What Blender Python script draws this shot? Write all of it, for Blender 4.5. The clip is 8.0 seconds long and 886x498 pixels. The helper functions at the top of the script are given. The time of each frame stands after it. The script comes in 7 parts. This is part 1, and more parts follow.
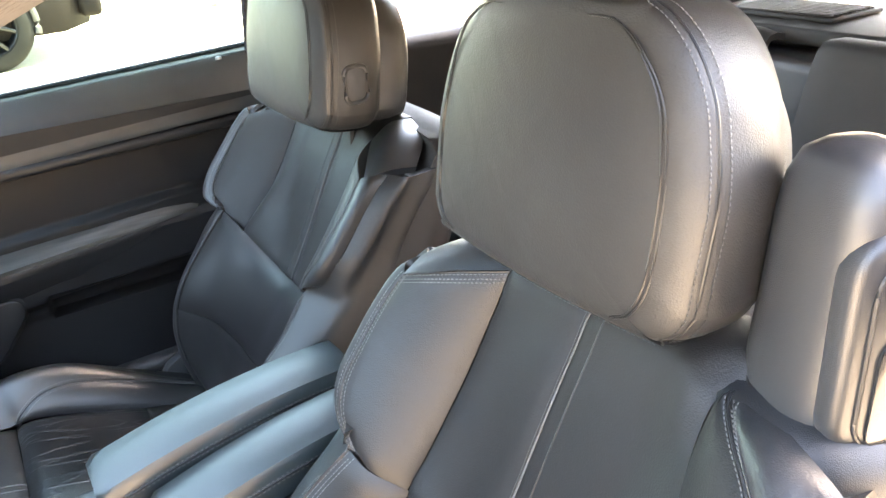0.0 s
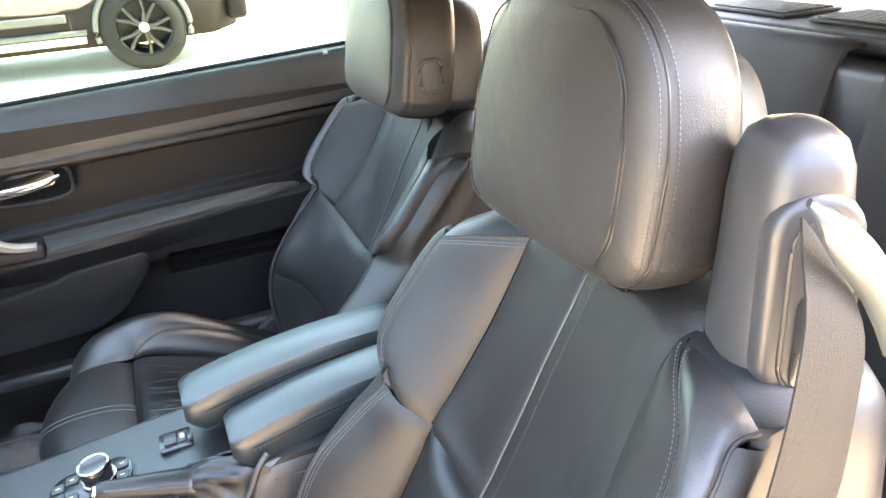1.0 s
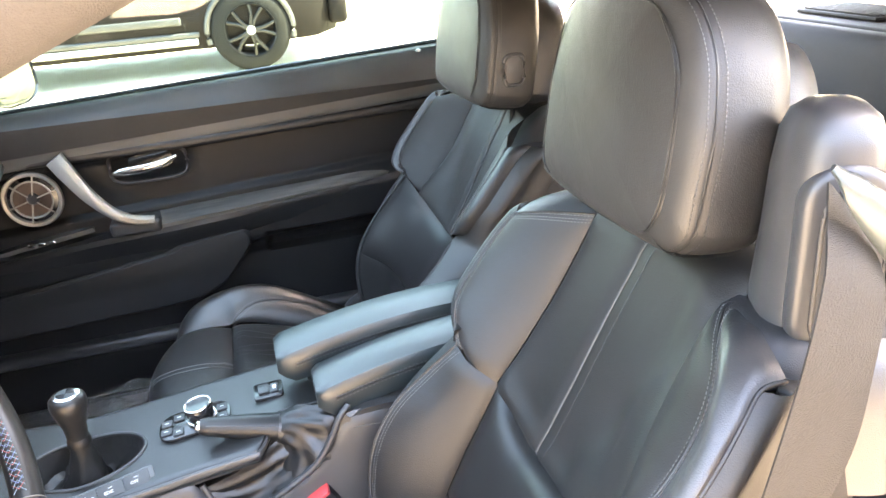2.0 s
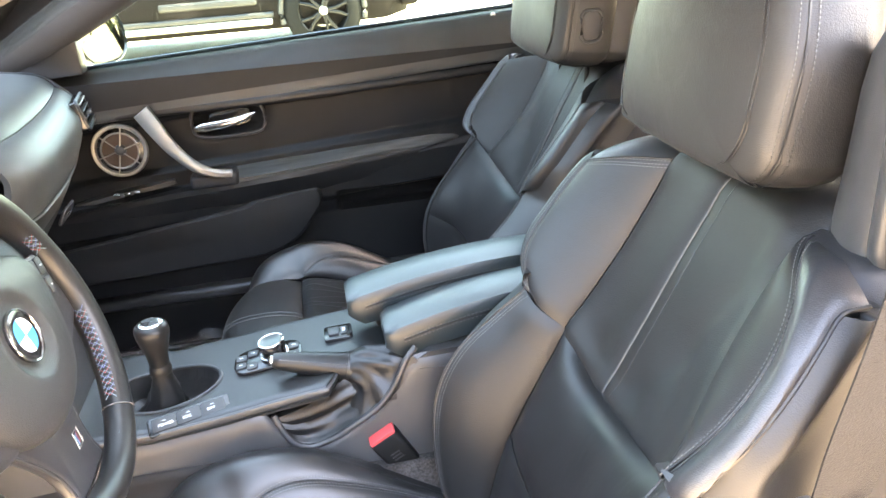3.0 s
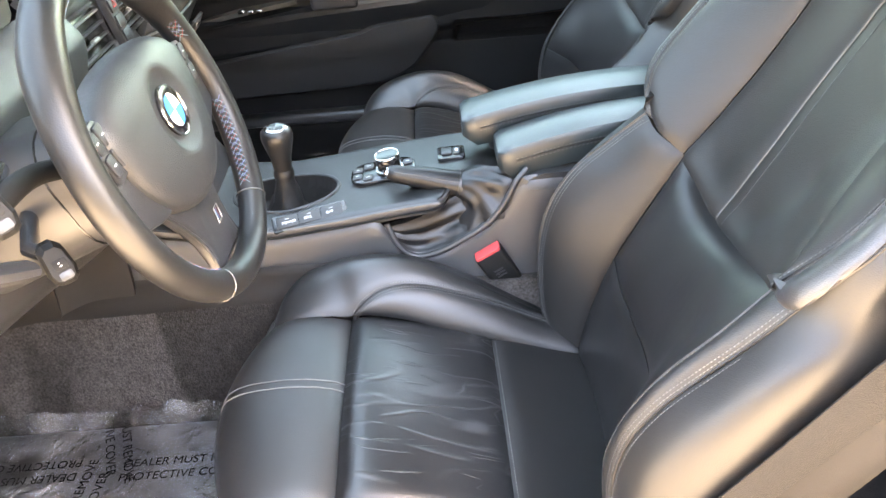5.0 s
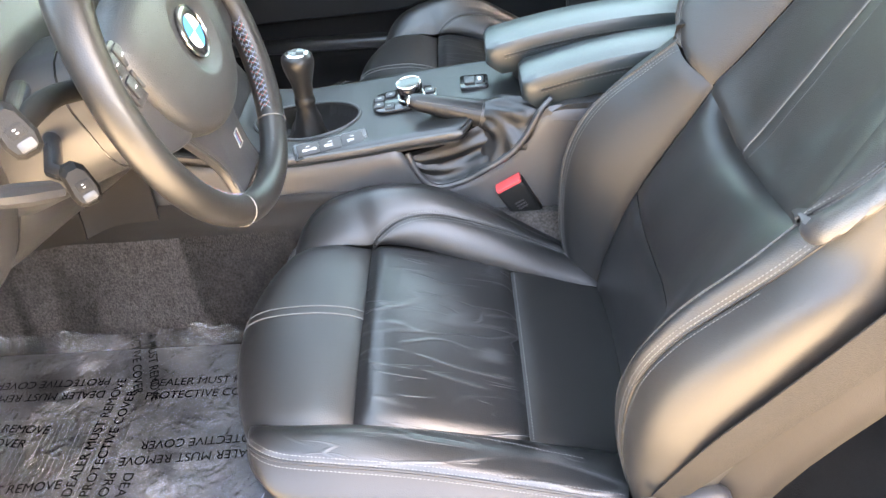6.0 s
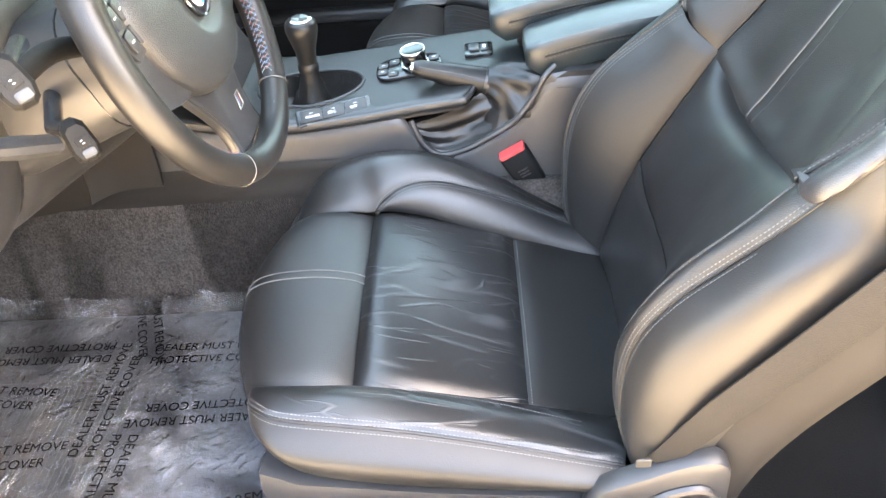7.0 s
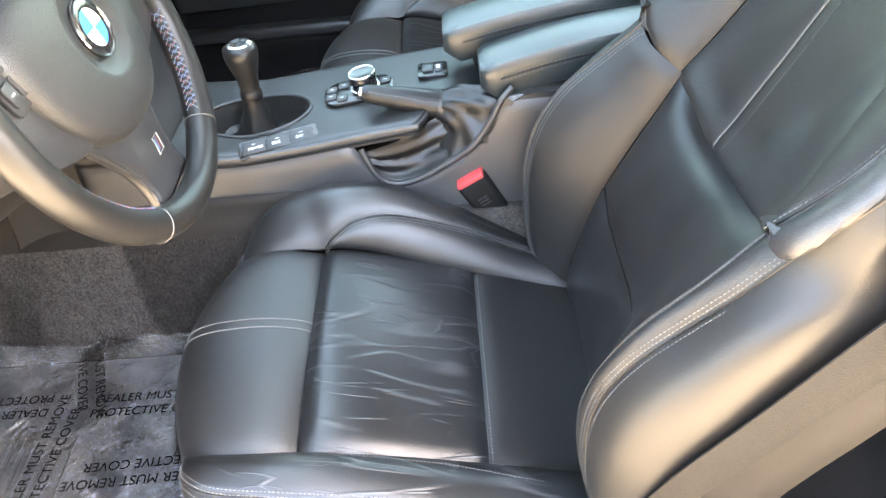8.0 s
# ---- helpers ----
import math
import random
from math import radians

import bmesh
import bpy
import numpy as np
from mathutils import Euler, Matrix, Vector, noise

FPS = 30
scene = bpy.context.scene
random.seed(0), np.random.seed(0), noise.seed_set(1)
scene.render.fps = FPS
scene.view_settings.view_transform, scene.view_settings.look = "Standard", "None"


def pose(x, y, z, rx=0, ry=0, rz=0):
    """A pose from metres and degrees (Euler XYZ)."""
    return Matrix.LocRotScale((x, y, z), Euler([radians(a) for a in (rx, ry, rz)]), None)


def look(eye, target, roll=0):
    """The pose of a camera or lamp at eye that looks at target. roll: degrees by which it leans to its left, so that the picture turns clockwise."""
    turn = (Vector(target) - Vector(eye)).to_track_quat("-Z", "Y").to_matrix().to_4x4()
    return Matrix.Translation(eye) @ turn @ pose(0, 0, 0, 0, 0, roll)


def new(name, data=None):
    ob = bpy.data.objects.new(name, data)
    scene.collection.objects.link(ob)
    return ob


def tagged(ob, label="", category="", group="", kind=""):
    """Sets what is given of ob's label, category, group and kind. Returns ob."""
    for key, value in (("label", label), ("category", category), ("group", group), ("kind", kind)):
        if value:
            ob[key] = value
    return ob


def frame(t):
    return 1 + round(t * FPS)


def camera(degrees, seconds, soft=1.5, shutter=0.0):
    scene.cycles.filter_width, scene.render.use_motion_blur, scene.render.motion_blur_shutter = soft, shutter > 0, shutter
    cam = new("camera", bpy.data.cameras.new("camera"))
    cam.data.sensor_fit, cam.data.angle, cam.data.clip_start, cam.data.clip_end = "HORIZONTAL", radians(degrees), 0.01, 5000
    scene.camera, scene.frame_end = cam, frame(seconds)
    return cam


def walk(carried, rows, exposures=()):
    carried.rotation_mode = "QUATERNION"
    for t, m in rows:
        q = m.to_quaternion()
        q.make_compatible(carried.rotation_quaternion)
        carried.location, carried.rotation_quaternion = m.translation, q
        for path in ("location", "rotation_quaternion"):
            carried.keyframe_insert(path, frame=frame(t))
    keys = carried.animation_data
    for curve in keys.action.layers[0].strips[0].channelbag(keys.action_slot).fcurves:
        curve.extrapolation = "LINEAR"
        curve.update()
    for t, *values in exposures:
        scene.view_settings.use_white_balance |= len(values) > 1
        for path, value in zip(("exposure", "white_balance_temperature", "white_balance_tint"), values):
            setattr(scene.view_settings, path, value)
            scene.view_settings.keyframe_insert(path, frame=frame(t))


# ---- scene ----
cam = camera(62.5, 8.0)
PATH = [
    (0, (-0.753, 0.337, 1.244), (0.769, -0.613, 0.361), -3.6),
    (0.5, (-0.815, 0.328, 1.231), (0.799, -0.482, 0.371), -3.8),
    (1, (-0.903, 0.317, 1.242), (0.779, -0.361, 0.4), -3.8),
    (2.3, (-1.009, 0.348, 1.229), (0.773, -0.066, 0.419), -4.1),
    (2.5, (-1.017, 0.355, 1.22), (0.769, -0.028, 0.407), -4.0),
    (3, (-1.028, 0.365, 1.187), (0.768, 0.064, 0.36), -4.1),
    (3.5, (-1.044, 0.374, 1.16), (0.746, 0.154, 0.295), -4.1),
    (4, (-1.059, 0.385, 1.147), (0.702, 0.247, 0.209), -4.1),
    (4.5, (-1.065, 0.393, 1.145), (0.643, 0.332, 0.107), -4.2),
    (4.7, (-1.067, 0.394, 1.144), (0.616, 0.362, 0.063), -4.4),
    (5.8, (-1.069, 0.393, 1.14), (0.486, 0.464, -0.116), -5.0),
    (6, (-1.07, 0.393, 1.138), (0.466, 0.469, -0.14), -5.1),
    (6.5, (-1.079, 0.385, 1.125), (0.432, 0.479, -0.181), -5.3),
    (7, (-1.084, 0.382, 1.122), (0.419, 0.489, -0.194), -5.5),
    (7.5, (-1.067, 0.364, 1.119), (0.433, 0.469, -0.2), -5.8),
    (8, (-0.996, 0.34, 1.113), (0.503, 0.408, -0.209), -6.3),
]
EXPOSURES = [(0, 5.65, 9000, 18), (3.0, 5.65, 9400, 19), (4.7, 5.68, 9800, 19), (8, 5.64, 9400, 14)]
walk(cam, [(t, look(eye, target, roll)) for t, eye, target, roll in PATH], EXPOSURES)

# ---- light ----
SUN_ELEV, SUN_TURN = radians(47), radians(180)   # turn: clockwise from +Y towards +X
world = bpy.data.worlds.new("sky")
scene.world = world
world.use_nodes = True
wn = world.node_tree.nodes
sky = wn.new("ShaderNodeTexSky")
sky.sky_type, sky.sun_disc = "NISHITA", False
sky.sun_elevation, sky.sun_rotation = SUN_ELEV, SUN_TURN
world.node_tree.links.new(sky.outputs[0], wn["Background"].inputs[0])
wn["Background"].inputs[1].default_value = 0.15
sun = new("sun", bpy.data.lights.new("sun", "SUN"))
sun.data.energy, sun.data.angle, sun.data.color = 5.0, radians(0.6), (1.0, 0.93, 0.82)
sun_dir = Vector((math.sin(SUN_TURN) * math.cos(SUN_ELEV), math.cos(SUN_TURN) * math.cos(SUN_ELEV), math.sin(SUN_ELEV)))
sun.matrix_world = look(sun_dir * 30, (0, 0, 0))


# ---- materials ----
def material(name, low, high, rough=0.5, rough_vary=0.08, metal=0.0, vary_scale=8.0, grain=0.0, grain_scale=700.0,
             fold=0.0, fold_scale=30.0, spec=0.5, coat=0.0, stretch=(1, 1, 1)):
    """A surface whose colour and gloss wander between two values, with fine grain and broader relief."""
    m = bpy.data.materials.new(name)
    m.use_nodes = True
    n, ln = m.node_tree.nodes, m.node_tree.links
    b = n["Principled BSDF"]
    co = n.new("ShaderNodeTexCoord")
    mp = n.new("ShaderNodeMapping")
    mp.inputs["Scale"].default_value = stretch
    ln.new(co.outputs["Object"], mp.inputs[0])
    big = n.new("ShaderNodeTexNoise")
    big.inputs["Scale"].default_value, big.inputs["Detail"].default_value = vary_scale, 5
    ln.new(mp.outputs[0], big.inputs["Vector"])
    ramp = n.new("ShaderNodeValToRGB")
    ramp.color_ramp.elements[0].position, ramp.color_ramp.elements[1].position = 0.3, 0.7
    ramp.color_ramp.elements[0].color, ramp.color_ramp.elements[1].color = (*low, 1), (*high, 1)
    ln.new(big.outputs[0], ramp.inputs[0])
    ln.new(ramp.outputs[0], b.inputs["Base Color"])
    rr = n.new("ShaderNodeMapRange")
    rr.inputs["To Min"].default_value, rr.inputs["To Max"].default_value = rough - rough_vary, rough + rough_vary
    ln.new(big.outputs[0], rr.inputs[0])
    ln.new(rr.outputs[0], b.inputs["Roughness"])
    b.inputs["Metallic"].default_value = metal
    b.inputs["Specular IOR Level"].default_value = spec
    b.inputs["Coat Weight"].default_value = coat
    last = None
    if fold:
        fo = n.new("ShaderNodeTexNoise")
        fo.inputs["Scale"].default_value, fo.inputs["Detail"].default_value, fo.inputs["Distortion"].default_value = fold_scale, 3, 0.6
        ln.new(mp.outputs[0], fo.inputs["Vector"])
        bu = n.new("ShaderNodeBump")
        bu.inputs["Strength"].default_value, bu.inputs["Distance"].default_value = fold, 0.01
        ln.new(fo.outputs[0], bu.inputs["Height"])
        last = bu
    if grain:
        vo = n.new("ShaderNodeTexVoronoi")
        vo.inputs["Scale"].default_value = grain_scale
        ln.new(mp.outputs[0], vo.inputs["Vector"])
        bu = n.new("ShaderNodeBump")
        bu.inputs["Strength"].default_value, bu.inputs["Distance"].default_value = grain, 0.0006
        ln.new(vo.outputs["Distance"], bu.inputs["Height"])
        if last:
            ln.new(last.outputs[0], bu.inputs["Normal"])
        last = bu
    if last:
        ln.new(last.outputs[0], b.inputs["Normal"])
    return m


def worn_leather(name):
    """Black leather with a fine net of pale creases in patches."""
    m = material(name, (0.015, 0.015, 0.016), (0.026, 0.0255, 0.026), 0.38, 0.1, grain=0.25, fold=0.2, fold_scale=22, spec=0.62)
    n, ln = m.node_tree.nodes, m.node_tree.links
    b = n["Principled BSDF"]
    co = n.new("ShaderNodeTexCoord")
    warp = n.new("ShaderNodeTexNoise")
    warp.inputs["Scale"].default_value = 14
    ln.new(co.outputs["Object"], warp.inputs["Vector"])
    add = n.new("ShaderNodeMixRGB")
    add.blend_type, add.inputs[0].default_value = "ADD", 0.09
    ln.new(co.outputs["Object"], add.inputs[1])
    ln.new(warp.outputs["Color"], add.inputs[2])
    net = n.new("ShaderNodeTexVoronoi")
    net.feature = "DISTANCE_TO_EDGE"
    net.inputs["Scale"].default_value = 85
    ln.new(add.outputs[0], net.inputs["Vector"])
    thin = n.new("ShaderNodeMapRange")
    thin.inputs["From Min"].default_value, thin.inputs["From Max"].default_value = 0.0, 0.06
    thin.inputs["To Min"].default_value, thin.inputs["To Max"].default_value = 1.0, 0.0
    ln.new(net.outputs["Distance"], thin.inputs[0])
    where = n.new("ShaderNodeTexNoise")
    where.inputs["Scale"].default_value = 9
    ln.new(co.outputs["Object"], where.inputs["Vector"])
    gate = n.new("ShaderNodeMapRange")
    gate.inputs["From Min"].default_value, gate.inputs["From Max"].default_value = 0.52, 0.68
    ln.new(where.outputs[0], gate.inputs[0])
    mul = n.new("ShaderNodeMath")
    mul.operation = "MULTIPLY"
    ln.new(thin.outputs[0], mul.inputs[0])
    ln.new(gate.outputs[0], mul.inputs[1])
    mix = n.new("ShaderNodeMixRGB")
    mix.inputs[2].default_value = (0.055, 0.053, 0.05, 1)
    ln.new(mul.outputs[0], mix.inputs[0])
    old = b.inputs["Base Color"].links[0].from_socket
    ln.new(old, mix.inputs[1])
    ln.new(mix.outputs[0], b.inputs["Base Color"])
    return m


def creased_leather(name):
    """Black leather with soft raised creases that fan across it in patches, their sheen painted pale on the crests."""
    m = material(name, (0.0065, 0.0066, 0.007), (0.0105, 0.0105, 0.0108), 0.31, 0.06, grain=0.15, fold=0.06, fold_scale=10, spec=0.52)
    n, ln = m.node_tree.nodes, m.node_tree.links
    b = n["Principled BSDF"]
    co = n.new("ShaderNodeTexCoord")
    total = None
    for turn, scale, width, lo in ((0.62, 13.0, 0.034, 0.44), (0.95, 19.0, 0.026, 0.46), (0.35, 24.0, 0.016, 0.50), (-0.25, 9.0, 0.008, 0.55), (1.5, 26.0, 0.014, 0.56)):
        mp = n.new("ShaderNodeMapping")
        mp.inputs["Rotation"].default_value, mp.inputs["Scale"].default_value = (0, 0, turn), (1.0, 0.16, 0.6)
        ln.new(co.outputs["Object"], mp.inputs[0])
        no = n.new("ShaderNodeTexNoise")
        no.inputs["Scale"].default_value, no.inputs["Detail"].default_value, no.inputs["Distortion"].default_value = scale, 1.0, 0.5
        ln.new(mp.outputs[0], no.inputs["Vector"])
        off, ab, mr = n.new("ShaderNodeMath"), n.new("ShaderNodeMath"), n.new("ShaderNodeMapRange")
        off.operation, off.inputs[1].default_value, ab.operation = "SUBTRACT", 0.5, "ABSOLUTE"
        ln.new(no.outputs[0], off.inputs[0])
        ln.new(off.outputs[0], ab.inputs[0])
        mr.interpolation_type = "SMOOTHSTEP"
        mr.inputs["From Min"].default_value, mr.inputs["From Max"].default_value = 0.0, width
        mr.inputs["To Min"].default_value, mr.inputs["To Max"].default_value = 1.0, 0.0
        ln.new(ab.outputs[0], mr.inputs[0])
        where = n.new("ShaderNodeTexNoise")
        where.inputs["Scale"].default_value = 6 + scale * 0.3
        ln.new(co.outputs["Object"], where.inputs["Vector"])
        gate = n.new("ShaderNodeMapRange")
        gate.inputs["From Min"].default_value, gate.inputs["From Max"].default_value = lo, lo + 0.14
        ln.new(where.outputs[0], gate.inputs[0])
        mul = n.new("ShaderNodeMath")
        mul.operation = "MULTIPLY"
        ln.new(mr.outputs[0], mul.inputs[0])
        ln.new(gate.outputs[0], mul.inputs[1])
        if total:
            mx = n.new("ShaderNodeMath")
            mx.operation = "MAXIMUM"
            ln.new(total.outputs[0], mx.inputs[0])
            ln.new(mul.outputs[0], mx.inputs[1])
            total = mx
        else:
            total = mul
    mix = n.new("ShaderNodeMixRGB")
    mix.inputs[2].default_value = (0.032, 0.032, 0.0325, 1)
    ln.new(total.outputs[0], mix.inputs[0])
    ln.new(b.inputs["Base Color"].links[0].from_socket, mix.inputs[1])
    ln.new(mix.outputs[0], b.inputs["Base Color"])
    bu = n.new("ShaderNodeBump")
    bu.inputs["Strength"].default_value, bu.inputs["Distance"].default_value = 0.42, 0.0015
    ln.new(total.outputs[0], bu.inputs["Height"])
    ln.new(b.inputs["Normal"].links[0].from_socket, bu.inputs["Normal"])
    ln.new(bu.outputs[0], b.inputs["Normal"])
    return m


def glassy(name, tint=(1, 1, 1), gloss=0.9):
    """A thin pane: clear, with a mirror sheen that grows towards grazing angles."""
    m = bpy.data.materials.new(name)
    m.use_nodes = True
    n, ln = m.node_tree.nodes, m.node_tree.links
    n.remove(n["Principled BSDF"])
    tr, gl, fr, mx = n.new("ShaderNodeBsdfTransparent"), n.new("ShaderNodeBsdfGlossy"), n.new("ShaderNodeFresnel"), n.new("ShaderNodeMixShader")
    tr.inputs[0].default_value = (*tint, 1)
    gl.inputs["Roughness"].default_value = 0.02
    gl.inputs[0].default_value = (gloss, gloss, gloss, 1)
    fr.inputs[0].default_value = 1.45
    ln.new(fr.outputs[0], mx.inputs[0])
    ln.new(tr.outputs[0], mx.inputs[1])
    ln.new(gl.outputs[0], mx.inputs[2])
    ln.new(mx.outputs[0], n["Material Output"].inputs[0])
    return m


def film_material():
    """Crumpled clear plastic sheet."""
    m = glassy("clear_film", (0.93, 0.93, 0.94), 1.0)
    n, ln = m.node_tree.nodes, m.node_tree.links
    co, no, bu = n.new("ShaderNodeTexCoord"), n.new("ShaderNodeTexNoise"), n.new("ShaderNodeBump")
    no.inputs["Scale"].default_value, no.inputs["Detail"].default_value, no.inputs["Distortion"].default_value = 26, 4, 2.0
    ln.new(co.outputs["Object"], no.inputs["Vector"])
    ln.new(no.outputs[0], bu.inputs["Height"])
    bu.inputs["Strength"].default_value, bu.inputs["Distance"].default_value = 1.0, 0.022
    for node in list(n):
        if node.type in ("BSDF_GLOSSY", "FRESNEL"):
            ln.new(bu.outputs[0], node.inputs["Normal"])
        if node.type == "BSDF_GLOSSY":
            node.inputs["Roughness"].default_value = 0.06
        if node.type == "FRESNEL":
            node.inputs[0].default_value = 1.75
    out = n["Material Output"]
    milk, mx = n.new("ShaderNodeBsdfDiffuse"), n.new("ShaderNodeMixShader")
    milk.inputs[0].default_value = (0.42, 0.42, 0.43, 1)
    dust, amount = n.new("ShaderNodeTexNoise"), n.new("ShaderNodeMapRange")
    dust.inputs["Scale"].default_value, dust.inputs["Detail"].default_value, dust.inputs["Distortion"].default_value = 9, 7, 1.2
    ln.new(co.outputs["Object"], dust.inputs["Vector"])
    amount.inputs["From Min"].default_value, amount.inputs["From Max"].default_value = 0.40, 0.74
    amount.inputs["To Min"].default_value, amount.inputs["To Max"].default_value = 0.02, 0.19
    ln.new(dust.outputs[0], amount.inputs[0])
    ln.new(amount.outputs[0], mx.inputs[0])
    ln.new(out.inputs[0].links[0].from_socket, mx.inputs[1])
    ln.new(milk.outputs[0], mx.inputs[2])
    ln.new(mx.outputs[0], out.inputs[0])
    return m


LEATHER = material("black_leather", (0.009, 0.009, 0.0092), (0.014, 0.0138, 0.0136), 0.41, 0.06, grain=0.25, fold=0.07, fold_scale=14, spec=0.66)
LEATHER_WORN = worn_leather("worn_black_leather")
LEATHER_MATT = material("matt_black_leather", (0.0105, 0.010, 0.0096), (0.016, 0.0155, 0.0148), 0.46, 0.07, grain=0.3, fold=0.1, fold_scale=20, spec=0.42)
LEATHER_FLANK = material("flank_leather", (0.0105, 0.010, 0.0096), (0.016, 0.0155, 0.0148), 0.46, 0.05, grain=0.2, fold=0.05, fold_scale=12, spec=0.42)
# Teal in this base colour stands in for window reflections on the lids.
LEATHER_ARM = material("polished_leather_teal_sheen", (0.010, 0.015, 0.016), (0.015, 0.022, 0.023), 0.33, 0.05, grain=0.25, fold=0.05, fold_scale=12, spec=0.62)
LEATHER_PANEL = material("matt_panel_leather", (0.0088, 0.0081, 0.0075), (0.0135, 0.0126, 0.0118), 0.50, 0.06, grain=0.3, fold=0.10, fold_scale=16, spec=0.32)
LEATHER_PAD = material("padded_back_leather", (0.0085, 0.0082, 0.008), (0.0135, 0.013, 0.0126), 0.43, 0.06, grain=0.3, fold=0.10, fold_scale=15, spec=0.40)
LEATHER_CREASED = creased_leather("creased_black_leather")
GAITER = material("soft_gaiter_leather", (0.006, 0.006, 0.0063), (0.010, 0.010, 0.010), 0.42, 0.08, grain=0.3, fold=0.15, fold_scale=40)
TONGUE = material("pale_tongue_metal", (0.018, 0.0168, 0.015), (0.026, 0.0245, 0.022), 0.5, 0.06)
LEATHER_SMOOTH = material("smooth_black_leather", (0.007, 0.0068, 0.0067), (0.011, 0.0106, 0.0104), 0.40, 0.06, grain=0.12, fold=0.05, fold_scale=16, spec=0.40)
STITCH = material("grey_thread", (0.062, 0.062, 0.060), (0.105, 0.103, 0.099), 0.7, 0.05, vary_scale=300)
PIPING = material("leather_fold", (0.03, 0.03, 0.03), (0.06, 0.058, 0.055), 0.4, 0.05)
PLASTIC = material("black_grained_plastic", (0.014, 0.014, 0.015), (0.020, 0.020, 0.021), 0.42, 0.06, grain=0.35, grain_scale=1100)
PLASTIC_SOFT = material("soft_touch_plastic", (0.014, 0.0145, 0.015), (0.021, 0.0215, 0.022), 0.46, 0.05, grain=0.5, grain_scale=800)
PLASTIC_GREY = material("dark_grey_plastic", (0.018, 0.018, 0.019), (0.026, 0.0262, 0.0273), 0.38, 0.06, grain=0.2, grain_scale=1200)
GLOSS_BLACK = material("gloss_black_plastic", (0.012, 0.012, 0.013), (0.018, 0.018, 0.019), 0.18, 0.05)
CHROME = material("satin_chrome", (0.62, 0.62, 0.60), (0.72, 0.72, 0.70), 0.2, 0.06, metal=1.0)
CHROME_MATT = material("matt_silver", (0.27, 0.26, 0.235), (0.34, 0.33, 0.30), 0.42, 0.06, metal=0.8)
PLASTIC_TEAL = material("pale_grey_plastic", (0.03, 0.036, 0.035), (0.04, 0.048, 0.046), 0.38, 0.05)
CONSOLE = material("satin_console_plastic", (0.034, 0.034, 0.0345), (0.046, 0.046, 0.0465), 0.33, 0.05, grain=0.25, grain_scale=1100)
CONSOLE_TOP = material("dark_console_top", (0.012, 0.0123, 0.0125), (0.017, 0.0174, 0.0178), 0.36, 0.05, grain=0.2, grain_scale=1100)
POCKET = material("black_pocket_lid", (0.008, 0.0083, 0.009), (0.012, 0.0124, 0.013), 0.46, 0.05, grain=0.5, grain_scale=800, spec=0.38)
# Base lifted and greened over DOOR_TRIM for the light the rail reflects.
WAIST = material("padded_waist_rail_sheen", (0.026, 0.0275, 0.027), (0.036, 0.038, 0.0372), 0.40, 0.05, grain=0.4, grain_scale=800, spec=0.45)
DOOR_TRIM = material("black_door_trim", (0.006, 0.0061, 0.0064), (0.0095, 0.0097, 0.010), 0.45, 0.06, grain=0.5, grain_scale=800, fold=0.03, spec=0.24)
# Floor carpet colour taken near black for the shadow behind the seat.
CARPET_SHADED = material("shaded_floor_carpet", (0.004, 0.0037, 0.0035), (0.008, 0.0075, 0.007), 0.95, 0.03, vary_scale=6, grain=1.0, grain_scale=420, spec=0.1)
SILL = material("matt_black_plastic", (0.005, 0.005, 0.005), (0.008, 0.0079, 0.0078), 0.6, 0.06, grain=0.4, grain_scale=900, spec=0.2)
REAR_TRIM = material("dark_brown_rear_trim", (0.010, 0.0086, 0.0077), (0.0155, 0.0135, 0.012), 0.7, 0.05, grain=0.3, spec=0.25)
DASH = material("matt_dash_leather", (0.042, 0.045, 0.044), (0.058, 0.061, 0.060), 0.45, 0.06, grain=0.4, grain_scale=700, spec=0.5)
TRIM = material("dark_brushed_trim", (0.05, 0.05, 0.046), (0.085, 0.082, 0.076), 0.36, 0.06, metal=0.4, stretch=(1, 0.05, 1), vary_scale=160)
WEBBING = material("seat_belt_webbing", (0.0058, 0.0050, 0.0044), (0.0085, 0.0074, 0.0066), 0.7, 0.05, vary_scale=60, grain=0.8, grain_scale=520, stretch=(1, 1, 2), spec=0.3)
RED = material("red_button", (0.55, 0.045, 0.05), (0.65, 0.07, 0.07), 0.4, 0.05)
CONE = material("brown_speaker_cone", (0.045, 0.026, 0.019), (0.07, 0.042, 0.03), 0.6, 0.05, vary_scale=40)
HEADLINER = material("charcoal_headliner", (0.05, 0.048, 0.046), (0.07, 0.068, 0.064), 0.9, 0.03, grain=0.5, grain_scale=600)
PILLAR = material("taupe_pillar_cloth", (0.020, 0.0168, 0.015), (0.028, 0.024, 0.0215), 0.85, 0.04, grain=0.4, grain_scale=900)
PAINT = material("dark_car_paint", (0.02, 0.021, 0.024), (0.024, 0.025, 0.028), 0.25, 0.03, metal=0.3, coat=0.8)
SUV_PAINT = material("brown_suv_paint", (0.006, 0.0048, 0.0045), (0.008, 0.0064, 0.006), 0.55, 0.04, spec=0.05)
TYRE = material("tyre_rubber", (0.006, 0.006, 0.006), (0.010, 0.010, 0.0098), 0.85, 0.05, vary_scale=30, grain=0.4, grain_scale=200, spec=0.1)
RIM_BLACK = material("black_alloy", (0.007, 0.007, 0.0075), (0.010, 0.010, 0.011), 0.3, 0.05, metal=0.5)
BLUE = material("badge_blue", (0.02, 0.28, 0.62), (0.03, 0.33, 0.7), 0.2, 0.03, coat=0.6)
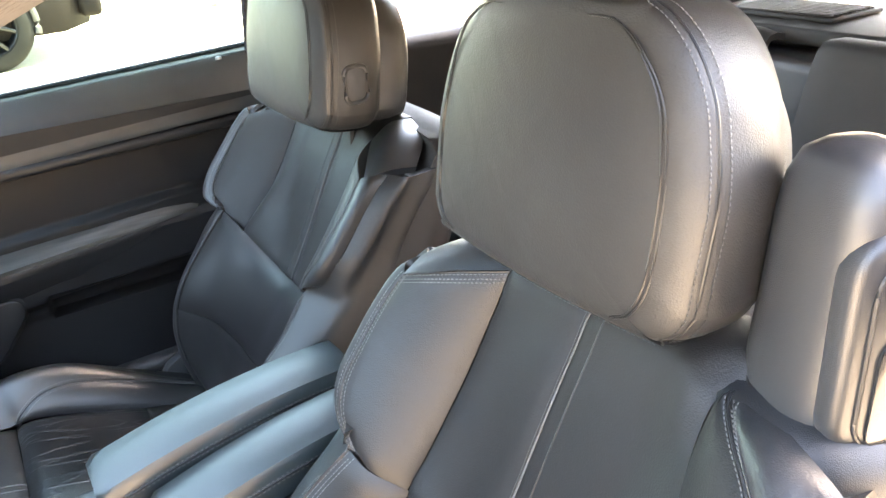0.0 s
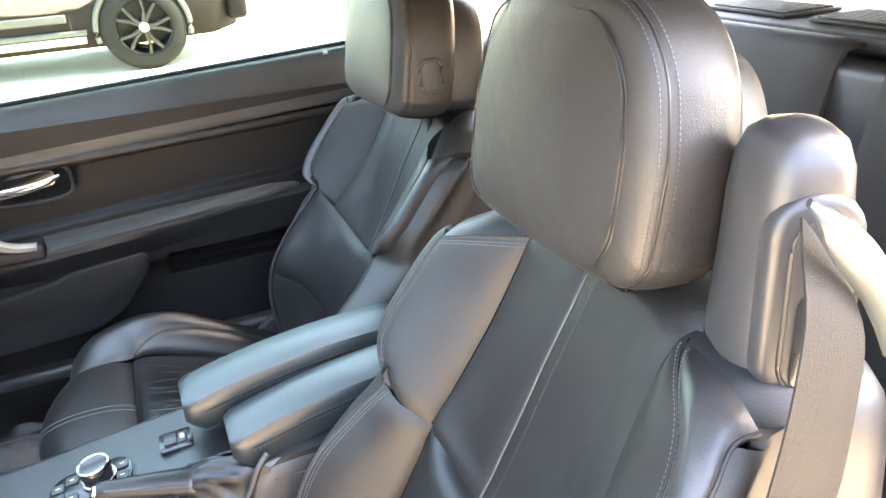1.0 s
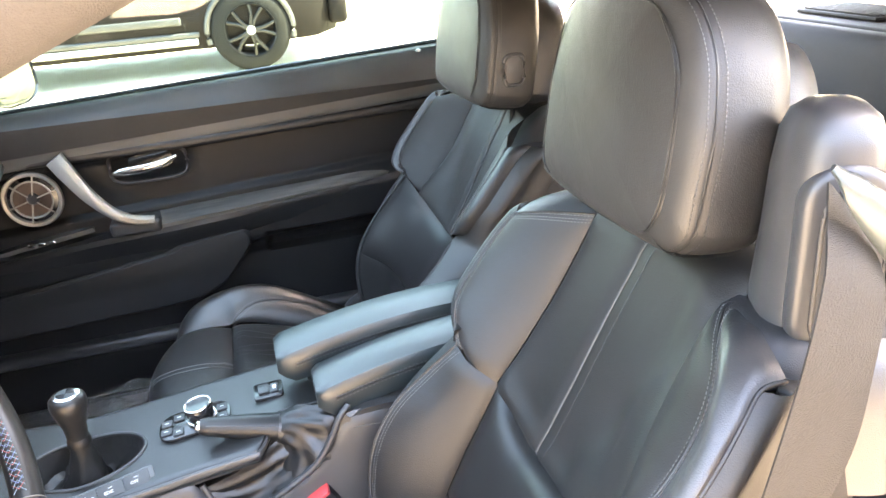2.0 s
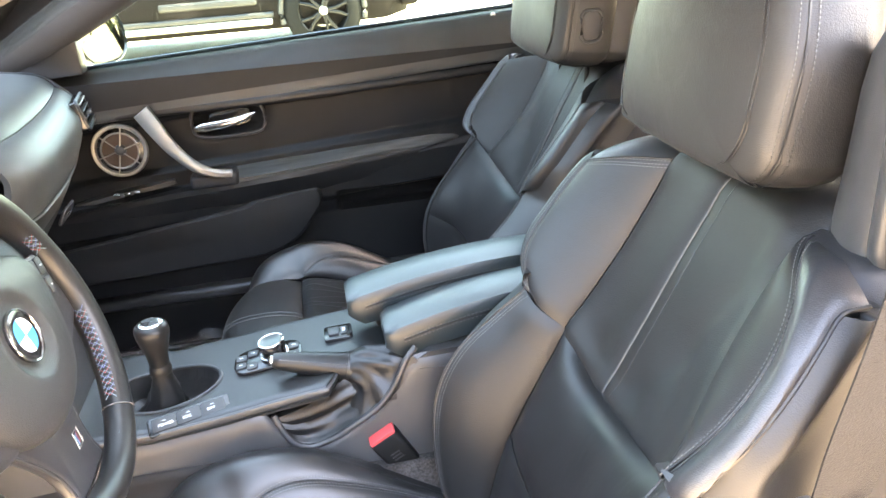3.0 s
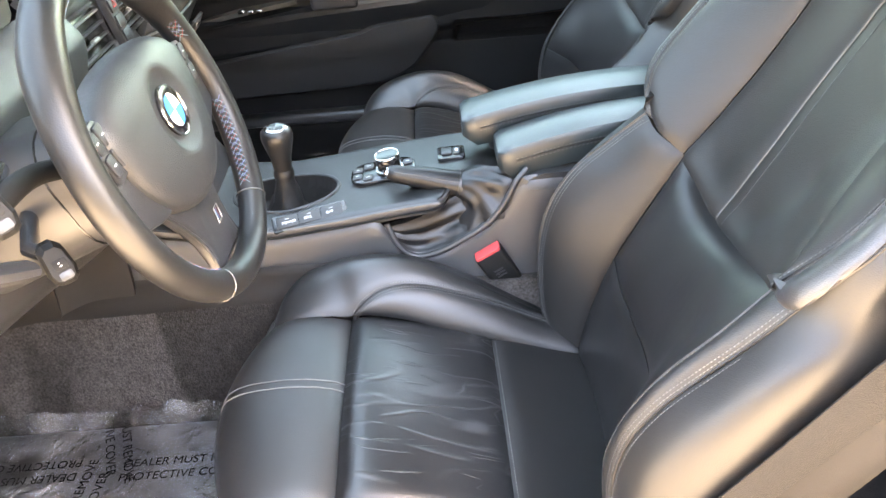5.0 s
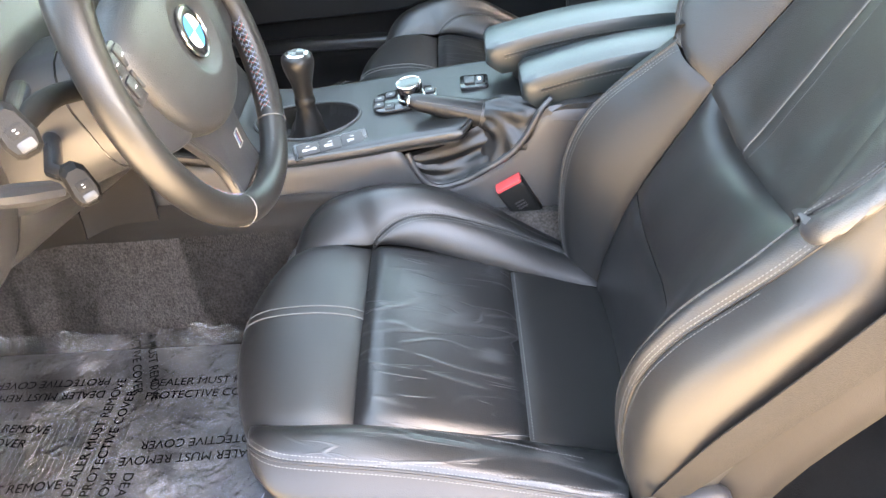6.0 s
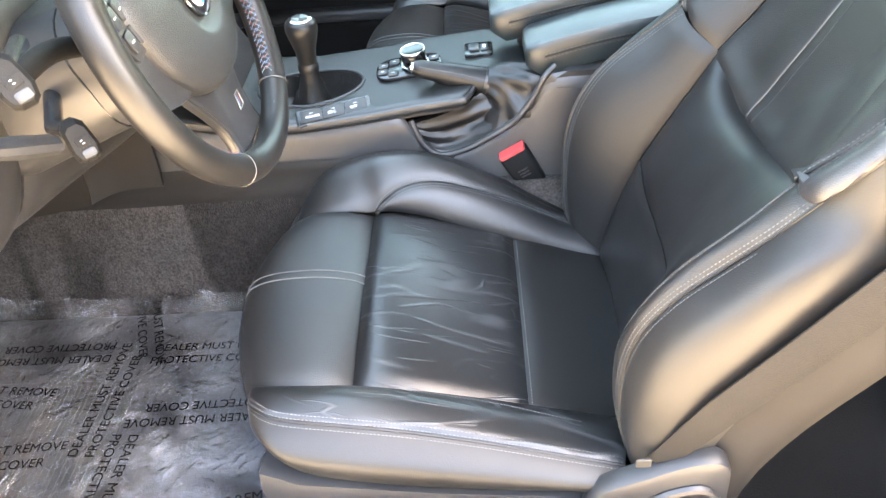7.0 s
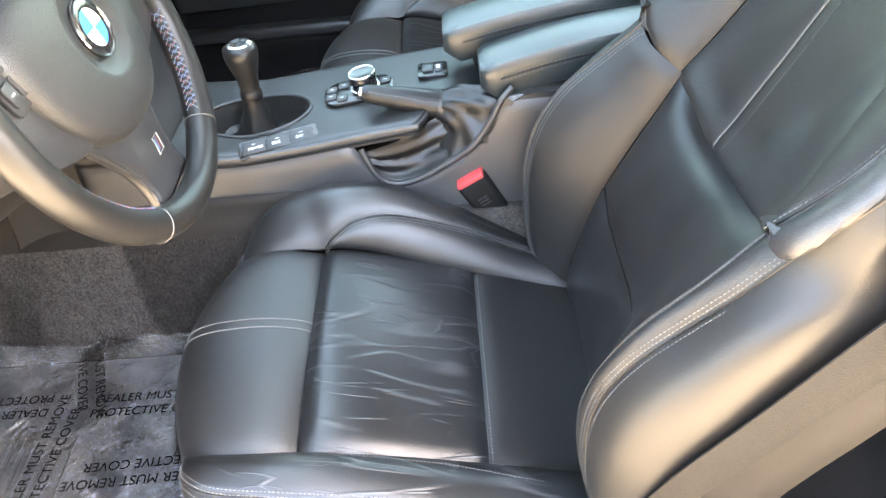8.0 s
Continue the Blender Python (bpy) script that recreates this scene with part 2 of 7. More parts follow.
WHITE = material("badge_white", (0.75, 0.77, 0.78), (0.8, 0.82, 0.83), 0.2, 0.03, coat=0.6)


def brushed_carpet():
    """Short pile, brushed this way and that, so that upright bands of it look lighter and darker."""
    m = material("charcoal_carpet", (0.024, 0.021, 0.0195), (0.036, 0.032, 0.030), 0.95, 0.03, vary_scale=60, grain=1.0, grain_scale=380, spec=0.1)
    n, ln = m.node_tree.nodes, m.node_tree.links
    b = n["Principled BSDF"]
    co, mp, no = n.new("ShaderNodeTexCoord"), n.new("ShaderNodeMapping"), n.new("ShaderNodeTexNoise")
    mp.inputs["Scale"].default_value = (0.35, 1.0, 0.12)
    ln.new(co.outputs["Object"], mp.inputs[0])
    no.inputs["Scale"].default_value, no.inputs["Detail"].default_value = 11.0, 1.5
    ln.new(mp.outputs[0], no.inputs["Vector"])
    band, mix, fuzz = n.new("ShaderNodeMapRange"), n.new("ShaderNodeMixRGB"), n.new("ShaderNodeTexNoise")
    band.interpolation_type = "SMOOTHSTEP"
    band.inputs["From Min"].default_value, band.inputs["From Max"].default_value = 0.44, 0.56
    band.inputs["To Min"].default_value, band.inputs["To Max"].default_value = 0.72, 1.55
    ln.new(no.outputs[0], band.inputs[0])
    fuzz.inputs["Scale"].default_value, fuzz.inputs["Detail"].default_value = 260, 4
    ln.new(co.outputs["Object"], fuzz.inputs["Vector"])
    speck = n.new("ShaderNodeMapRange")
    speck.inputs["From Min"].default_value, speck.inputs["From Max"].default_value = 0.3, 0.7
    speck.inputs["To Min"].default_value, speck.inputs["To Max"].default_value = 0.55, 1.45
    ln.new(fuzz.outputs[0], speck.inputs[0])
    mul = n.new("ShaderNodeMath")
    mul.operation = "MULTIPLY"
    ln.new(band.outputs[0], mul.inputs[0])
    ln.new(speck.outputs[0], mul.inputs[1])
    mix.blend_type, mix.inputs[0].default_value = "MULTIPLY", 1.0
    ln.new(b.inputs["Base Color"].links[0].from_socket, mix.inputs[1])
    ln.new(mul.outputs[0], mix.inputs[2])
    ln.new(mix.outputs[0], b.inputs["Base Color"])
    return m


CARPET = brushed_carpet()
INK = material("black_print", (0.004, 0.004, 0.004), (0.006, 0.006, 0.006), 0.8, 0.05, spec=0.05)
LIGHT_INK = material("pale_print", (0.6, 0.6, 0.58), (0.7, 0.7, 0.68), 0.6, 0.05)
RUBBER_MAT = material("black_floor_mat", (0.034, 0.035, 0.037), (0.058, 0.059, 0.061), 0.6, 0.1, vary_scale=14, grain=0.6, grain_scale=300)
LEAF = material("dry_leaf", (0.18, 0.13, 0.05), (0.30, 0.22, 0.09), 0.8, 0.05, vary_scale=60)
SCREEN = material("dark_screen", (0.01, 0.011, 0.012), (0.013, 0.014, 0.015), 0.12, 0.02)
# Colour dimmed and yellowed to stand in for a darker reflected view.
MIRROR = material("dimmed_mirror_glass", (0.10, 0.10, 0.085), (0.10, 0.10, 0.085), 0.01, 0.0, metal=1.0)
CONCRETE = material("pale_concrete", (0.34, 0.30, 0.24), (0.45, 0.405, 0.335), 0.9, 0.05, vary_scale=1.3, grain=0.4, grain_scale=90, fold=0.1, fold_scale=9)
FOLIAGE = material("green_foliage", (0.035, 0.055, 0.014), (0.085, 0.115, 0.03), 0.55, 0.05, vary_scale=3)
RENDER = material("dark_render", (0.10, 0.085, 0.07), (0.14, 0.12, 0.10), 0.9, 0.04, vary_scale=0.8, grain=0.4, grain_scale=60)
SCREEN_GLASS = glassy("tinted_windscreen", (0.86, 0.92, 0.895))
GLASS = glassy("window_glass", (0.70, 0.82, 0.775))
FILM = film_material()
THREAD_BLUE = material("light_blue_thread", (0.07, 0.12, 0.145), (0.10, 0.155, 0.18), 0.6, 0.05)
THREAD_RED = material("red_thread", (0.14, 0.022, 0.02), (0.18, 0.035, 0.03), 0.6, 0.05)
THREAD_NAVY = material("navy_thread", (0.04, 0.06, 0.14), (0.05, 0.08, 0.18), 0.6, 0.05)


# ---- shape helpers ----
def thing(name, at, label, category, group="", kind=""):
    """An Empty at a thing's base, to parent its parts."""
    ob = new(name)
    ob.empty_display_size = 0.05
    ob.location = at
    return tagged(ob, label, category, group, kind)


def base_of(ob):
    return ob.location + (base_of(ob.parent) if ob.parent and ob.parent.type == "EMPTY" else Vector())


def part(name, bm, mat, parent=None, label="", smooth=True, kind=""):
    """Links a bmesh, given in world coordinates, as one mesh object under a thing or a part."""
    me = bpy.data.meshes.new(name)
    bmesh.ops.recalc_face_normals(bm, faces=bm.faces)
    if smooth:
        for f in bm.faces:
            f.smooth = True
        for e in bm.edges:
            if len(e.link_faces) == 2 and e.calc_face_angle(0) > radians(42):
                e.smooth = False
    bm.to_mesh(me)
    bm.free()
    for one in (mat if isinstance(mat, (list, tuple)) else [mat]):
        me.materials.append(one)
    ob = new(name, me)
    if parent:
        top = parent
        while top.parent:
            top = top.parent
        ob.parent = parent
        if parent.type == "EMPTY":
            ob.matrix_parent_inverse = Matrix.Translation(-top.location)
    return tagged(ob, label, kind=kind)


def sstep(a, b, x):
    t = np.clip((x - a) / (b - a), 0, 1)
    return t * t * (3 - 2 * t)


def curve_pts(ctrl, n):
    """n + 1 points, evenly spaced, on a smooth curve through the control points."""
    p = np.array([tuple(c) for c in ctrl], float)
    if len(p) == 2:
        return p[0] + (p[1] - p[0]) * np.linspace(0, 1, n + 1)[:, None]
    q = np.vstack([2 * p[0] - p[1], p, 2 * p[-1] - p[-2]])
    out = []
    for i in range(1, len(q) - 2):
        s = np.linspace(0, 1, 13)[:, None]
        a, b, c, d = q[i - 1], q[i], q[i + 1], q[i + 2]
        seg = 0.5 * (2 * b + (c - a) * s + (2 * a - 5 * b + 4 * c - d) * s**2 + (3 * b - a - 3 * c + d) * s**3)
        out.append(seg if i == 1 else seg[1:])
    out = np.vstack(out)
    l = np.concatenate([[0], np.cumsum(np.linalg.norm(np.diff(out, axis=0), axis=1))])
    t = np.linspace(0, l[-1], n + 1)
    return np.stack([np.interp(t, l, out[:, k]) for k in range(out.shape[1])], 1)


def grid_bm(g, closed_u=False):
    bm = bmesh.new()
    nv, nu = g.shape[:2]
    v = [[bm.verts.new(g[j, i]) for i in range(nu)] for j in range(nv)]
    for j in range(nv - 1):
        for i in range(nu - (0 if closed_u else 1)):
            k = (i + 1) % nu
            bm.faces.new((v[j][i], v[j][k], v[j + 1][k], v[j + 1][i]))
    return bm, v


def normals_of(g):
    du, dv = np.gradient(g, axis=1), np.gradient(g, axis=0)
    n = np.cross(du, dv)
    return n / np.maximum(np.linalg.norm(n, axis=2, keepdims=True), 1e-9)


class Panel:
    """An upholstered panel lofted through edge curves; its rim sinks into the seams, its back is closed by a skirt."""

    def __init__(self, curves, nu=16, nv=30, out=(0, 1, 0.3), sink=0.007, roll=0.009, skirt=0.012, puff=0.0, sides="lrtb"):
        cs = np.stack([curve_pts(c, nv) for c in curves])            # k, nv+1, 3
        g = np.stack([curve_pts(cs[:, j], nu) for j in range(nv + 1)])
        n = normals_of(g)
        self.flip = (n.mean(axis=(0, 1)) @ np.array(out)) < 0
        if self.flip:
            n = -n
        du = np.cumsum(np.pad(np.linalg.norm(np.diff(g, axis=1), axis=2), ((0, 0), (1, 0))), axis=1)
        dv = np.cumsum(np.pad(np.linalg.norm(np.diff(g, axis=0), axis=2), ((1, 0), (0, 0))), axis=0)
        big = np.full(du.shape, 9.0)
        d = np.minimum.reduce([du if "l" in sides else big, du[:, -1:] - du if "r" in sides else big,
                               dv if "b" in sides else big, dv[-1:] - dv if "t" in sides else big])
        s, t = np.linspace(0, 1, nu + 1)[None, :, None], np.linspace(0, 1, nv + 1)[:, None, None]
        bulge = puff * (4 * s * (1 - s)) ** 0.6 * (4 * t * (1 - t)) ** 0.35
        self.g = g + n * (bulge - sink * np.exp(-(d / roll) ** 1.3)[:, :, None])
        self.n, self.du, self.dv, self.skirt = n, du, dv, skirt

    def mesh(self):
        bm, v = grid_bm(self.g)
        nv, nu = self.g.shape[:2]
        w = [[bm.verts.new(self.g[j, i] - self.n[j, i] * self.skirt) for i in range(nu)] for j in range(nv)]
        for j in range(nv - 1):
            for i in range(nu - 1):
                bm.faces.new((w[j][i], w[j + 1][i], w[j + 1][i + 1], w[j][i + 1]))
        ring = [(0, i) for i in range(nu)] + [(j, nu - 1) for j in range(1, nv)] + [(nv - 1, i) for i in range(nu - 2, -1, -1)] + [(j, 0) for j in range(nv - 2, 0, -1)]
        for a, b in zip(ring, ring[1:] + ring[:1]):
            bm.faces.new((v[b[0]][b[1]], v[a[0]][a[1]], w[a[0]][a[1]], w[b[0]][b[1]]))
        return bm

    def along(self, side, gap, lift=0.0006, v0=0.0, v1=1.0):
        """Points and normals on a line at the given gap from the left or right edge (l, r) or the bottom or top one (b, t)."""
        pts, nor = [], []
        nv, nu = self.g.shape[:2]
        if side in "lr":
            for j in range(int(v0 * (nv - 1)), int(v1 * (nv - 1)) + 1):
                x = gap if side == "l" else self.du[j, -1] - gap
                pts.append([np.interp(x, self.du[j], self.g[j, :, k]) for k in range(3)])
                nor.append([np.interp(x, self.du[j], self.n[j, :, k]) for k in range(3)])
        else:
            for i in range(int(v0 * (nu - 1)), int(v1 * (nu - 1)) + 1):
                x = gap if side == "b" else self.dv[-1, i] - gap
                pts.append([np.interp(x, self.dv[:, i], self.g[:, i, k]) for k in range(3)])
                nor.append([np.interp(x, self.dv[:, i], self.n[:, i, k]) for k in range(3)])
        pts, nor = np.array(pts), np.array(nor)
        return pts + nor * lift, nor


def tube_bm(pts, radius, sides=8, closed=False, bm=None, flat=1.0, up=(0, 0, 1)):
    """A swept tube; radius: one or one a point; flat: width against height."""
    p = np.array([tuple(q) for q in pts], float)
    n = len(p)
    r = np.broadcast_to(np.array(radius, float), (n,))
    bm = bm or bmesh.new()
    t = np.gradient(p, axis=0) if not closed else (np.roll(p, -1, 0) - np.roll(p, 1, 0))
    t /= np.maximum(np.linalg.norm(t, axis=1, keepdims=True), 1e-9)
    a = np.array(up, float)
    rings = []
    for i in range(n):
        u = a - t[i] * (a @ t[i])
        if np.linalg.norm(u) < 1e-4:
            u = np.array((1.0, 0, 0)) - t[i] * t[i][0]
        u /= np.linalg.norm(u)
        w = np.cross(t[i], u)
        rings.append([bm.verts.new(p[i] + r[i] * (u * math.cos(k * math.tau / sides) + flat * w * math.sin(k * math.tau / sides))) for k in range(sides)])
    for i in range(n if closed else n - 1):
        x, y = rings[i], rings[(i + 1) % n]
        for k in range(sides):
            bm.faces.new((x[k], x[(k + 1) % sides], y[(k + 1) % sides], y[k]))
    if not closed:
        bm.faces.new(rings[0][::-1])
        bm.faces.new(rings[-1])
    return bm


def stitch_bm(pts, nor, pitch=0.0062, length=0.0042, width=0.0007, bm=None):
    """A row of single stitches along a line on a surface."""
    bm = bm or bmesh.new()
    l = np.concatenate([[0], np.cumsum(np.linalg.norm(np.diff(pts, axis=0), axis=1))])
    at = lambda x, a: np.array([np.interp(x, l, a[:, k]) for k in range(3)])
    for k in range(int(l[-1] / pitch)):
        x0 = k * pitch
        a, b, n = at(x0, pts), at(x0 + length, pts), at(x0 + length / 2, nor)
        d = b - a
        w = np.cross(d / (np.linalg.norm(d) + 1e-9), n) * width
        m = (a + b) / 2 + n * width * 1.2
        lo, hi = [a - w * 0.4, b - w * 0.4, b + w * 0.4, a + w * 0.4], [m - d * 0.25 - w, m + d * 0.25 - w, m + d * 0.25 + w, m - d * 0.25 + w]
        lo, hi = [bm.verts.new(q) for q in lo], [bm.verts.new(q) for q in hi]
        bm.faces.new(hi)
        for i in range(4):
            bm.faces.new((lo[i], lo[(i + 1) % 4], hi[(i + 1) % 4], hi[i]))
    return bm


def rbox_bm(lo, hi, r=0.01, seg=3, m=None, bm=None):
    """A rounded box between two corners, moved by m."""
    made = bmesh.new()
    lo, hi = Vector(lo), Vector(hi)
    size = hi - lo
    bmesh.ops.create_cube(made, size=1, matrix=Matrix.Translation((lo + hi) / 2) @ Matrix.Diagonal((*size, 1)))
    r = min(r, min(size) * 0.49)
    bmesh.ops.bevel(made, geom=made.edges[:], offset=r, segments=seg, profile=0.5, affect="EDGES")
    if m:
        made.transform(m)
    return merge(bm, made)


def merge(bm, other):
    if bm is None:
        return other
    me = bpy.data.meshes.new("tmp")
    other.to_mesh(me)
    other.free()
    bm.from_mesh(me)
    bpy.data.meshes.remove(me)
    return bm


def lathe_bm(profile, m, n=40, bm=None, hollow=False):
    """A turned body: profile of (radius, height) round the z axis of m."""
    made = bmesh.new()
    rings = []
    for r, h in profile:
        rings.append([made.verts.new((r * math.cos(k * math.tau / n), r * math.sin(k * math.tau / n), h)) for k in range(n)] if r > 1e-6 else [made.verts.new((0, 0, h))])
    for a, b in zip(rings, rings[1:] + (rings[:1] if hollow else [])):
        for k in range(n):
            q = (k + 1) % n
            f = [a[k % len(a)], a[q % len(a)], b[q % len(b)], b[k % len(b)]]
            f = list(dict.fromkeys(f))
            if len(f) > 2:
                made.faces.new(f)
    for ring in (rings[0], rings[-1]):
        if len(ring) > 2 and not hollow:
            made.faces.new(ring)
    made.transform(m)
    return merge(bm, made)


def prism_bm(poly, m, depth, bevel=0.0, bm=None, seg=2):
    """A flat outline (x, y) of m's plane, given depth along its z."""
    made = bmesh.new()
    f = made.faces.new([made.verts.new((x, y, 0)) for x, y in poly])
    top = bmesh.ops.extrude_face_region(made, geom=[f])
    bmesh.ops.translate(made, verts=[g for g in top["geom"] if isinstance(g, bmesh.types.BMVert)], vec=(0, 0, depth))
    if bevel:
        sharp = [e for e in made.edges if len(e.link_faces) == 2 and e.calc_face_angle(0) > radians(50)]
        bmesh.ops.bevel(made, geom=sharp, offset=bevel, segments=seg, profile=0.5, affect="EDGES")
    made.transform(m)
    return merge(bm, made)


def rounded(w, h, r, n=6):
    """The outline of a rounded rectangle round the origin."""
    r = min(r, w / 2 - 1e-4, h / 2 - 1e-4)
    return [(cx * (w / 2 - r) + r * math.cos(a), cy * (h / 2 - r) + r * math.sin(a))
            for cx, cy, s in ((1, 1, 0), (-1, 1, 90), (-1, -1, 180), (1, -1, 270)) for a in (radians(s + 90 * k / n) for k in range(n + 1))]


def axes(at, z, x_hint=(1, 0, 0)):
    """A pose at a point whose z axis points along z and whose x axis lies towards x_hint."""
    z = Vector(z).normalized()
    x = Vector(x_hint)
    x = x - z * x.dot(z)
    x = x.normalized() if x.length > 1e-4 else z.orthogonal().normalized()
    return Matrix.Translation(at) @ Matrix((x, z.cross(x), z)).transposed().to_4x4()


def loft_bm(rings, closed=True, cap=True, bm=None):
    bm = bm or bmesh.new()
    v = [[bm.verts.new(p) for p in r] for r in rings]
    for a, b in zip(v, v[1:]):
        for k in range(len(a) if closed else len(a) - 1):
            q = (k + 1) % len(a)
            bm.faces.new((a[k], a[q], b[q], b[k]))
    if cap and closed:
        bm.faces.new(v[0][::-1])
        bm.faces.new(v[-1])
    return bm


def text_part(name, words, m, size, mat, parent, label=""):
    """Printed words, flat on the plane of m."""
    cu = bpy.data.curves.new(name, "FONT")
    cu.body, cu.size, cu.extrude = words, size, 0.0002
    cu.materials.append(mat)
    ob = new(name, cu)
    me = bpy.data.meshes.new_from_object(ob)
    bpy.data.objects.remove(ob)
    me.transform(m)
    ob = new(name, me)
    top = parent
    while top.parent:
        top = top.parent
    ob.parent = parent
    if parent.type == "EMPTY":
        ob.matrix_parent_inverse = Matrix.Translation(-top.location)
    return tagged(ob, label)


# ---- ground and the open air ----
def ground():
    bm = bmesh.new()
    bmesh.ops.create_grid(bm, x_segments=40, y_segments=40, size=400)
    part("ground", bm, CONCRETE, None, "sunlit pale concrete forecourt", kind="structure")


def yard_wall():
    """An unseen gable, added to keep the sun off the parked car."""
    part("wall_yard", rbox_bm((-1.2, -5.4, 0), (1.1, -5.0, 8.6), 0.02), CONCRETE, None, "plain unseen gable added behind the car for shade", kind="structure")


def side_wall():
    """An unseen wall on the driver's side, added to cut off the low sky."""
    part("wall_side", rbox_bm((-6.4, -14, 0), (-6.0, 14, 3.0), 0.02), RENDER, None, "plain unseen wall added to cut off the low sky", kind="structure")


ground()
yard_wall()
side_wall()


# ---- the car's shell ----
def shell():
    """Plain bodywork that closes the cabin: floor, firewall, roof, pillars, rear shelf and quarters."""
    bm = rbox_bm((-0.72, -1.25, 0.16), (0.72, 1.45, 0.232), 0.01)
    part("floor", bm, CARPET_SHADED, None, "charcoal carpet on the car floor", kind="structure")
    bm = rbox_bm((-0.72, 1.40, 0.16), (0.72, 1.46, 0.95), 0.01)
    part("wall_front", bm, CARPET, None, "carpeted firewall behind the dashboard", kind="structure")
    # windscreen header
    part("header", tube_bm(curve_pts([(x, 0.30 - 0.06 * (x / 0.6) ** 2, 1.345 - 0.04 * (x / 0.6) ** 2) for x in np.linspace(-0.64, 0.64, 9)], 24), 0.032, 10, flat=1.5), PILLAR, None, "taupe windscreen header of the open car", kind="structure")
    rings = []
    for y, z, w in ((0.33, 1.350, 0.60), (0.10, 1.385, 0.61), (-0.25, 1.395, 0.61), (-0.65, 1.365, 0.60), (-1.05, 1.25, 0.58), (-1.30, 1.10, 0.56)):
        xs_ = np.linspace(-w, w, 13)
        lower = [(x, y, z - 0.05 * (abs(x) / w) ** 3) for x in xs_]
        rings.append(lower + [(x, y, q + 0.03) for x, y, q in lower[::-1]])
    part("ceiling", loft_bm(rings), HEADLINER, None, "charcoal cloth lining of the closed roof", kind="structure")
    for s, nm in ((1, "right"), (-1, "left")):
        # A pillar
        run = curve_pts([(s * 0.735, 1.13, 0.90), (s * 0.715, 0.90, 1.01), (s * 0.685, 0.62, 1.15), (s * 0.655, 0.34, 1.275), (s * 0.635, 0.25, 1.305)], 30)
        bm = tube_bm(run, 0.042, 12, flat=0.8)
        part("trim", bm, PILLAR, None, "taupe windscreen pillar trim", kind="structure")
        # rear quarter panel below the side window
        bm = rbox_bm((s * 0.69 if s > 0 else -0.80, -1.25, 0.2), (0.80 if s > 0 else s * 0.69, -0.26 if s > 0 else -0.34, 0.95), 0.03)
        part("wall_" + nm, bm, SILL, None, "black padded rear side panel of the cabin", kind="structure")
    # sill under the open doorway
    bm = rbox_bm((-0.86, -0.36, 0.17), (-0.70, 1.40, 0.34), 0.03)
    part("sill", bm, SILL, None, "black door sill", kind="structure")
    bm = rbox_bm((0.70, -0.30, 0.17), (0.86, 1.40, 0.36), 0.03)
    part("sill", bm, SILL, None, "black door sill", kind="structure")
    part("scuttle", rbox_bm((-0.72, 1.14, 0.925), (0.72, 1.46, 0.952), 0.01), PLASTIC, None, "black scuttle panel below the windscreen", kind="structure")
    for s in (1, -1):
        bm = rbox_bm((s * 0.80 - 0.03, 1.05, 0.17), (s * 0.80 + 0.03, 1.45, 0.92), 0.02)
        part("side_panel", bm, PAINT, None, "dark painted side of the scuttle", kind="structure")
    # rear bulkhead and shelf
    bm = rbox_bm((-0.70, -1.27, 0.2), (0.70, -1.22, 0.97), 0.01)
    part("wall_rear", bm, PLASTIC, None, "black rear bulkhead of the cabin", kind="structure")
    # windscreen and rear glass
    for name, a, b in (("windscreen", (0.30, 1.345, 0.60), (1.16, 0.93, 0.70)),):
        rings = []
        for k in np.linspace(0, 1, 9):
            y, z, w = (1 - k) * a[0] + k * b[0], (1 - k) * a[1] + k * b[1] + 0.03 * math.sin(math.pi * k), (1 - k) * a[2] + k * b[2]
            xs = np.linspace(-w, w, 13)
            sg = 1 if name == "windscreen" else -1
            rings.append([(x, y - sg * 0.10 * (x / w) ** 2, z) for x in xs] + [(x, y - sg * 0.10 * (x / w) ** 2 + sg * 0.004, z + 0.004) for x in xs[::-1]])
        ob = part("window_1" if name == "windscreen" else "window_2", loft_bm(rings), SCREEN_GLASS, None, "clear curved " + name.replace("_", " ") + " glass", kind="structure")
        ob.visible_shadow = False
    # bonnet, wings and tail, plain, so that the sky is cut off as by a real car
    rings = []
    for y, h, w in ((1.47, 0.905, 0.86), (1.6, 0.89, 0.86), (1.9, 0.85, 0.85), (2.25, 0.76, 0.78), (2.38, 0.6, 0.7)):
        rings.append([(-w, y, 0.2), (-w, y, h - 0.14), (-w + 0.1, y, h - 0.02), (0, y, h + 0.02), (w - 0.1, y, h - 0.02), (w, y, h - 0.14), (w, y, 0.2)])
    part("bonnet", loft_bm(rings), PAINT, None, "dark painted front of the car", kind="structure")
    rings = []
    for y, h, w in ((-1.26, 0.96, 0.84), (-1.6, 0.97, 0.86), (-2.0, 0.93, 0.82), (-2.12, 0.7, 0.78)):
        rings.append([(-w, y, 0.25), (-w, y, h - 0.12), (-w + 0.1, y, h - 0.02), (0, y, h + 0.02), (w - 0.1, y, h - 0.02), (w, y, h - 0.12), (w, y, 0.25)])
    part("tail", loft_bm(rings), PAINT, None, "dark painted tail of the car", kind="structure")
    for s in (1, -1):
        bm = rbox_bm((s * 0.81 - (0 if s > 0 else 0.07), -1.27, 0.25), (s * 0.81 + (0.07 if s > 0 else 0), -0.28 if s > 0 else -0.36, 0.94), 0.03)
        part("quarter_panel", bm, PAINT, None, "dark painted rear quarter of the car", kind="structure")


shell()


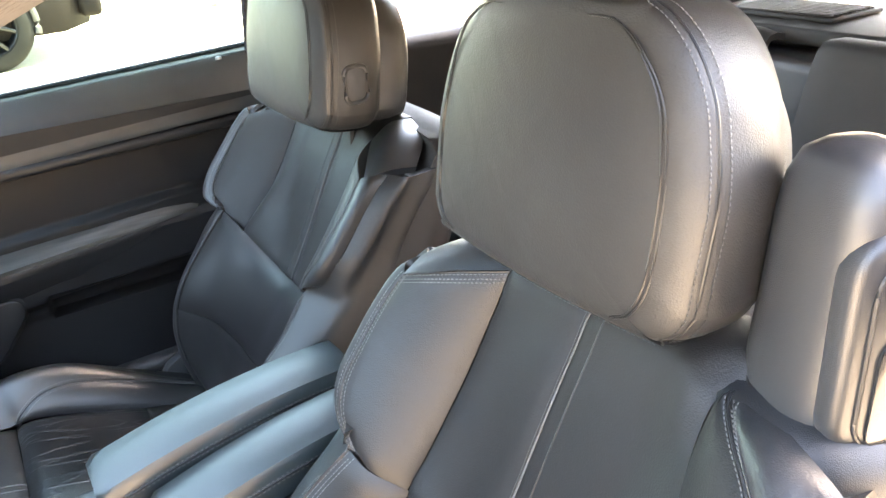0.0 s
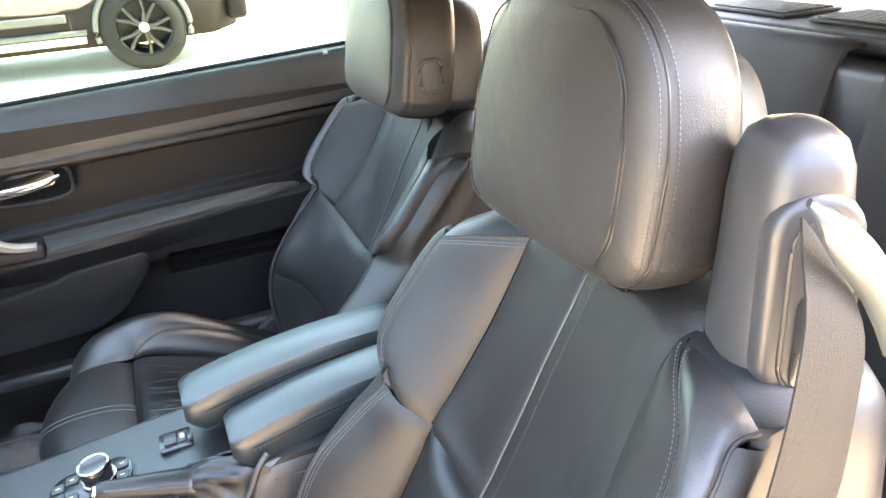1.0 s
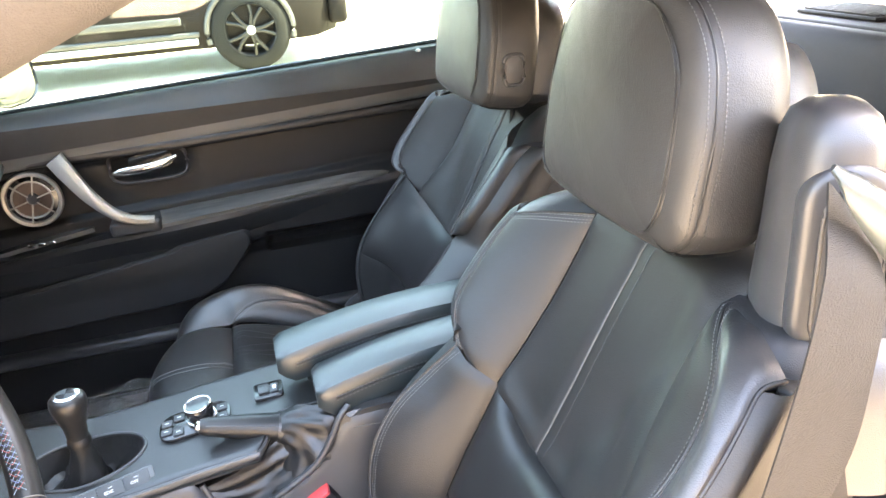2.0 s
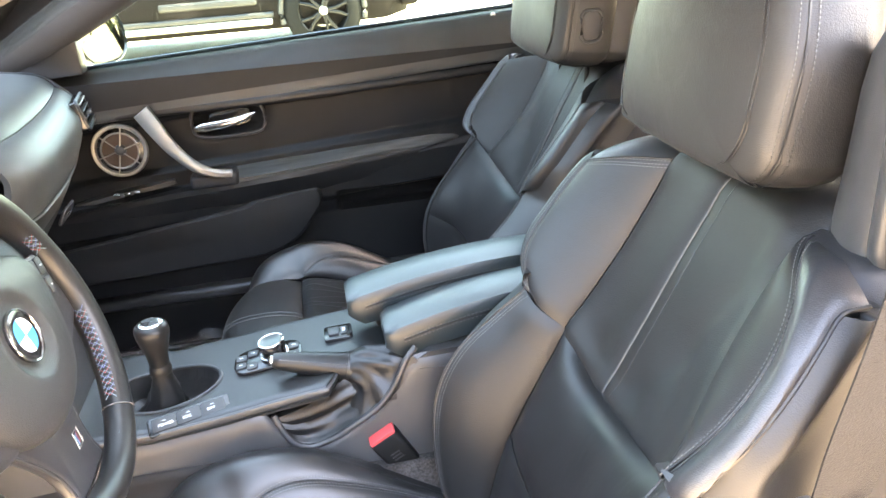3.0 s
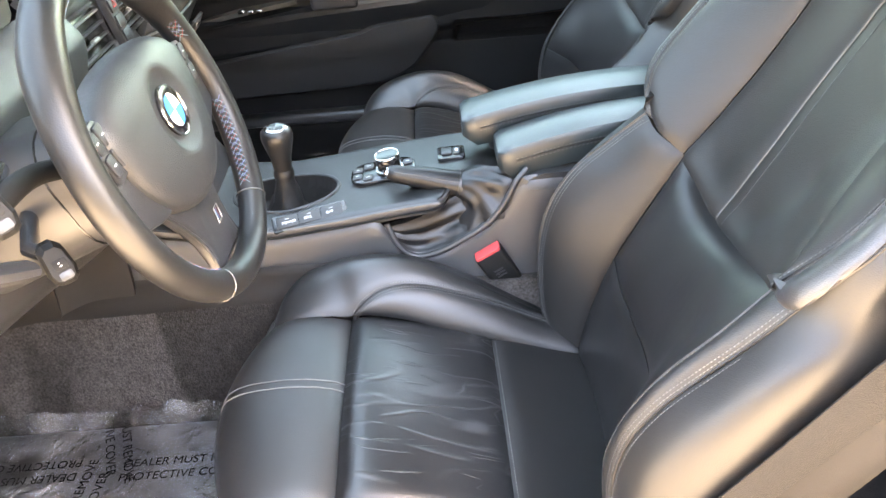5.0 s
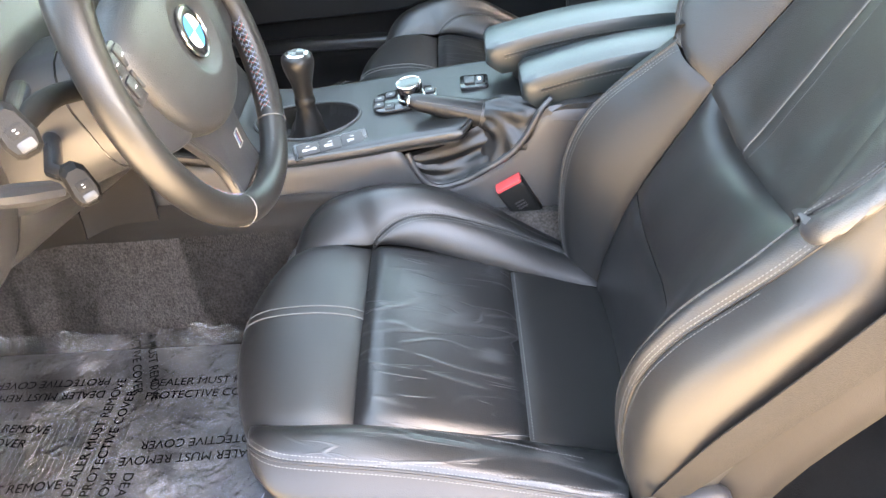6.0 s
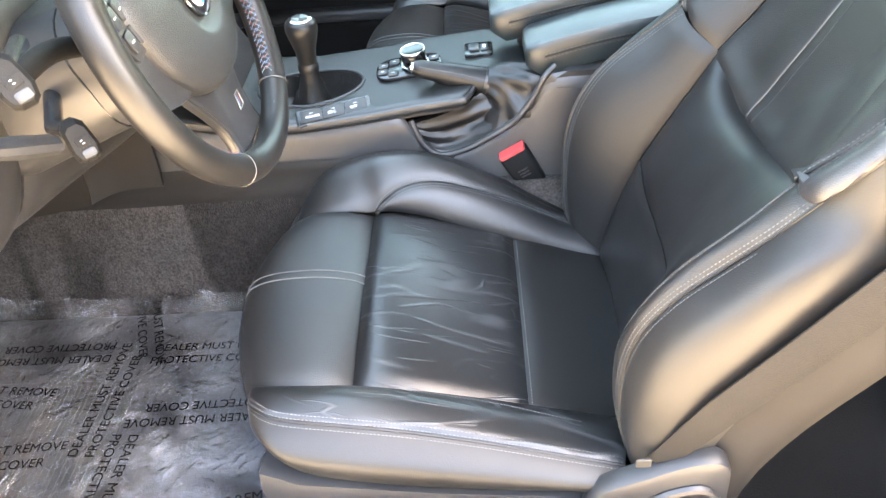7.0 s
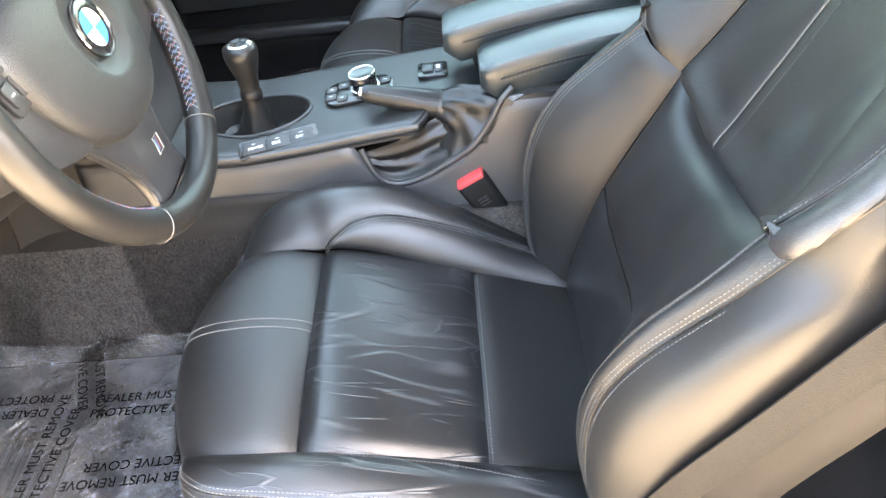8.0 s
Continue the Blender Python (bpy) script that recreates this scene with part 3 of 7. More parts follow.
# ---- seats ----
def seat(name, xs, dy, sx, label, head, tower):
    """A front sports seat. Local u runs across it (minus: towards the door), y ahead, z up."""
    root = thing(name, (xs, 0.4 + dy, 0.235), label, "car seat", "front seats")
    G = lambda c: [(xs + sx * u, y + dy, z) for u, y, z in c]
    C = lambda c, n=30: curve_pts(G(c), n)
    nar = lambda u, z: u * (1 - (0.2 if tower else 0.04) * min(max((z - 0.69) / 0.22, 0), 1)) if u < 0 else u     # the outer shoulder narrows upwards
    P = lambda u, c: [(nar(u, z), y, z) for y, z in c]
    thread = bmesh.new()

    def line_seam(panel, side, gaps, v0=0.0, v1=1.0, welt=0.0014):
        for gap in gaps:
            p, n = panel.along(side, gap, 0.0007, v0, v1)
            stitch_bm(p, n, pitch=0.0044, length=0.0033, width=0.00055, bm=thread)
        if welt:
            part("welt", tube_bm(panel.along(side, 0.001, 0.0006, v0, v1)[0], welt, 6), LEATHER_MATT, root)

    def leather(name_, curves, mat, nu=14, nv=30, out=(0, 1, 0.3), sink=0.0028, roll=0.007, puff=0.0, label_=""):
        p = Panel(curves, nu, nv, out=out, sink=sink, roll=roll, puff=puff)
        part(name_, p.mesh(), mat, root, label_)
        return p

    # seams of the backrest, from below upwards
    in_edge = [(0.142, 0.083, 0.691), (0.141, 0.055, 0.728), (0.140, 0.030, 0.765), (0.139, 0.007, 0.800), (0.137, -0.017, 0.843), (0.135, -0.036, 0.880), (0.134, -0.049, 0.907)]
    in_ridge = [(0.194, 0.115, 0.727), (0.220, 0.114, 0.757), (0.234, 0.100, 0.784), (0.237, 0.074, 0.818), (0.237, 0.041, 0.858), (0.231, 0.017, 0.887)]
    in_side = [(0.204, 0.108, 0.735), (0.236, 0.098, 0.750), (0.252, 0.080, 0.784), (0.255, 0.056, 0.814), (0.254, 0.028, 0.850), (0.250, 0.000, 0.880), (0.245, -0.020, 0.893)]
    out_ridge = [(-0.186, 0.111, 0.732), (-0.161, 0.073, 0.770), (-0.136, 0.034, 0.808), (-0.117, -0.005, 0.850), (-0.107, -0.036, 0.884), (-0.107, -0.057, 0.905), (-0.120, -0.072, 0.908)]
    out_seam = [(-0.187, 0.110, 0.735), (-0.200, 0.078, 0.780), (-0.200, 0.048, 0.817), (-0.192, 0.022, 0.852), (-0.174, 0.000, 0.880), (-0.138, -0.028, 0.897), (-0.116, -0.054, 0.905), (-0.122, -0.071, 0.907)]
    out_side = [(-0.188, 0.111, 0.734), (-0.221, 0.099, 0.743), (-0.239, 0.078, 0.784), (-0.240, 0.054, 0.814), (-0.234, 0.028, 0.844), (-0.227, 0.008, 0.871), (-0.218, -0.012, 0.890), (-0.220, -0.034, 0.895)]
    if not tower:
        flip = lambda c, k, d: [(k * u + d, y, z) for u, y, z in c]
        out_ridge, out_seam, out_side = flip(in_edge, -1, 0), flip(in_ridge, -1, 0), flip(in_side, -1, 0)
        in_ridge, in_side = [(u - 0.010, y + 0.003, z) for u, y, z in in_ridge], [(u + 0.002, y + 0.004, z - 0.002) for u, y, z in in_side]
    over = [(0.0, -0.085, 0.927), (0.0, -0.125, 0.930)]
    top = lambda u: [(u, y, z) for _, y, z in over]
    tuck = lambda u, y, z: [(u, y - 0.002, z - 0.016)]
    col = lambda u: tuck(u, 0.076, 0.664) + [(u, 0.076, 0.664), (u, 0.060, 0.692), (u, 0.044, 0.722), (u, 0.025, 0.757), (u, 0.003, 0.800), (u, -0.020, 0.843), (u, -0.041, 0.880), (u, -0.057, 0.908)] + top(u)
    right = leather("backrest_panel", [C(tuck(*in_edge[0]) + in_edge + top(0.134), 34), C(tuck(0.090, 0.077, 0.673) + [(0.090, 0.077, 0.673)] + col(0.086)[2:], 34), C(col(0.0322), 34)], LEATHER_PANEL, 14, 40, puff=0.002)
    line_seam(right, "r", (), 0.02, 0.98, 0.0010)
    left = leather("backrest_panel", [C(col(0.0310), 34), C(tuck(-0.030, 0.078, 0.671) + [(-0.030, 0.078, 0.671)] + col(-0.026)[2:], 34), C(tuck(-0.080, 0.085, 0.684) + [(-0.080, 0.085, 0.684), (-0.072, 0.062, 0.716)] + [(-0.066, y + 0.002, z) for _, y, z in col(0)[4:]], 34), C(tuck(-0.130, 0.095, 0.704) + [(-0.130, 0.095, 0.704), (-0.116, 0.063, 0.745), (-0.100, 0.030, 0.785), (-0.090, -0.006, 0.832), (-0.086, -0.035, 0.880), (-0.085, -0.054, 0.907)] + top(-0.085), 34),
                                      C(tuck(*out_ridge[0]) + out_ridge + top(-0.110), 34)], LEATHER_PANEL, 26, 40, sink=0.002)
    part("piping", tube_bm(left.along("l", 0.0015, 0.0012, 0.01, 0.90)[0], 0.0009, 6), STITCH, root, "pale piping down the middle of the backrest")
    part("piping", tube_bm(left.along("l", 0.019, -0.0002, 0.01, 0.90)[0], 0.0009, 6), LEATHER_SMOOTH, root)

    # lower backrest: two panels with a level seam between them
    lo_in = [(0.206, 0.350), (0.203, 0.390), (0.190, 0.450), (0.172, 0.510), (0.158, 0.545), (0.128, 0.605), (0.104, 0.650), (0.083, 0.690)]
    out_low = [(-0.166, 0.205, 0.340), (-0.168, 0.226, 0.390), (-0.170, 0.238, 0.440), (-0.174, 0.244, 0.500), (-0.178, 0.240, 0.540), (-0.181, 0.226, 0.585), (-0.183, 0.196, 0.636), (-0.186, 0.150, 0.688), (-0.184, 0.112, 0.730)]
    deep = [(0.200, 0.345), (0.199, 0.390), (0.190, 0.450), (0.175, 0.510)]
    lift = lambda u, d, roll: C([(u, y + d, z) for y, z in deep] + [(u, y, z) for y, z in roll], 40)
    cols = [C([(0.142, y, z) for y, z in lo_in], 40), lift(0.085, 0.0, ((0.159, 0.550), (0.136, 0.595), (0.112, 0.637), (0.096, 0.660), (0.079, 0.672))), lift(0.024, 0.0, ((0.159, 0.548), (0.138, 0.588), (0.113, 0.630), (0.095, 0.653), (0.076, 0.664))),
            lift(-0.055, 0.004, ((0.165, 0.552), (0.146, 0.598), (0.120, 0.643), (0.102, 0.667), (0.083, 0.678))), lift(-0.122, 0.018, ((0.187, 0.560), (0.164, 0.615), (0.136, 0.665), (0.115, 0.691), (0.097, 0.704))), C(out_low, 40)]
    cut = 22
    lower = leather("backrest_panel", [c[:cut] for c in cols], LEATHER_SMOOTH, 26, 22, label_="smooth lower backrest panel")
    upper = leather("backrest_panel", [c[cut - 1:] for c in cols], LEATHER_SMOOTH, 26, 22, puff=0.004, sink=0.004, roll=0.012, label_="smooth lumbar panel of the backrest")

    # shoulder pads: a broad inner one, and an outer one that bulges over the flank
    a, b = C(in_edge), C(in_ridge)
    pad = leather("shoulder_pad", [a, (a + b) / 2 + np.array((0, 0.010, 0.004)), b], LEATHER_PAD, puff=0.002)
    line_seam(pad, "r", (0.004, 0.008))
    line_seam(pad, "t", (0.004, 0.009, 0.013), 0.03, 1.0)
    b, c = C(in_ridge), C(in_side)
    side = leather("shoulder_side", [b, (b + c) / 2 + np.array((sx * 0.006, 0.006, 0.004)), c], LEATHER_PAD, 10, 30, out=(sx, 0.8, 0.3))
    line_seam(side, "l", (0.005,))
    cap = leather("shoulder_cap", [G([(0.134, -0.049, 0.907), (0.18, -0.018, 0.901), (0.231, 0.017, 0.887)]), G([(0.132, -0.085, 0.927), (0.19, -0.055, 0.920), (0.243, -0.018, 0.896)]), G([(0.130, -0.125, 0.928), (0.20, -0.105, 0.917), (0.250, -0.060, 0.893)])], LEATHER, 10, 14, out=(0, 0, 1), sink=0.002)
    b, c = C(out_ridge, 40), C(out_seam, 40)
    face = leather("shoulder_pad", [b, (b + c) / 2 + np.array((0, 0.004, 0.002)), c], LEATHER_PANEL, 10, 40, sink=0.002)
    line_seam(face, "r", (0.004,), 0.0, 0.97, 0.0016)
    d = C(out_side, 40)
    ball = np.linspace(0, 1, 41)[:, None] / 0.11
    ball, ends = ball * np.exp(1 - ball), np.clip(ball * 0.8, 0, 1)
    worn = leather("shoulder_side", [c, c * 0.62 + d * 0.38 + ends * np.array((-sx * 0.010, 0.010, 0.008)) + ball * np.array((-sx * 0.004, 0.010, -0.004)), c * 0.25 + d * 0.75 + ends * np.array((-sx * 0.010, 0.007, 0.005)) + ball * np.array((-sx * 0.008, 0.010, -0.008)), d], LEATHER_WORN, 18, 44, out=(-sx, 0.8, 0.3), sink=0.003, label_="worn and wrinkled leather side of the shoulder pad")
    line_seam(worn, "l", (0.004, 0.009), 0.0, 0.97)
    line_seam(worn, "r", (), 0.05, 1.0, 0.0020)

    # lower bolsters with their flanks
    out_front = [(-0.224, 0.222, 0.364), (-0.219, 0.236, 0.410), (-0.214, 0.243, 0.455), (-0.209, 0.243, 0.508), (-0.206, 0.231, 0.563), (-0.206, 0.203, 0.611), (-0.209, 0.166, 0.653), (-0.216, 0.131, 0.697), (-0.222, 0.103, 0.738)]
    a, b = C(out_low), C([(-0.222, 0.200, 0.335)] + out_front)
    wing = leather("side_bolster", [a, (a + b) / 2 + np.array((sx * 0.002, 0.004, 0.003)), b], LEATHER_MATT, 12, 36, sink=0.0022)
    line_seam(wing, "l", (0.004,), 0.3)
    line_seam(wing, "r", (0.004, 0.008), 0.06)
    in_front = [(0.180, 0.225, 0.345), (0.190, 0.250, 0.395), (0.200, 0.258, 0.454), (0.207, 0.257, 0.527), (0.214, 0.242, 0.588), (0.219, 0.208, 0.640), (0.214, 0.158, 0.686), (0.199, 0.119, 0.727)]
    a, b = C([(0.141, y - 0.002, z) for y, z in lo_in]), C(in_front)
    wing = leather("side_bolster", [a, a * 0.55 + b * 0.45 + np.array((sx * 0.004, 0.012, 0.004)), b], LEATHER_PAD, 16, 36, puff=0.003)
    line_seam(wing, "r", (0.004, 0.009, 0.013), 0.06)
    side_all = [(0.165, 0.330), (0.180, 0.365), (0.192, 0.400), (0.198, 0.440), (0.196, 0.490), (0.188, 0.530), (0.160, 0.590), (0.130, 0.640), (0.108, 0.672), (0.085, 0.705), (0.055, 0.735), (0.045, 0.765), (0.022, 0.795), (-0.002, 0.825), (-0.030, 0.860), (-0.050, 0.884)]
    back_all = [(0.150, 0.330), (0.155, 0.365), (0.160, 0.400), (0.155, 0.440), (0.138, 0.490), (0.118, 0.530), (0.082, 0.590), (0.052, 0.640), (0.030, 0.680), (0.012, 0.715), (-0.002, 0.740), (-0.012, 0.770), (-0.030, 0.800), (-0.050, 0.830), (-0.076, 0.862), (-0.088, 0.886)]
    for s, front in ((-1, [(-0.222, 0.200, 0.335)] + out_front + out_side[2:-1]),
                     (1, in_front + [(0.226, 0.106, 0.748)] + in_side[2:])):
        c0, c2, c3 = C(front, 30), C(P(s * 0.264, side_all), 30), C(P(s * 0.262, back_all), 30)
        low = np.clip((0.74 - c0[:, 2:3]) / 0.06, 0, 1)
        c1 = (c0 + c2) / 2 + np.array((s * sx * 0.011, 0, 0)) + np.array((0, 0.012, 0)) * low
        side = leather("side_flank", [c0, c1, c2, c3], LEATHER_FLANK, 20, 54, out=(s * sx, 0.3, 0), sink=0.0018, label_="smooth leather flank of the backrest")
        line_seam(side, "l", (0.005,), 0.06, 0.60, 0.0)

    # cushion: the driver's outer bolster is one worn-down strip, the others are domes sewn in an arc
    if tower:
        rim = [(-0.172, 0.665, 0.438), (-0.196, 0.654, 0.462), (-0.218, 0.620, 0.466), (-0.226, 0.551, 0.461), (-0.228, 0.478, 0.448), (-0.233, 0.394, 0.431), (-0.241, 0.309, 0.414), (-0.247, 0.236, 0.398)]
        inner = [(-0.150, 0.664, 0.442), (-0.163, 0.640, 0.460), (-0.170, 0.590, 0.466), (-0.170, 0.528, 0.462), (-0.167, 0.430, 0.437), (-0.165, 0.331, 0.407), (-0.165, 0.215, 0.372)]
        a, b = C(inner), C(rim)
        q = leather("cushion_bolster", [a, a * 0.6 + b * 0.4 + np.array((0, 0, 0.009)), a * 0.2 + b * 0.8 + np.array((0, 0, 0.006)), b], LEATHER_CREASED, 18, 44, out=(0, 0, 1), sink=0.0025, roll=0.006)
        line_seam(q, "r", (0.004, 0.009), 0.0, 1.0, 0.0018)
        for gap in (0.0, 0.006):
            p = np.array([q.g[int(44 * v), :][min(17, int(1 + 7 * max(0, v - 0.42) / 0.5))] for v in np.linspace(0.40, 0.97, 24)]) + np.array((sx * -gap, 0, 0.0012))
            p = curve_pts(p[::4], 60)
            stitch_bm(p, np.tile((0.0, 0.0, 1.0), (len(p), 1)), 0.0044, 0.0033, 0.0005, bm=thread)
        foot = [(-0.190, 0.660, 0.430), (-0.228, 0.632, 0.424), (-0.250, 0.600, 0.412), (-0.259, 0.540, 0.402), (-0.262, 0.470, 0.392), (-0.262, 0.390, 0.380), (-0.262, 0.310, 0.372), (-0.260, 0.236, 0.362)]
        a, b = C(rim), C(foot)
        bow = np.interp(np.linspace(0, 1, 31), (0, 0.15, 1), (0.2, 1, 1))[:, None]
        q = leather("cushion_flank", [a, (a + b) / 2 + bow * np.array((-sx * 0.016, 0, 0.004)), b], LEATHER_FLANK, 14, 40, out=(-sx, 0, 0.1), sink=0.002, label_="smooth leather side of the cushion")
        line_seam(q, "l", (0.005,), 0.0, 1.0, 0.0)
    for k in ((1,) if tower else (1, -1)):
        D = lambda c, n=30: C([(k * u - (0.006 if k < 0 else 0), y, z) for u, y, z in c], n)
        arc = [(0.160, 0.540, 0.453), (0.165, 0.527, 0.468), (0.178, 0.493, 0.485), (0.187, 0.444, 0.484), (0.189, 0.383, 0.463), (0.191, 0.322, 0.433), (0.191, 0.262, 0.399), (0.180, 0.195, 0.372)]
        wedge = [(0.160, 0.538, 0.450), (0.159, 0.515, 0.452), (0.156, 0.470, 0.444), (0.151, 0.420, 0.428), (0.144, 0.334, 0.402), (0.139, 0.262, 0.380), (0.136, 0.200, 0.366)]
        a, b = D(wedge), D(arc)
        q = leather("cushion_bolster", [a, (a + b) / 2 + np.array((0, 0, 0.003)), b], LEATHER, 12, 36, out=(0, 0, 1), sink=0.002, puff=0.006)
        line_seam(q, "r", (0.004, 0.008), 0.0, 0.97)
        crest = [(0.206, 0.664, 0.424), (0.214, 0.648, 0.456), (0.222, 0.615, 0.484), (0.224, 0.560, 0.505), (0.224, 0.505, 0.513), (0.224, 0.440, 0.502), (0.223, 0.370, 0.464), (0.222, 0.300, 0.416), (0.218, 0.230, 0.372)]
        seam = [(0.160, 0.668, 0.424), (0.160, 0.655, 0.438), (0.160, 0.620, 0.452), (0.160, 0.580, 0.457)] + arc
        base = [(0.240, 0.650, 0.400), (0.252, 0.630, 0.430), (0.258, 0.600, 0.450), (0.260, 0.550, 0.462), (0.260, 0.500, 0.464), (0.260, 0.440, 0.452), (0.258, 0.370, 0.420), (0.256, 0.300, 0.390), (0.252, 0.225, 0.360)]
        a, b, c = D(seam), D(crest), D(base)
        swell = 0.004 + 0.010 * np.exp(-((np.linspace(0, 1, 31) - 0.27) / 0.16) ** 2)[:, None]
        q = leather("cushion_bolster", [a, a * 0.75 + b * 0.25 + swell * np.array((0, 0, 0.7)), a * 0.35 + b * 0.65 + swell * np.array((0, 0, 1.0)), b, (b + c) / 2 + np.array((k * sx * 0.008, 0, 0.010)), c], LEATHER, 22, 44, out=(0, 0, 1), sink=0.002)
        line_seam(q, "l", (0.004,), 0.28, 0.97, 0.0)
        leather("cushion_flank", [c, D([(u + 0.004, y - 0.004, z - 0.05) for u, y, z in base]), D([(u, y - 0.004, 0.345) for u, y, z in base])], LEATHER_MATT, 10, 30, out=(k * sx, 0, 0.1))
    leather("cushion_front", [G([(0.150, 0.672, 0.438), (0.185, 0.662, 0.440), (0.222, 0.640, 0.440)]), G([(0.150, 0.684, 0.400), (0.20, 0.672, 0.410), (0.250, 0.630, 0.410)]), G([(0.150, 0.675, 0.36), (0.20, 0.660, 0.36), (0.252, 0.622, 0.37)])], LEATHER_MATT, 10, 12, out=(0, 1, 0))
    leather("cushion_front", [G([(-0.150, 0.666, 0.436), (-0.180, 0.656, 0.436), (-0.205, 0.640, 0.430)]), G([(-0.150, 0.680, 0.400), (-0.190, 0.664, 0.405), (-0.226, 0.628, 0.408)]), G([(-0.150, 0.672, 0.36), (-0.188, 0.650, 0.36), (-0.226, 0.606, 0.365)])], LEATHER_MATT, 10, 12, out=(0, 1, 0))

    # cushion: thigh support, front and rear panel
    us = np.linspace(-0.166, 0.160, 9)
    bowed = lambda u: (u / 0.155) ** 2
    rows = [(0.690, 0.345, 0.02), (0.706, 0.385, 0.03), (0.710, 0.420, 0.036), (0.700, 0.446, 0.036), (0.675, 0.461, 0.03), (0.635, 0.467, 0.018), (0.590, 0.466, 0.008), (0.540, 0.455, 0.0)]
    q = Panel([[(xs + sx * u, y - b * bowed(u) + dy, z - 0.005 * bowed(u)) for u in us] for y, z, b in rows], 36, 30, out=(0, 0.4, 1), sink=0.005, roll=0.009)
    part("thigh_support", q.mesh(), LEATHER, root)
    for gap, mat in ((-0.007, STITCH), (0.007, STITCH)):
        x = xs + sx * 0.014 + gap
        run = [[np.interp(x, sorted(q.g[:, i, 0]), q.g[np.argsort(q.g[:, i, 0]), i, k]) for k in range(3)] for i in range(9, 37)]
        part("piping", tube_bm(curve_pts(np.array(run) + np.array((0, 0.0002, 0.0006)), 50), 0.0009, 6), mat, root, "pale seam across the thigh support")
    q = Panel([[(xs + sx * u, y + dy, z + 0.007 * (1 - bowed(u))) for u in us] for y, z in ((0.541, 0.454), (0.515, 0.457), (0.47, 0.447), (0.42, 0.430), (0.37, 0.413), (0.333, 0.401))], 26, 32, out=(0, 0, 1), sink=0.006, roll=0.009)
    part("cushion_panel", q.mesh(), LEATHER_CREASED, root, "creased leather seat panel")
    q2 = Panel([[(xs + sx * u, y + dy, z + 0.006 * (1 - bowed(u))) for u in us] for y, z in ((0.334, 0.400), (0.29, 0.388), (0.24, 0.372), (0.17, 0.352))], 16, 28, out=(0, 0, 1), sink=0.004)
    part("cushion_panel", q2.mesh(), LEATHER_SMOOTH, root)
    line_seam(q2, "l", (0.004,), welt=0.0)

    # moulded back shell
    front = [(0.150, 0.33), (0.158, 0.40), (0.136, 0.49), (0.080, 0.59), (0.028, 0.68), (-0.014, 0.77), (-0.062, 0.86), (-0.092, 0.905)]
    rear = [(0.105, 0.33), (0.085, 0.40), (0.046, 0.48), (-0.010, 0.565), (-0.060, 0.65), (-0.105, 0.75), (-0.145, 0.85), (-0.155, 0.905)]
    rings = []
    for (yf, zf), (yr, zr) in zip(curve_pts(front, 16), curve_pts(rear, 16)):
        ring = [(0.255, yf, zf), (0.266, 0.65 * yf + 0.35 * yr, 0.65 * zf + 0.35 * zr), (0.262, 0.2 * yf + 0.8 * yr, 0.2 * zf + 0.8 * zr), (0.235, yr - 0.012, zr), (0.12, yr - 0.025, zr), (0, yr - 0.03, zr)]
        ring = ring + [(-u, y, z) for u, y, z in ring[-2::-1]] + [(-0.15, yf - 0.02, zf), (0.15, yf - 0.02, zf)]
        rings.append([(xs + sx * nar(u, z), y + dy, z) for u, y, z in ring])
    rings.append([((p[0] - xs) * 0.9 + xs, p[1] * 0.9 + (-0.12 + dy) * 0.1, p[2] + 0.016) for p in rings[-1]])
    part("back_shell", loft_bm(rings), REAR_TRIM, root, "moulded shell at the back of the seat")

    # plastic base and side trim
    m = Matrix.Translation((xs, dy, 0))
    part("seat_base", rbox_bm((-0.2, 0.16, 0.235), (0.2, 0.62, 0.36), 0.02, m=m), PLASTIC, root)
    for s in (1, -1):
        rings = []
        for y, zt, zb, w in ((0.652, 0.40, 0.345, 0.0), (0.645, 0.412, 0.30, 0.022), (0.60, 0.402, 0.275, 0.032), (0.45, 0.383, 0.265, 0.036), (0.30, 0.366, 0.262, 0.036), (0.17, 0.35, 0.262, 0.034)):
            rings.append([(xs + sx * s * u, y + dy, z) for u, z in ((0.215, zt - 0.01), (0.225 + w, zt - 0.006), (0.232 + w, zt - 0.03), (0.226 + w, zb), (0.215, zb))])
        part("side_trim", loft_bm(rings), PLASTIC_GREY, root, "dark grey moulded seat side trim")
        cover = [(0.285, 0.36), (0.27, 0.398), (0.225, 0.425), (0.185, 0.446), (0.155, 0.452), (0.138, 0.44), (0.132, 0.40), (0.135, 0.34), (0.2, 0.32), (0.27, 0.325)]
        mm = axes((xs + sx * s * 0.255, dy, 0), (sx * s, 0, 0), (0, 1, 0))
        flip = 1 if (mm.to_3x3() @ Vector((0, 1, 0))).z > 0 else -1
        part("recliner_cover", prism_bm([(y, z * flip) for y, z in curve_pts(cover + cover[:1], 30)[:-1]], mm, 0.028, 0.009), PLASTIC_GREY, root, "dark grey hinge cover")
        arc_ = [(xs + sx * s * 0.285, y + dy, z) for y, z in ((0.235, 0.335), (0.225, 0.37), (0.20, 0.4), (0.165, 0.41), (0.145, 0.385))]
        part("hinge_ring", tube_bm(curve_pts(arc_, 20), 0.006, 8), PLASTIC_GREY, root)

    headrest(root, Vector((xs + sx * head[0], head[1] + dy, head[2])), sx)
    part("stitching", thread, STITCH, root)
    if tower:
        belt_tower(root, xs, dy, sx)
    return root


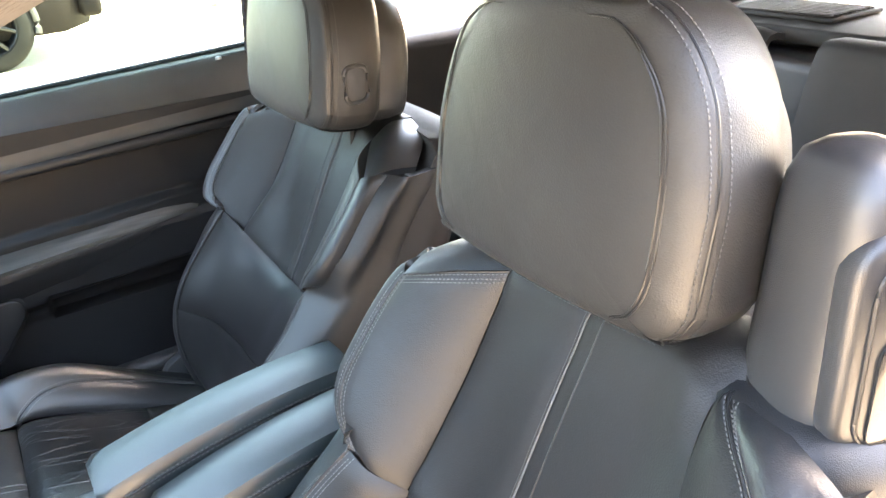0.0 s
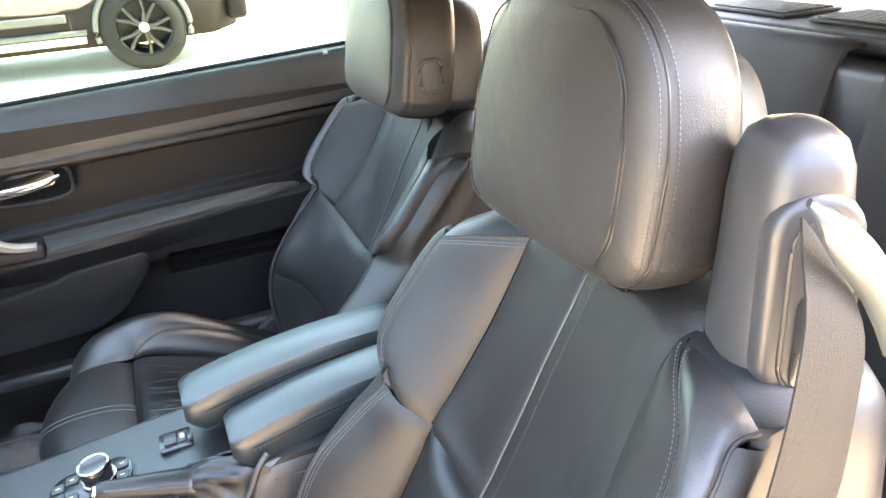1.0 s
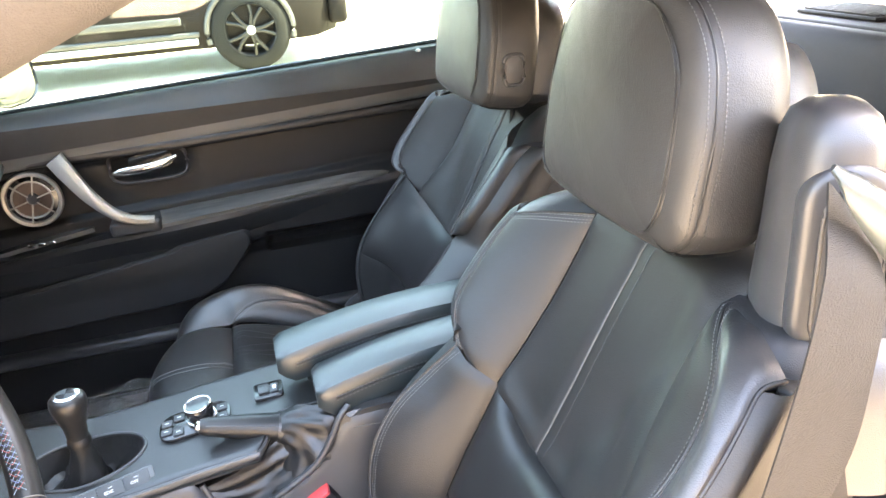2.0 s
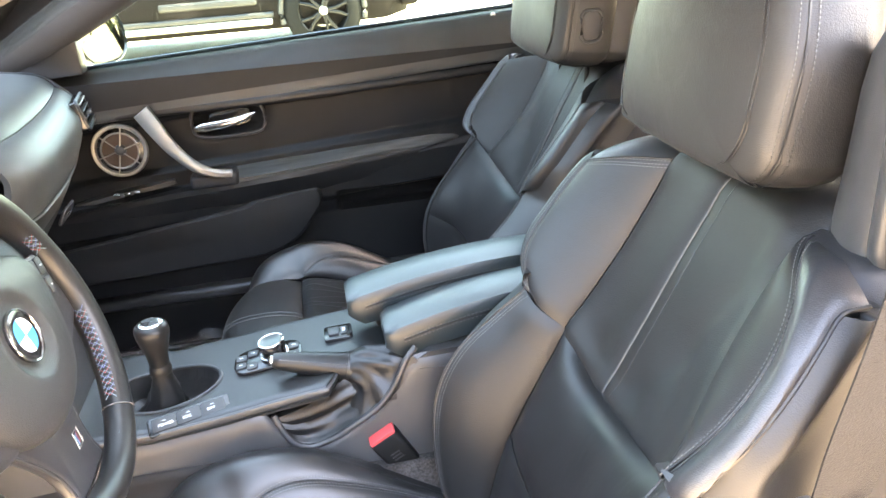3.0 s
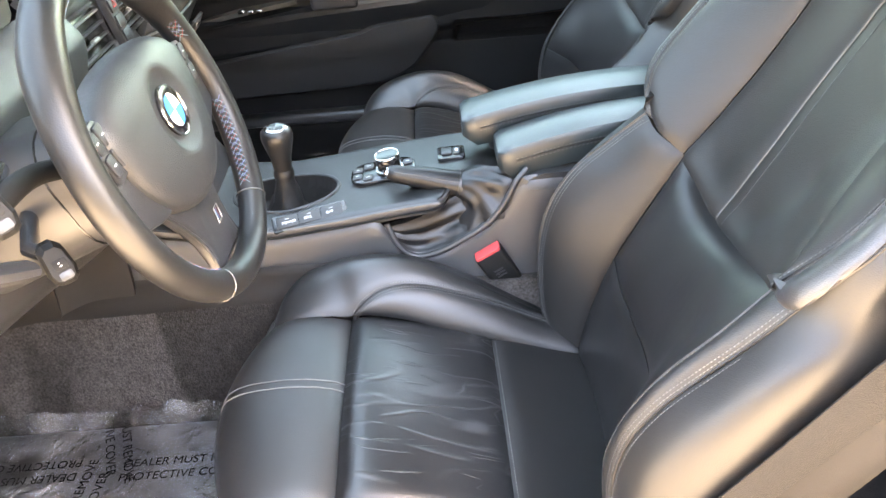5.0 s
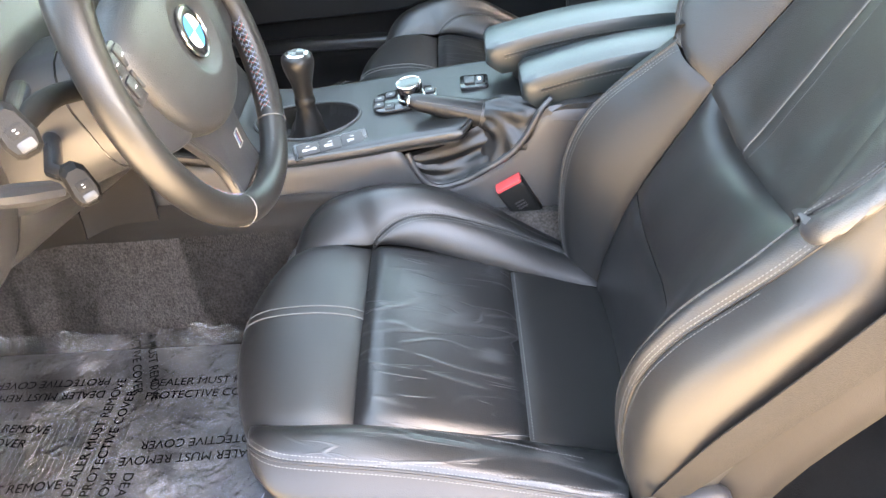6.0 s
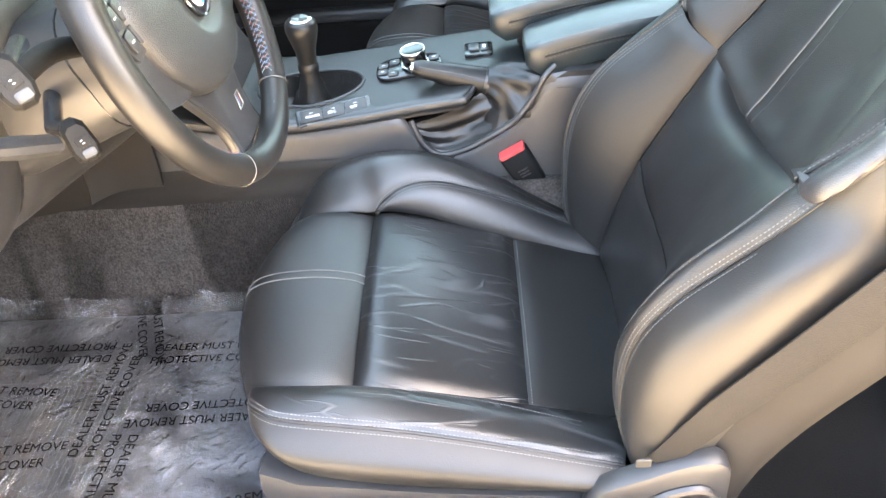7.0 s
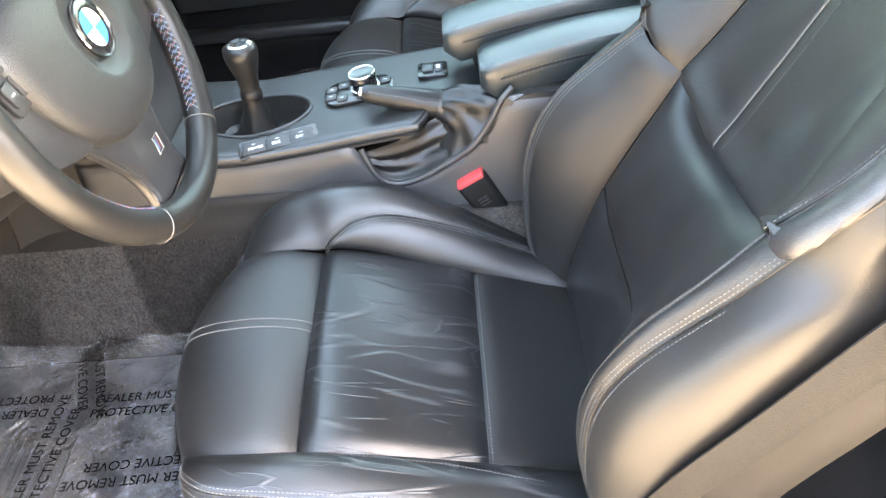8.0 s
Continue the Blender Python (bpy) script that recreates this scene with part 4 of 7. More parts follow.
def headrest(root, at, sx):
    """Padded front between two sewn arches, a seam round its rim, leather sides and a grained pod behind."""
    tilt = Matrix.Translation(at) @ Matrix.Rotation(radians(8), 4, "X")
    w, h = 0.157, 0.116
    ring0 = []
    for cx, cz, r, a0 in ((1, 1, 0.072, 0), (-1, 1, 0.072, 90), (-1, -1, 0.034, 180), (1, -1, 0.034, 270)):
        for k in range(9):
            a = radians(a0 + 90 * k / 8)
            ring0.append((cx * (w - r) + r * math.cos(a), cz * (h - r) + r * math.sin(a)))
    dense = curve_pts(ring0 + ring0[:1], 96)[:-1]
    taper = lambda x, z: x * (1 - 0.17 * float(sstep(-0.02, h, z)))
    at_ = lambda s, y, p: tilt @ Vector((taper(p[0] * s, p[1]), y - 0.014 * (s * p[0] / w) ** 2 * (y > -0.06), p[1] * s))
    prof = [(0.02, 0.004), (0.3, 0.004), (0.55, 0.002), (0.74, 0.000), (0.86, -0.003), (0.93, -0.007), (0.965, -0.011), (0.982, -0.0150), (0.986, -0.0178), (0.984, -0.0196), (0.990, -0.0215), (1.003, -0.028), (1.010, -0.042), (1.012, -0.06), (1.006, -0.085), (0.985, -0.102), (0.93, -0.113), (0.8, -0.118), (0.4, -0.120), (0.02, -0.120)]
    pad = part("headrest", loft_bm([[at_(s, y, p) for p in dense] for s, y in prof]), LEATHER_MATT, root, "padded leather headrest")
    for s, y in ((0.972, -0.0122), (1.000, -0.0262)):
        p = np.array([at_(s, y, q) for q in list(dense) + [dense[0]]])
        n = p - np.array(tilt @ Vector((0, -0.05, 0)))
        n /= np.linalg.norm(n, axis=1, keepdims=True)
        part("stitching", stitch_bm(p + n * 0.0006, n, 0.0044, 0.0032, 0.0005), PIPING, pad)
    part("piping", tube_bm([at_(0.985, -0.0190, q) for q in dense], 0.0014, 6, closed=True), LEATHER_SMOOTH, pad)
    for s in (0.80, 0.822):
        arch = [(0.80 * s * w, -0.90 * h), (0.93 * s * w, -0.80 * h), (s * w, -0.55 * h), (s * w, 0)] + [(x * s, z * 0.86) for x, z in ring0[1:18] if z > 0.3 * h] + [(-s * w, 0), (-s * w, -0.55 * h), (-0.93 * s * w, -0.80 * h), (-0.80 * s * w, -0.90 * h)]
        front = lambda x, z: float(np.interp(max(abs(x) / w, abs(z) / h), (0.3, 0.55, 0.74, 0.86, 0.93), (0.004, 0.002, 0.0, -0.003, -0.007)))
        p = curve_pts([tilt @ Vector((taper(x, z), front(x, z) - 0.014 * (x / w) ** 2 + 0.0003, z)) for x, z in arch], 140)
        part("piping", tube_bm(p, 0.0008, 6), LEATHER_SMOOTH, pad)
    rings = [[tilt @ Vector((0.80 * s * taper(x, z), y, -0.02 + 0.80 * s * z)) for x, z in dense] for s, y in ((0.9, -0.10), (1.0, -0.115), (1.0, -0.150), (0.95, -0.175), (0.8, -0.188), (0.02, -0.195))]
    part("headrest_back", loft_bm(rings), PLASTIC_SOFT, root, "grained back of the headrest")
    mm = axes(tilt @ Vector((sx * 0.1565, -0.068, -0.045)), (sx, 0, 0), (0, 1, 0))
    part("button_rim", tube_bm([mm @ Vector((x, y, 0.0012)) for x, y in rounded(0.036, 0.052, 0.012)], 0.0035, 8, closed=True), PLASTIC, pad, "black rim round the release button")
    part("release_button", prism_bm(rounded(0.028, 0.044, 0.008), mm @ Matrix.Translation((0, 0, -0.002)), 0.005, 0.0015), PLASTIC, pad, "black headrest release button")
    for u in (-0.07, 0.07):
        part("headrest_post", tube_bm([tilt @ Vector((u, -0.112, -0.20)), tilt @ Vector((u, -0.105, -0.08))], 0.0045, 10), SILL, root)


def belt_tower(root, xs, dy, sx):
    """The housing of the belt on the seat's outer shoulder."""
    cx, ca, sa = xs - sx * 0.146, 0.92, 0.39
    turn = lambda x, y, z: (cx + sx * (x * ca + y * sa), -0.110 + dy + y * ca - x * sa, z)
    rings = []
    for z, w, d in ((0.84, 0.058, 0.056), (0.875, 0.051, 0.049), (0.90, 0.049, 0.046), (0.98, 0.047, 0.041), (1.035, 0.046, 0.039), (1.064, 0.043, 0.036), (1.081, 0.036, 0.030), (1.090, 0.023, 0.020), (1.094, 0.006, 0.006)):
        rings.append([turn(w * x, d * y, z) for x, y in rounded(2, 2, 0.75, 6)])
    body = part("belt_tower", loft_bm(rings), PLASTIC_GREY, root, "dark grey plastic seat belt tower")
    # proud outer face with its rounded frame
    face = axes(turn(-0.030, -0.002, 0.970), (-sx * ca, sa, 0.05), (0, 0, 1))
    part("tower_frame", prism_bm(rounded(0.164, 0.070, 0.032), face @ Matrix.Translation((0.0, 0, 0.000)), 0.024, 0.009, seg=3), PLASTIC_GREY, body)
    part("tower_plate", prism_bm(rounded(0.136, 0.046, 0.022), face @ Matrix.Translation((-0.004, -0.006, 0.0215)), 0.004, 0.0015), PLASTIC_GREY, body)
    part("plate_edge", tube_bm([face @ Vector((x - 0.004, y - 0.006, 0.0245)) for x, y in rounded(0.139, 0.049, 0.024)], 0.0016, 6, closed=True), PLASTIC, body)
    part("belt_slot", prism_bm(rounded(0.085, 0.034, 0.016), face @ Matrix.Translation((-0.03, -0.006, 0.0235)), 0.0045, 0.001), GLOSS_BLACK, body)
    part("plate_notch", rbox_bm((0.030, -0.008, 0.025), (0.0315, 0.010, 0.0262), 0.0004, 1, face), GLOSS_BLACK, body)
    rings = [[turn(w * x - ox, d * y, z) for x, y in rounded(2, 2, 0.6, 6)] for z, w, d, ox in ((0.78, 0.085, 0.085, 0.01), (0.85, 0.080, 0.082, 0.006), (0.885, 0.074, 0.077, 0.004), (0.902, 0.064, 0.067, 0.002), (0.910, 0.050, 0.052, 0.0))]
    part("tower_collar", loft_bm(rings), PLASTIC, root, "dark grey plastic collar round the tower")


def seat_belt(xs, dy):
    belt = thing("seat_belt", (-0.66, 0.2, 0.4), "grey woven seat belt hanging beside the driver's seat", "seat belt")
    edge_a = curve_pts([(-0.596, -0.058, 1.052), (-0.612, -0.046, 1.030), (-0.634, -0.030, 1.000), (-0.650, -0.010, 0.950), (-0.658, 0.008, 0.890), (-0.664, 0.028, 0.820), (-0.667, 0.042, 0.750), (-0.668, 0.068, 0.712), (-0.668, 0.105, 0.655), (-0.666, 0.139, 0.600), (-0.664, 0.180, 0.535), (-0.655, 0.220, 0.440)], 60)
    edge_b = curve_pts([(-0.594, -0.090, 1.010), (-0.612, -0.092, 1.000), (-0.634, -0.088, 0.970), (-0.648, -0.074, 0.915), (-0.656, -0.060, 0.855), (-0.662, -0.029, 0.790), (-0.667, 0.004, 0.720), (-0.668, 0.032, 0.672), (-0.668, 0.080, 0.606), (-0.666, 0.124, 0.542), (-0.664, 0.166, 0.480), (-0.656, 0.196, 0.420)], 60)
    path = (edge_a + edge_b) / 2
    across = edge_b - edge_a
    wid = np.linalg.norm(across, axis=1, keepdims=True) / 2
    across /= np.linalg.norm(across, axis=1, keepdims=True)
    t = np.gradient(path, axis=0)
    n = np.cross(t, across)
    n /= np.linalg.norm(n, axis=1, keepdims=True)
    g = np.stack([path + across * wid * k + n * 0.003 * abs(k) * (-1) for k in (-1, -0.6, -0.2, 0.2, 0.6, 1)], 1)
    both = np.concatenate([g, (g - n[:, None] * 0.0016)[:, ::-1]], 1)
    part("webbing", loft_bm(both.tolist()), WEBBING, belt, "dark grey woven belt webbing")
    # the guide beside the slot
    run = curve_pts([(-0.606, -0.046, 1.066), (-0.614, -0.058, 1.052), (-0.622, -0.085, 1.020), (-0.624, -0.115, 0.980), (-0.620, -0.140, 0.935)], 20)
    part("belt_guide", tube_bm(run, np.interp(np.arange(21), (0, 2, 6, 14, 20), (0.005, 0.011, 0.0135, 0.0125, 0.008)), 14, flat=0.5, up=(0.2, 0.75, 0.6)), PLASTIC_TEAL, belt, "pale grey belt guide lever")
    m = axes((-0.672, 0.028, 0.738), (-0.97, 0.1, 0.2), (0, -0.28, 0.95))
    hook = [(-0.030, -0.012), (-0.030, 0.012), (-0.004, 0.014), (0.0, 0.030), (0.030, 0.034), (0.034, 0.024), (0.016, 0.020), (0.012, 0.012), (0.012, -0.012), (0.016, -0.020), (0.034, -0.024), (0.030, -0.034), (0.0, -0.030), (-0.004, -0.014)]
    part("tongue", prism_bm(hook, m, 0.005, 0.0012), TONGUE, belt, "metal belt tongue")
    part("label_tag", rbox_bm((-0.662, 0.218, 0.436), (-0.659, 0.234, 0.450), 0.001, 1), TONGUE, belt, "small cream label at the belt's lower end")
    part("tongue_grip", prism_bm(rounded(0.012, 0.052, 0.004), m @ Matrix.Translation((0.006, 0, -0.004)), 0.011, 0.003), PLASTIC_GREY, belt)


def buckle():
    b = thing("belt_buckle", (-0.125, 0.24, 0.33), "black seat belt buckle with a red button", "belt buckle")
    d = Vector((0.0, 0.50, 0.87)).normalized()
    m = axes((-0.128, 0.273, 0.386), d, (0, 1, -0.5))
    part("housing", prism_bm(rounded(0.046, 0.032, 0.006), m @ Matrix.Translation((0, 0, 0.030)), 0.080, 0.003), SILL, b)
    for k in range(3):
        part("embossed_bar", rbox_bm((-0.008, 0.0158, 0.066 + 0.006 * k), (0.008, 0.0166, 0.069 + 0.006 * k), 0.0003, 1, m), PLASTIC, b)
    part("button", prism_bm(rounded(0.043, 0.029, 0.004), m @ Matrix.Translation((0.0, 0, 0.1085)), 0.006, 0.001), RED, b, "red release button")
    for k in range(8):
        c = Vector((-0.128, 0.273, 0.386)) + d * (0.026 - 0.009 * k)
        part("boot_rib", lathe_bm([(0.0125, -0.0045), (0.0165, -0.002), (0.0165, 0.002), (0.0125, 0.0045)], axes(c, d), 20), PLASTIC, b)


driver_seat = seat("driver_seat", -0.388, 0.0, 1, "black leather driver's sports seat with worn outer bolsters", (0.054, -0.004, 1.065), True)
passenger_seat = seat("passenger_seat", 0.350, -0.100, -1, "black leather passenger sports seat by the closed door", (0.006, 0.040, 1.056), False)
seat_belt(-0.388, 0)
buckle()


# ---- passenger door ----
def passenger_door():
    door = thing("door_1", (0.75, 0.4, 0.36), "closed passenger door with black trim and silver pull", "car door", kind="structure")
    # trim panel: depth over y and z
    ny, nz = 200, 120
    y, z = np.meshgrid(np.linspace(-0.24, 1.06, ny), np.linspace(0.365, 0.905, nz))
    rise = lambda y: -0.055 * (y - 0.4)                     # the waist climbs towards the rear
    zz = z - rise(y)
    x = 0.700 + 0.0 * y
    x -= 0.010 * sstep(0.845, 0.86, zz)                     # padded top
    x += 0.016 * sstep(0.70, 0.715, zz) * (1 - sstep(0.815, 0.835, zz))   # recessed middle
    x -= 0.020 * sstep(0.56, 0.585, zz - 0.05 * sstep(0.45, 0.75, y) * 0) * (1 - sstep(0.655, 0.668, zz))   # arm rest rail
    x += 0.010 * (1 - sstep(0.53, 0.56, zz))
    # open recess behind the pocket
    rec = sstep(0.532, 0.542, z) * (1 - sstep(0.585, 0.597, z)) * (1 - sstep(0.318, 0.332, y)) * sstep(0.02, 0.03, y)
    x += 0.03 * rec
    # handle bowl
    bowl = np.exp(-(((y - 0.555) / 0.078) ** 4 + ((zz - 0.797) / 0.032) ** 4))
    x += 0.03 * bowl
    g = np.stack([x, y, z], 2)
    bm, v = grid_bm(g)
    for f in bm.faces:
        f.smooth = True
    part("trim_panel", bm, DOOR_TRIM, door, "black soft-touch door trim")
    part("door_body", rbox_bm((0.742, -0.25, 0.36), (0.84, 1.08, 0.90), 0.02), PAINT, door)
    # padded waist rail
    rings = []
    for yy in np.linspace(-0.25, 1.00, 30):
        r = -0.052 * (yy - 0.4)
        zt = 0.945 + r
        rings.append([(0.760, yy, zt + 0.006), (0.748, yy, zt + 0.004), (0.735, yy, zt - 0.004), (0.712, yy, zt - 0.030), (0.694, yy, zt - 0.065), (0.686, yy, zt - 0.092), (0.690, yy, zt - 0.104), (0.705, yy, zt - 0.108), (0.80, yy, zt - 0.10), (0.83, yy, zt - 0.02), (0.79, yy, zt)])
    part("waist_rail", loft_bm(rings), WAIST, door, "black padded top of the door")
    part("window_seal", tube_bm([(0.757, yy, 0.953 - 0.052 * (yy - 0.4)) for yy in np.linspace(-0.25, 1.0, 20)], 0.006, 8), GLOSS_BLACK, door)
    # thin trim strip
    run = curve_pts([(0.697, 0.835, 0.848), (0.693, 0.80, 0.851), (0.691, 0.5, 0.853), (0.691, 0.2, 0.862), (0.693, -0.1, 0.873), (0.697, -0.22, 0.878)], 40)
    part("trim_strip", tube_bm(run - np.array((0, 0, 0.022)), np.interp(np.arange(41), (0, 2, 36, 40), (0.002, 0.010, 0.011, 0.006)), 10, flat=0.6, up=(0, 0, 1)), LEATHER_SMOOTH, door)
    # arm rest ledge: brushed top over a black face
    rings = []
    for yy, zt, w in ((0.60, 0.668, 0.050), (0.56, 0.672, 0.062), (0.45, 0.678, 0.058), (0.30, 0.686, 0.048), (0.15, 0.694, 0.034), (0.03, 0.700, 0.016), (0.0, 0.702, 0.008)):
        x0 = 0.712
        rings.append([(x0, yy, zt + 0.012), (x0 - w * 0.5, yy, zt + 0.006), (x0 - w, yy, zt - 0.008), (x0 - w, yy, zt - 0.016), (x0, yy, zt - 0.02)])
    part("ledge", loft_bm(rings), TRIM, door, "brushed dark trim along the arm rest")
    rings = []
    for yy, zt, w in ((0.99, 0.612, 0.030), (0.85, 0.632, 0.040), (0.70, 0.648, 0.05), (0.56, 0.660, 0.062), (0.45, 0.666, 0.06), (0.30, 0.673, 0.05), (0.15, 0.681, 0.036), (0.0, 0.690, 0.012)):
        x0 = 0.715
        rings.append([(x0, yy, zt), (x0 - w, yy, zt - 0.004), (x0 - w - 0.004, yy, zt - 0.016), (x0 - w * 0.8, yy, zt - 0.045), (x0 - 0.02, yy, zt - 0.09), (x0, yy, zt - 0.1)])
    part("arm_rest", loft_bm(rings), LEATHER_SMOOTH, door, "black padded arm rest")
    rings = []
    for yy, zt, w in ((0.93, 0.640, 0.020), (0.85, 0.656, 0.03), (0.76, 0.668, 0.032), (0.70, 0.674, 0.02)):
        rings.append([(0.712, yy, zt), (0.712 - w, yy, zt - 0.006), (0.712 - w, yy, zt - 0.016), (0.712, yy, zt - 0.02)])
    part("ledge", loft_bm(rings), TRIM, door)
    # curved pull
    run = curve_pts([(0.672, 0.735, 0.838), (0.655, 0.710, 0.800), (0.640, 0.680, 0.755), (0.632, 0.640, 0.712), (0.634, 0.600, 0.690), (0.642, 0.563, 0.682)], 30)
    rings = []
    for k, p in enumerate(run):
        w = np.interp(k, (0, 4, 15, 26, 30), (0.021, 0.020, 0.014, 0.010, 0.009))
        t = run[min(k + 1, 30)] - run[max(k - 1, 0)]
        t /= np.linalg.norm(t)
        a = np.cross(t, (1, 0, 0))
        a /= np.linalg.norm(a)
        rings.append([tuple(p + a * w * c + np.array((-1, 0, 0)) * 0.012 * s_) for c, s_ in ((1, -0.4), (0.9, 0.35), (0.45, 0.75), (-0.45, 0.75), (-0.9, 0.35), (-1, -0.4), (0, -1.4))])
    pull = part("pull_handle", loft_bm(rings), CHROME_MATT, door, "curved matt silver door pull")
    part("pull_bracket", rbox_bm((0.645, 0.55, 0.650), (0.71, 0.66, 0.683), 0.01), PLASTIC, door)
    # release lever in its bowl
    run = curve_pts([(0.697, 0.632, 0.780), (0.690, 0.600, 0.784), (0.683, 0.560, 0.789), (0.681, 0.520, 0.797), (0.687, 0.492, 0.806)], 24)
    part("release_lever", tube_bm(run, np.interp(np.arange(25), (0, 3, 10, 20, 24), (0.006, 0.011, 0.010, 0.007, 0.003)), 12, flat=0.5), CHROME, door, "chrome door release lever")
    bezel = [(0.6995, 0.555 + 0.082 * (1 if math.cos(a) > 0 else -1) * abs(math.cos(a)) ** 0.5, 0.792 + 0.036 * (1 if math.sin(a) > 0 else -1) * abs(math.sin(a)) ** 0.5) for a in np.linspace(0, math.tau, 49)[:-1]]
    part("lever_bezel", tube_bm(bezel, 0.004, 8, closed=True), PLASTIC, door)
    # speaker
    m = axes((0.700, 0.802, 0.752), (-1, 0.0, 0.05), (0, -1, 0))
    part("speaker_ring", lathe_bm([(0.052, 0), (0.060, 0.004), (0.062, 0.010), (0.059, 0.015), (0.053, 0.014), (0.050, 0.006)], m, 56, hollow=True), CHROME_MATT, door, "silver speaker surround")
    part("speaker_ring", lathe_bm([(0.041, 0.002), (0.052, 0.004), (0.052, 0.007), (0.041, 0.009)], m, 48, hollow=True), GLOSS_BLACK, door)
    part("speaker_cone", lathe_bm([(0.0, 0.006), (0.012, 0.004), (0.042, 0.007), (0.042, 0.001), (0.0, 0.0)], m, 40), CONE, door, "brown speaker cone")
    part("speaker_dome", lathe_bm([(0.013, 0.004), (0.012, 0.011), (0.008, 0.015), (0, 0.017)], m, 24), PLASTIC_GREY, door)
    part("speaker_ring", lathe_bm([(0.040, 0.010), (0.0425, 0.013), (0.040, 0.014), (0.038, 0.012)], m, 48, hollow=True), CHROME_MATT, door)
    for k in range(6):
        a = k * math.tau / 6 + 0.3
        part("speaker_spoke", tube_bm([m @ Vector((r * math.cos(a), r * math.sin(a), 0.012)) for r in (0.010, 0.03, 0.053)], 0.0017, 6), CHROME_MATT, door)
    # seat memory or window switches below the speaker
    for k in range(3):
        part("switch", rbox_bm((0.676, 0.822 - 0.022 * k, 0.648), (0.69, 0.838 - 0.022 * k, 0.656), 0.003), CHROME, door, "small chrome-edged switch")
    # pocket rim and lower sill strip
    outline = curve_pts([(0.98, 0.528), (0.85, 0.545), (0.724, 0.562), (0.600, 0.578), (0.548, 0.586), (0.528, 0.597), (0.48, 0.604), (0.395, 0.613), (0.376, 0.608), (0.369, 0.590), (0.372, 0.572), (0.388, 0.550), (0.430, 0.500), (0.470, 0.475), (0.526, 0.457), (0.70, 0.448), (0.97, 0.438)], 90)
    pocket_m = Matrix(((0, 0, -1, 0.690), (1, 0, 0, 0), (0, 1, 0, 0), (0, 0, 0, 1)))
    part("pocket", prism_bm([tuple(q) for q in outline], pocket_m, 0.020, 0.005, seg=3), POCKET, door, "black map pocket lid")
    run = [(0.678, y, z) for y, z in outline[:70]]
    part("pocket_rim", tube_bm(run, 0.0035, 8), POCKET, door)
    part("kick_strip", rbox_bm((0.675, -0.1, 0.355), (0.72, 1.0, 0.385), 0.012), PLASTIC_GREY, door)
    pane = [(0.752, -0.235, 0.93), (0.752, 0.86, 0.90), (0.735, 0.86, 0.985), (0.69, 0.55, 1.14), (0.655, 0.33, 1.215), (0.648, 0.1, 1.24), (0.652, -0.2, 1.245)]
    bm = bmesh.new()
    a = [bm.verts.new(p) for p in pane]
    b = [bm.verts.new((p[0] + 0.004, p[1], p[2])) for p in pane]
    bm.faces.new(a[::-1])
    bm.faces.new(b)
    for k in range(7):
        bm.faces.new((a[k], a[(k + 1) % 7], b[(k + 1) % 7], b[k]))
    ob = part("window_pane", bm, GLASS, door, "clear side window", smooth=False)
    ob.visible_shadow = False
    part("lock_pin", lathe_bm([(0.006, 0), (0.006, 0.004), (0.003, 0.006), (0, 0.006)], axes((0.728, -0.09, 0.966), (0, 0, 1)), 16), CHROME_MATT, door)
    # mirror sail
    sail = prism_bm([(0.84, 0.925), (1.03, 0.915), (0.96, 0.985), (0.86, 1.04), (0.838, 1.0)], Matrix(((0, 0, 1, 0.70), (1, 0, 0, 0), (0, 1, 0, 0), (0, 0, 0, 1))), 0.05, 0.006)
    part("mirror_sail", sail, PLASTIC, door, "black triangle inside the door mirror")
    # B pillar edge
    part("pillar_seal", tube_bm([(0.735, -0.165, 0.86), (0.738, -0.16, 0.96), (0.70, -0.16, 1.10), (0.655, -0.16, 1.24)], 0.012, 8), GLOSS_BLACK, door)


def door_mirror():
    mir = thing("door_mirror", (0.93, 0.86, 0.90), "dark exterior door mirror reflecting the sunny yard", "car mirror")
    m = axes((0.955, 0.852, 0.972), (-0.42, -0.9, 0.05), (0.9, -0.42, 0))
    rings = [[m @ Vector((s * 0.085 * x, s * 0.062 * y_, d)) for x, y_ in rounded(2, 2, 0.75, 8)] for s, d in ((0.3, -0.085), (0.7, -0.07), (0.95, -0.035), (1.02, 0.0), (1.03, 0.012), (1.0, 0.014), (0.95, 0.008), (0.3, 0.006))]
    part("housing", loft_bm(rings), PAINT, mir)
    part("glass", prism_bm([(0.078 * x, 0.056 * y_) for x, y_ in rounded(2, 2, 0.75, 8)], m @ Matrix.Translation((0, 0, 0.008)), 0.003), MIRROR, mir, "mirror glass", smooth=False)
    part("foot", tube_bm([(0.80, 0.93, 0.925), (0.87, 0.91, 0.935), (0.93, 0.89, 0.955)], 0.03, 10, flat=0.6), PAINT, mir)


passenger_door()
door_mirror()


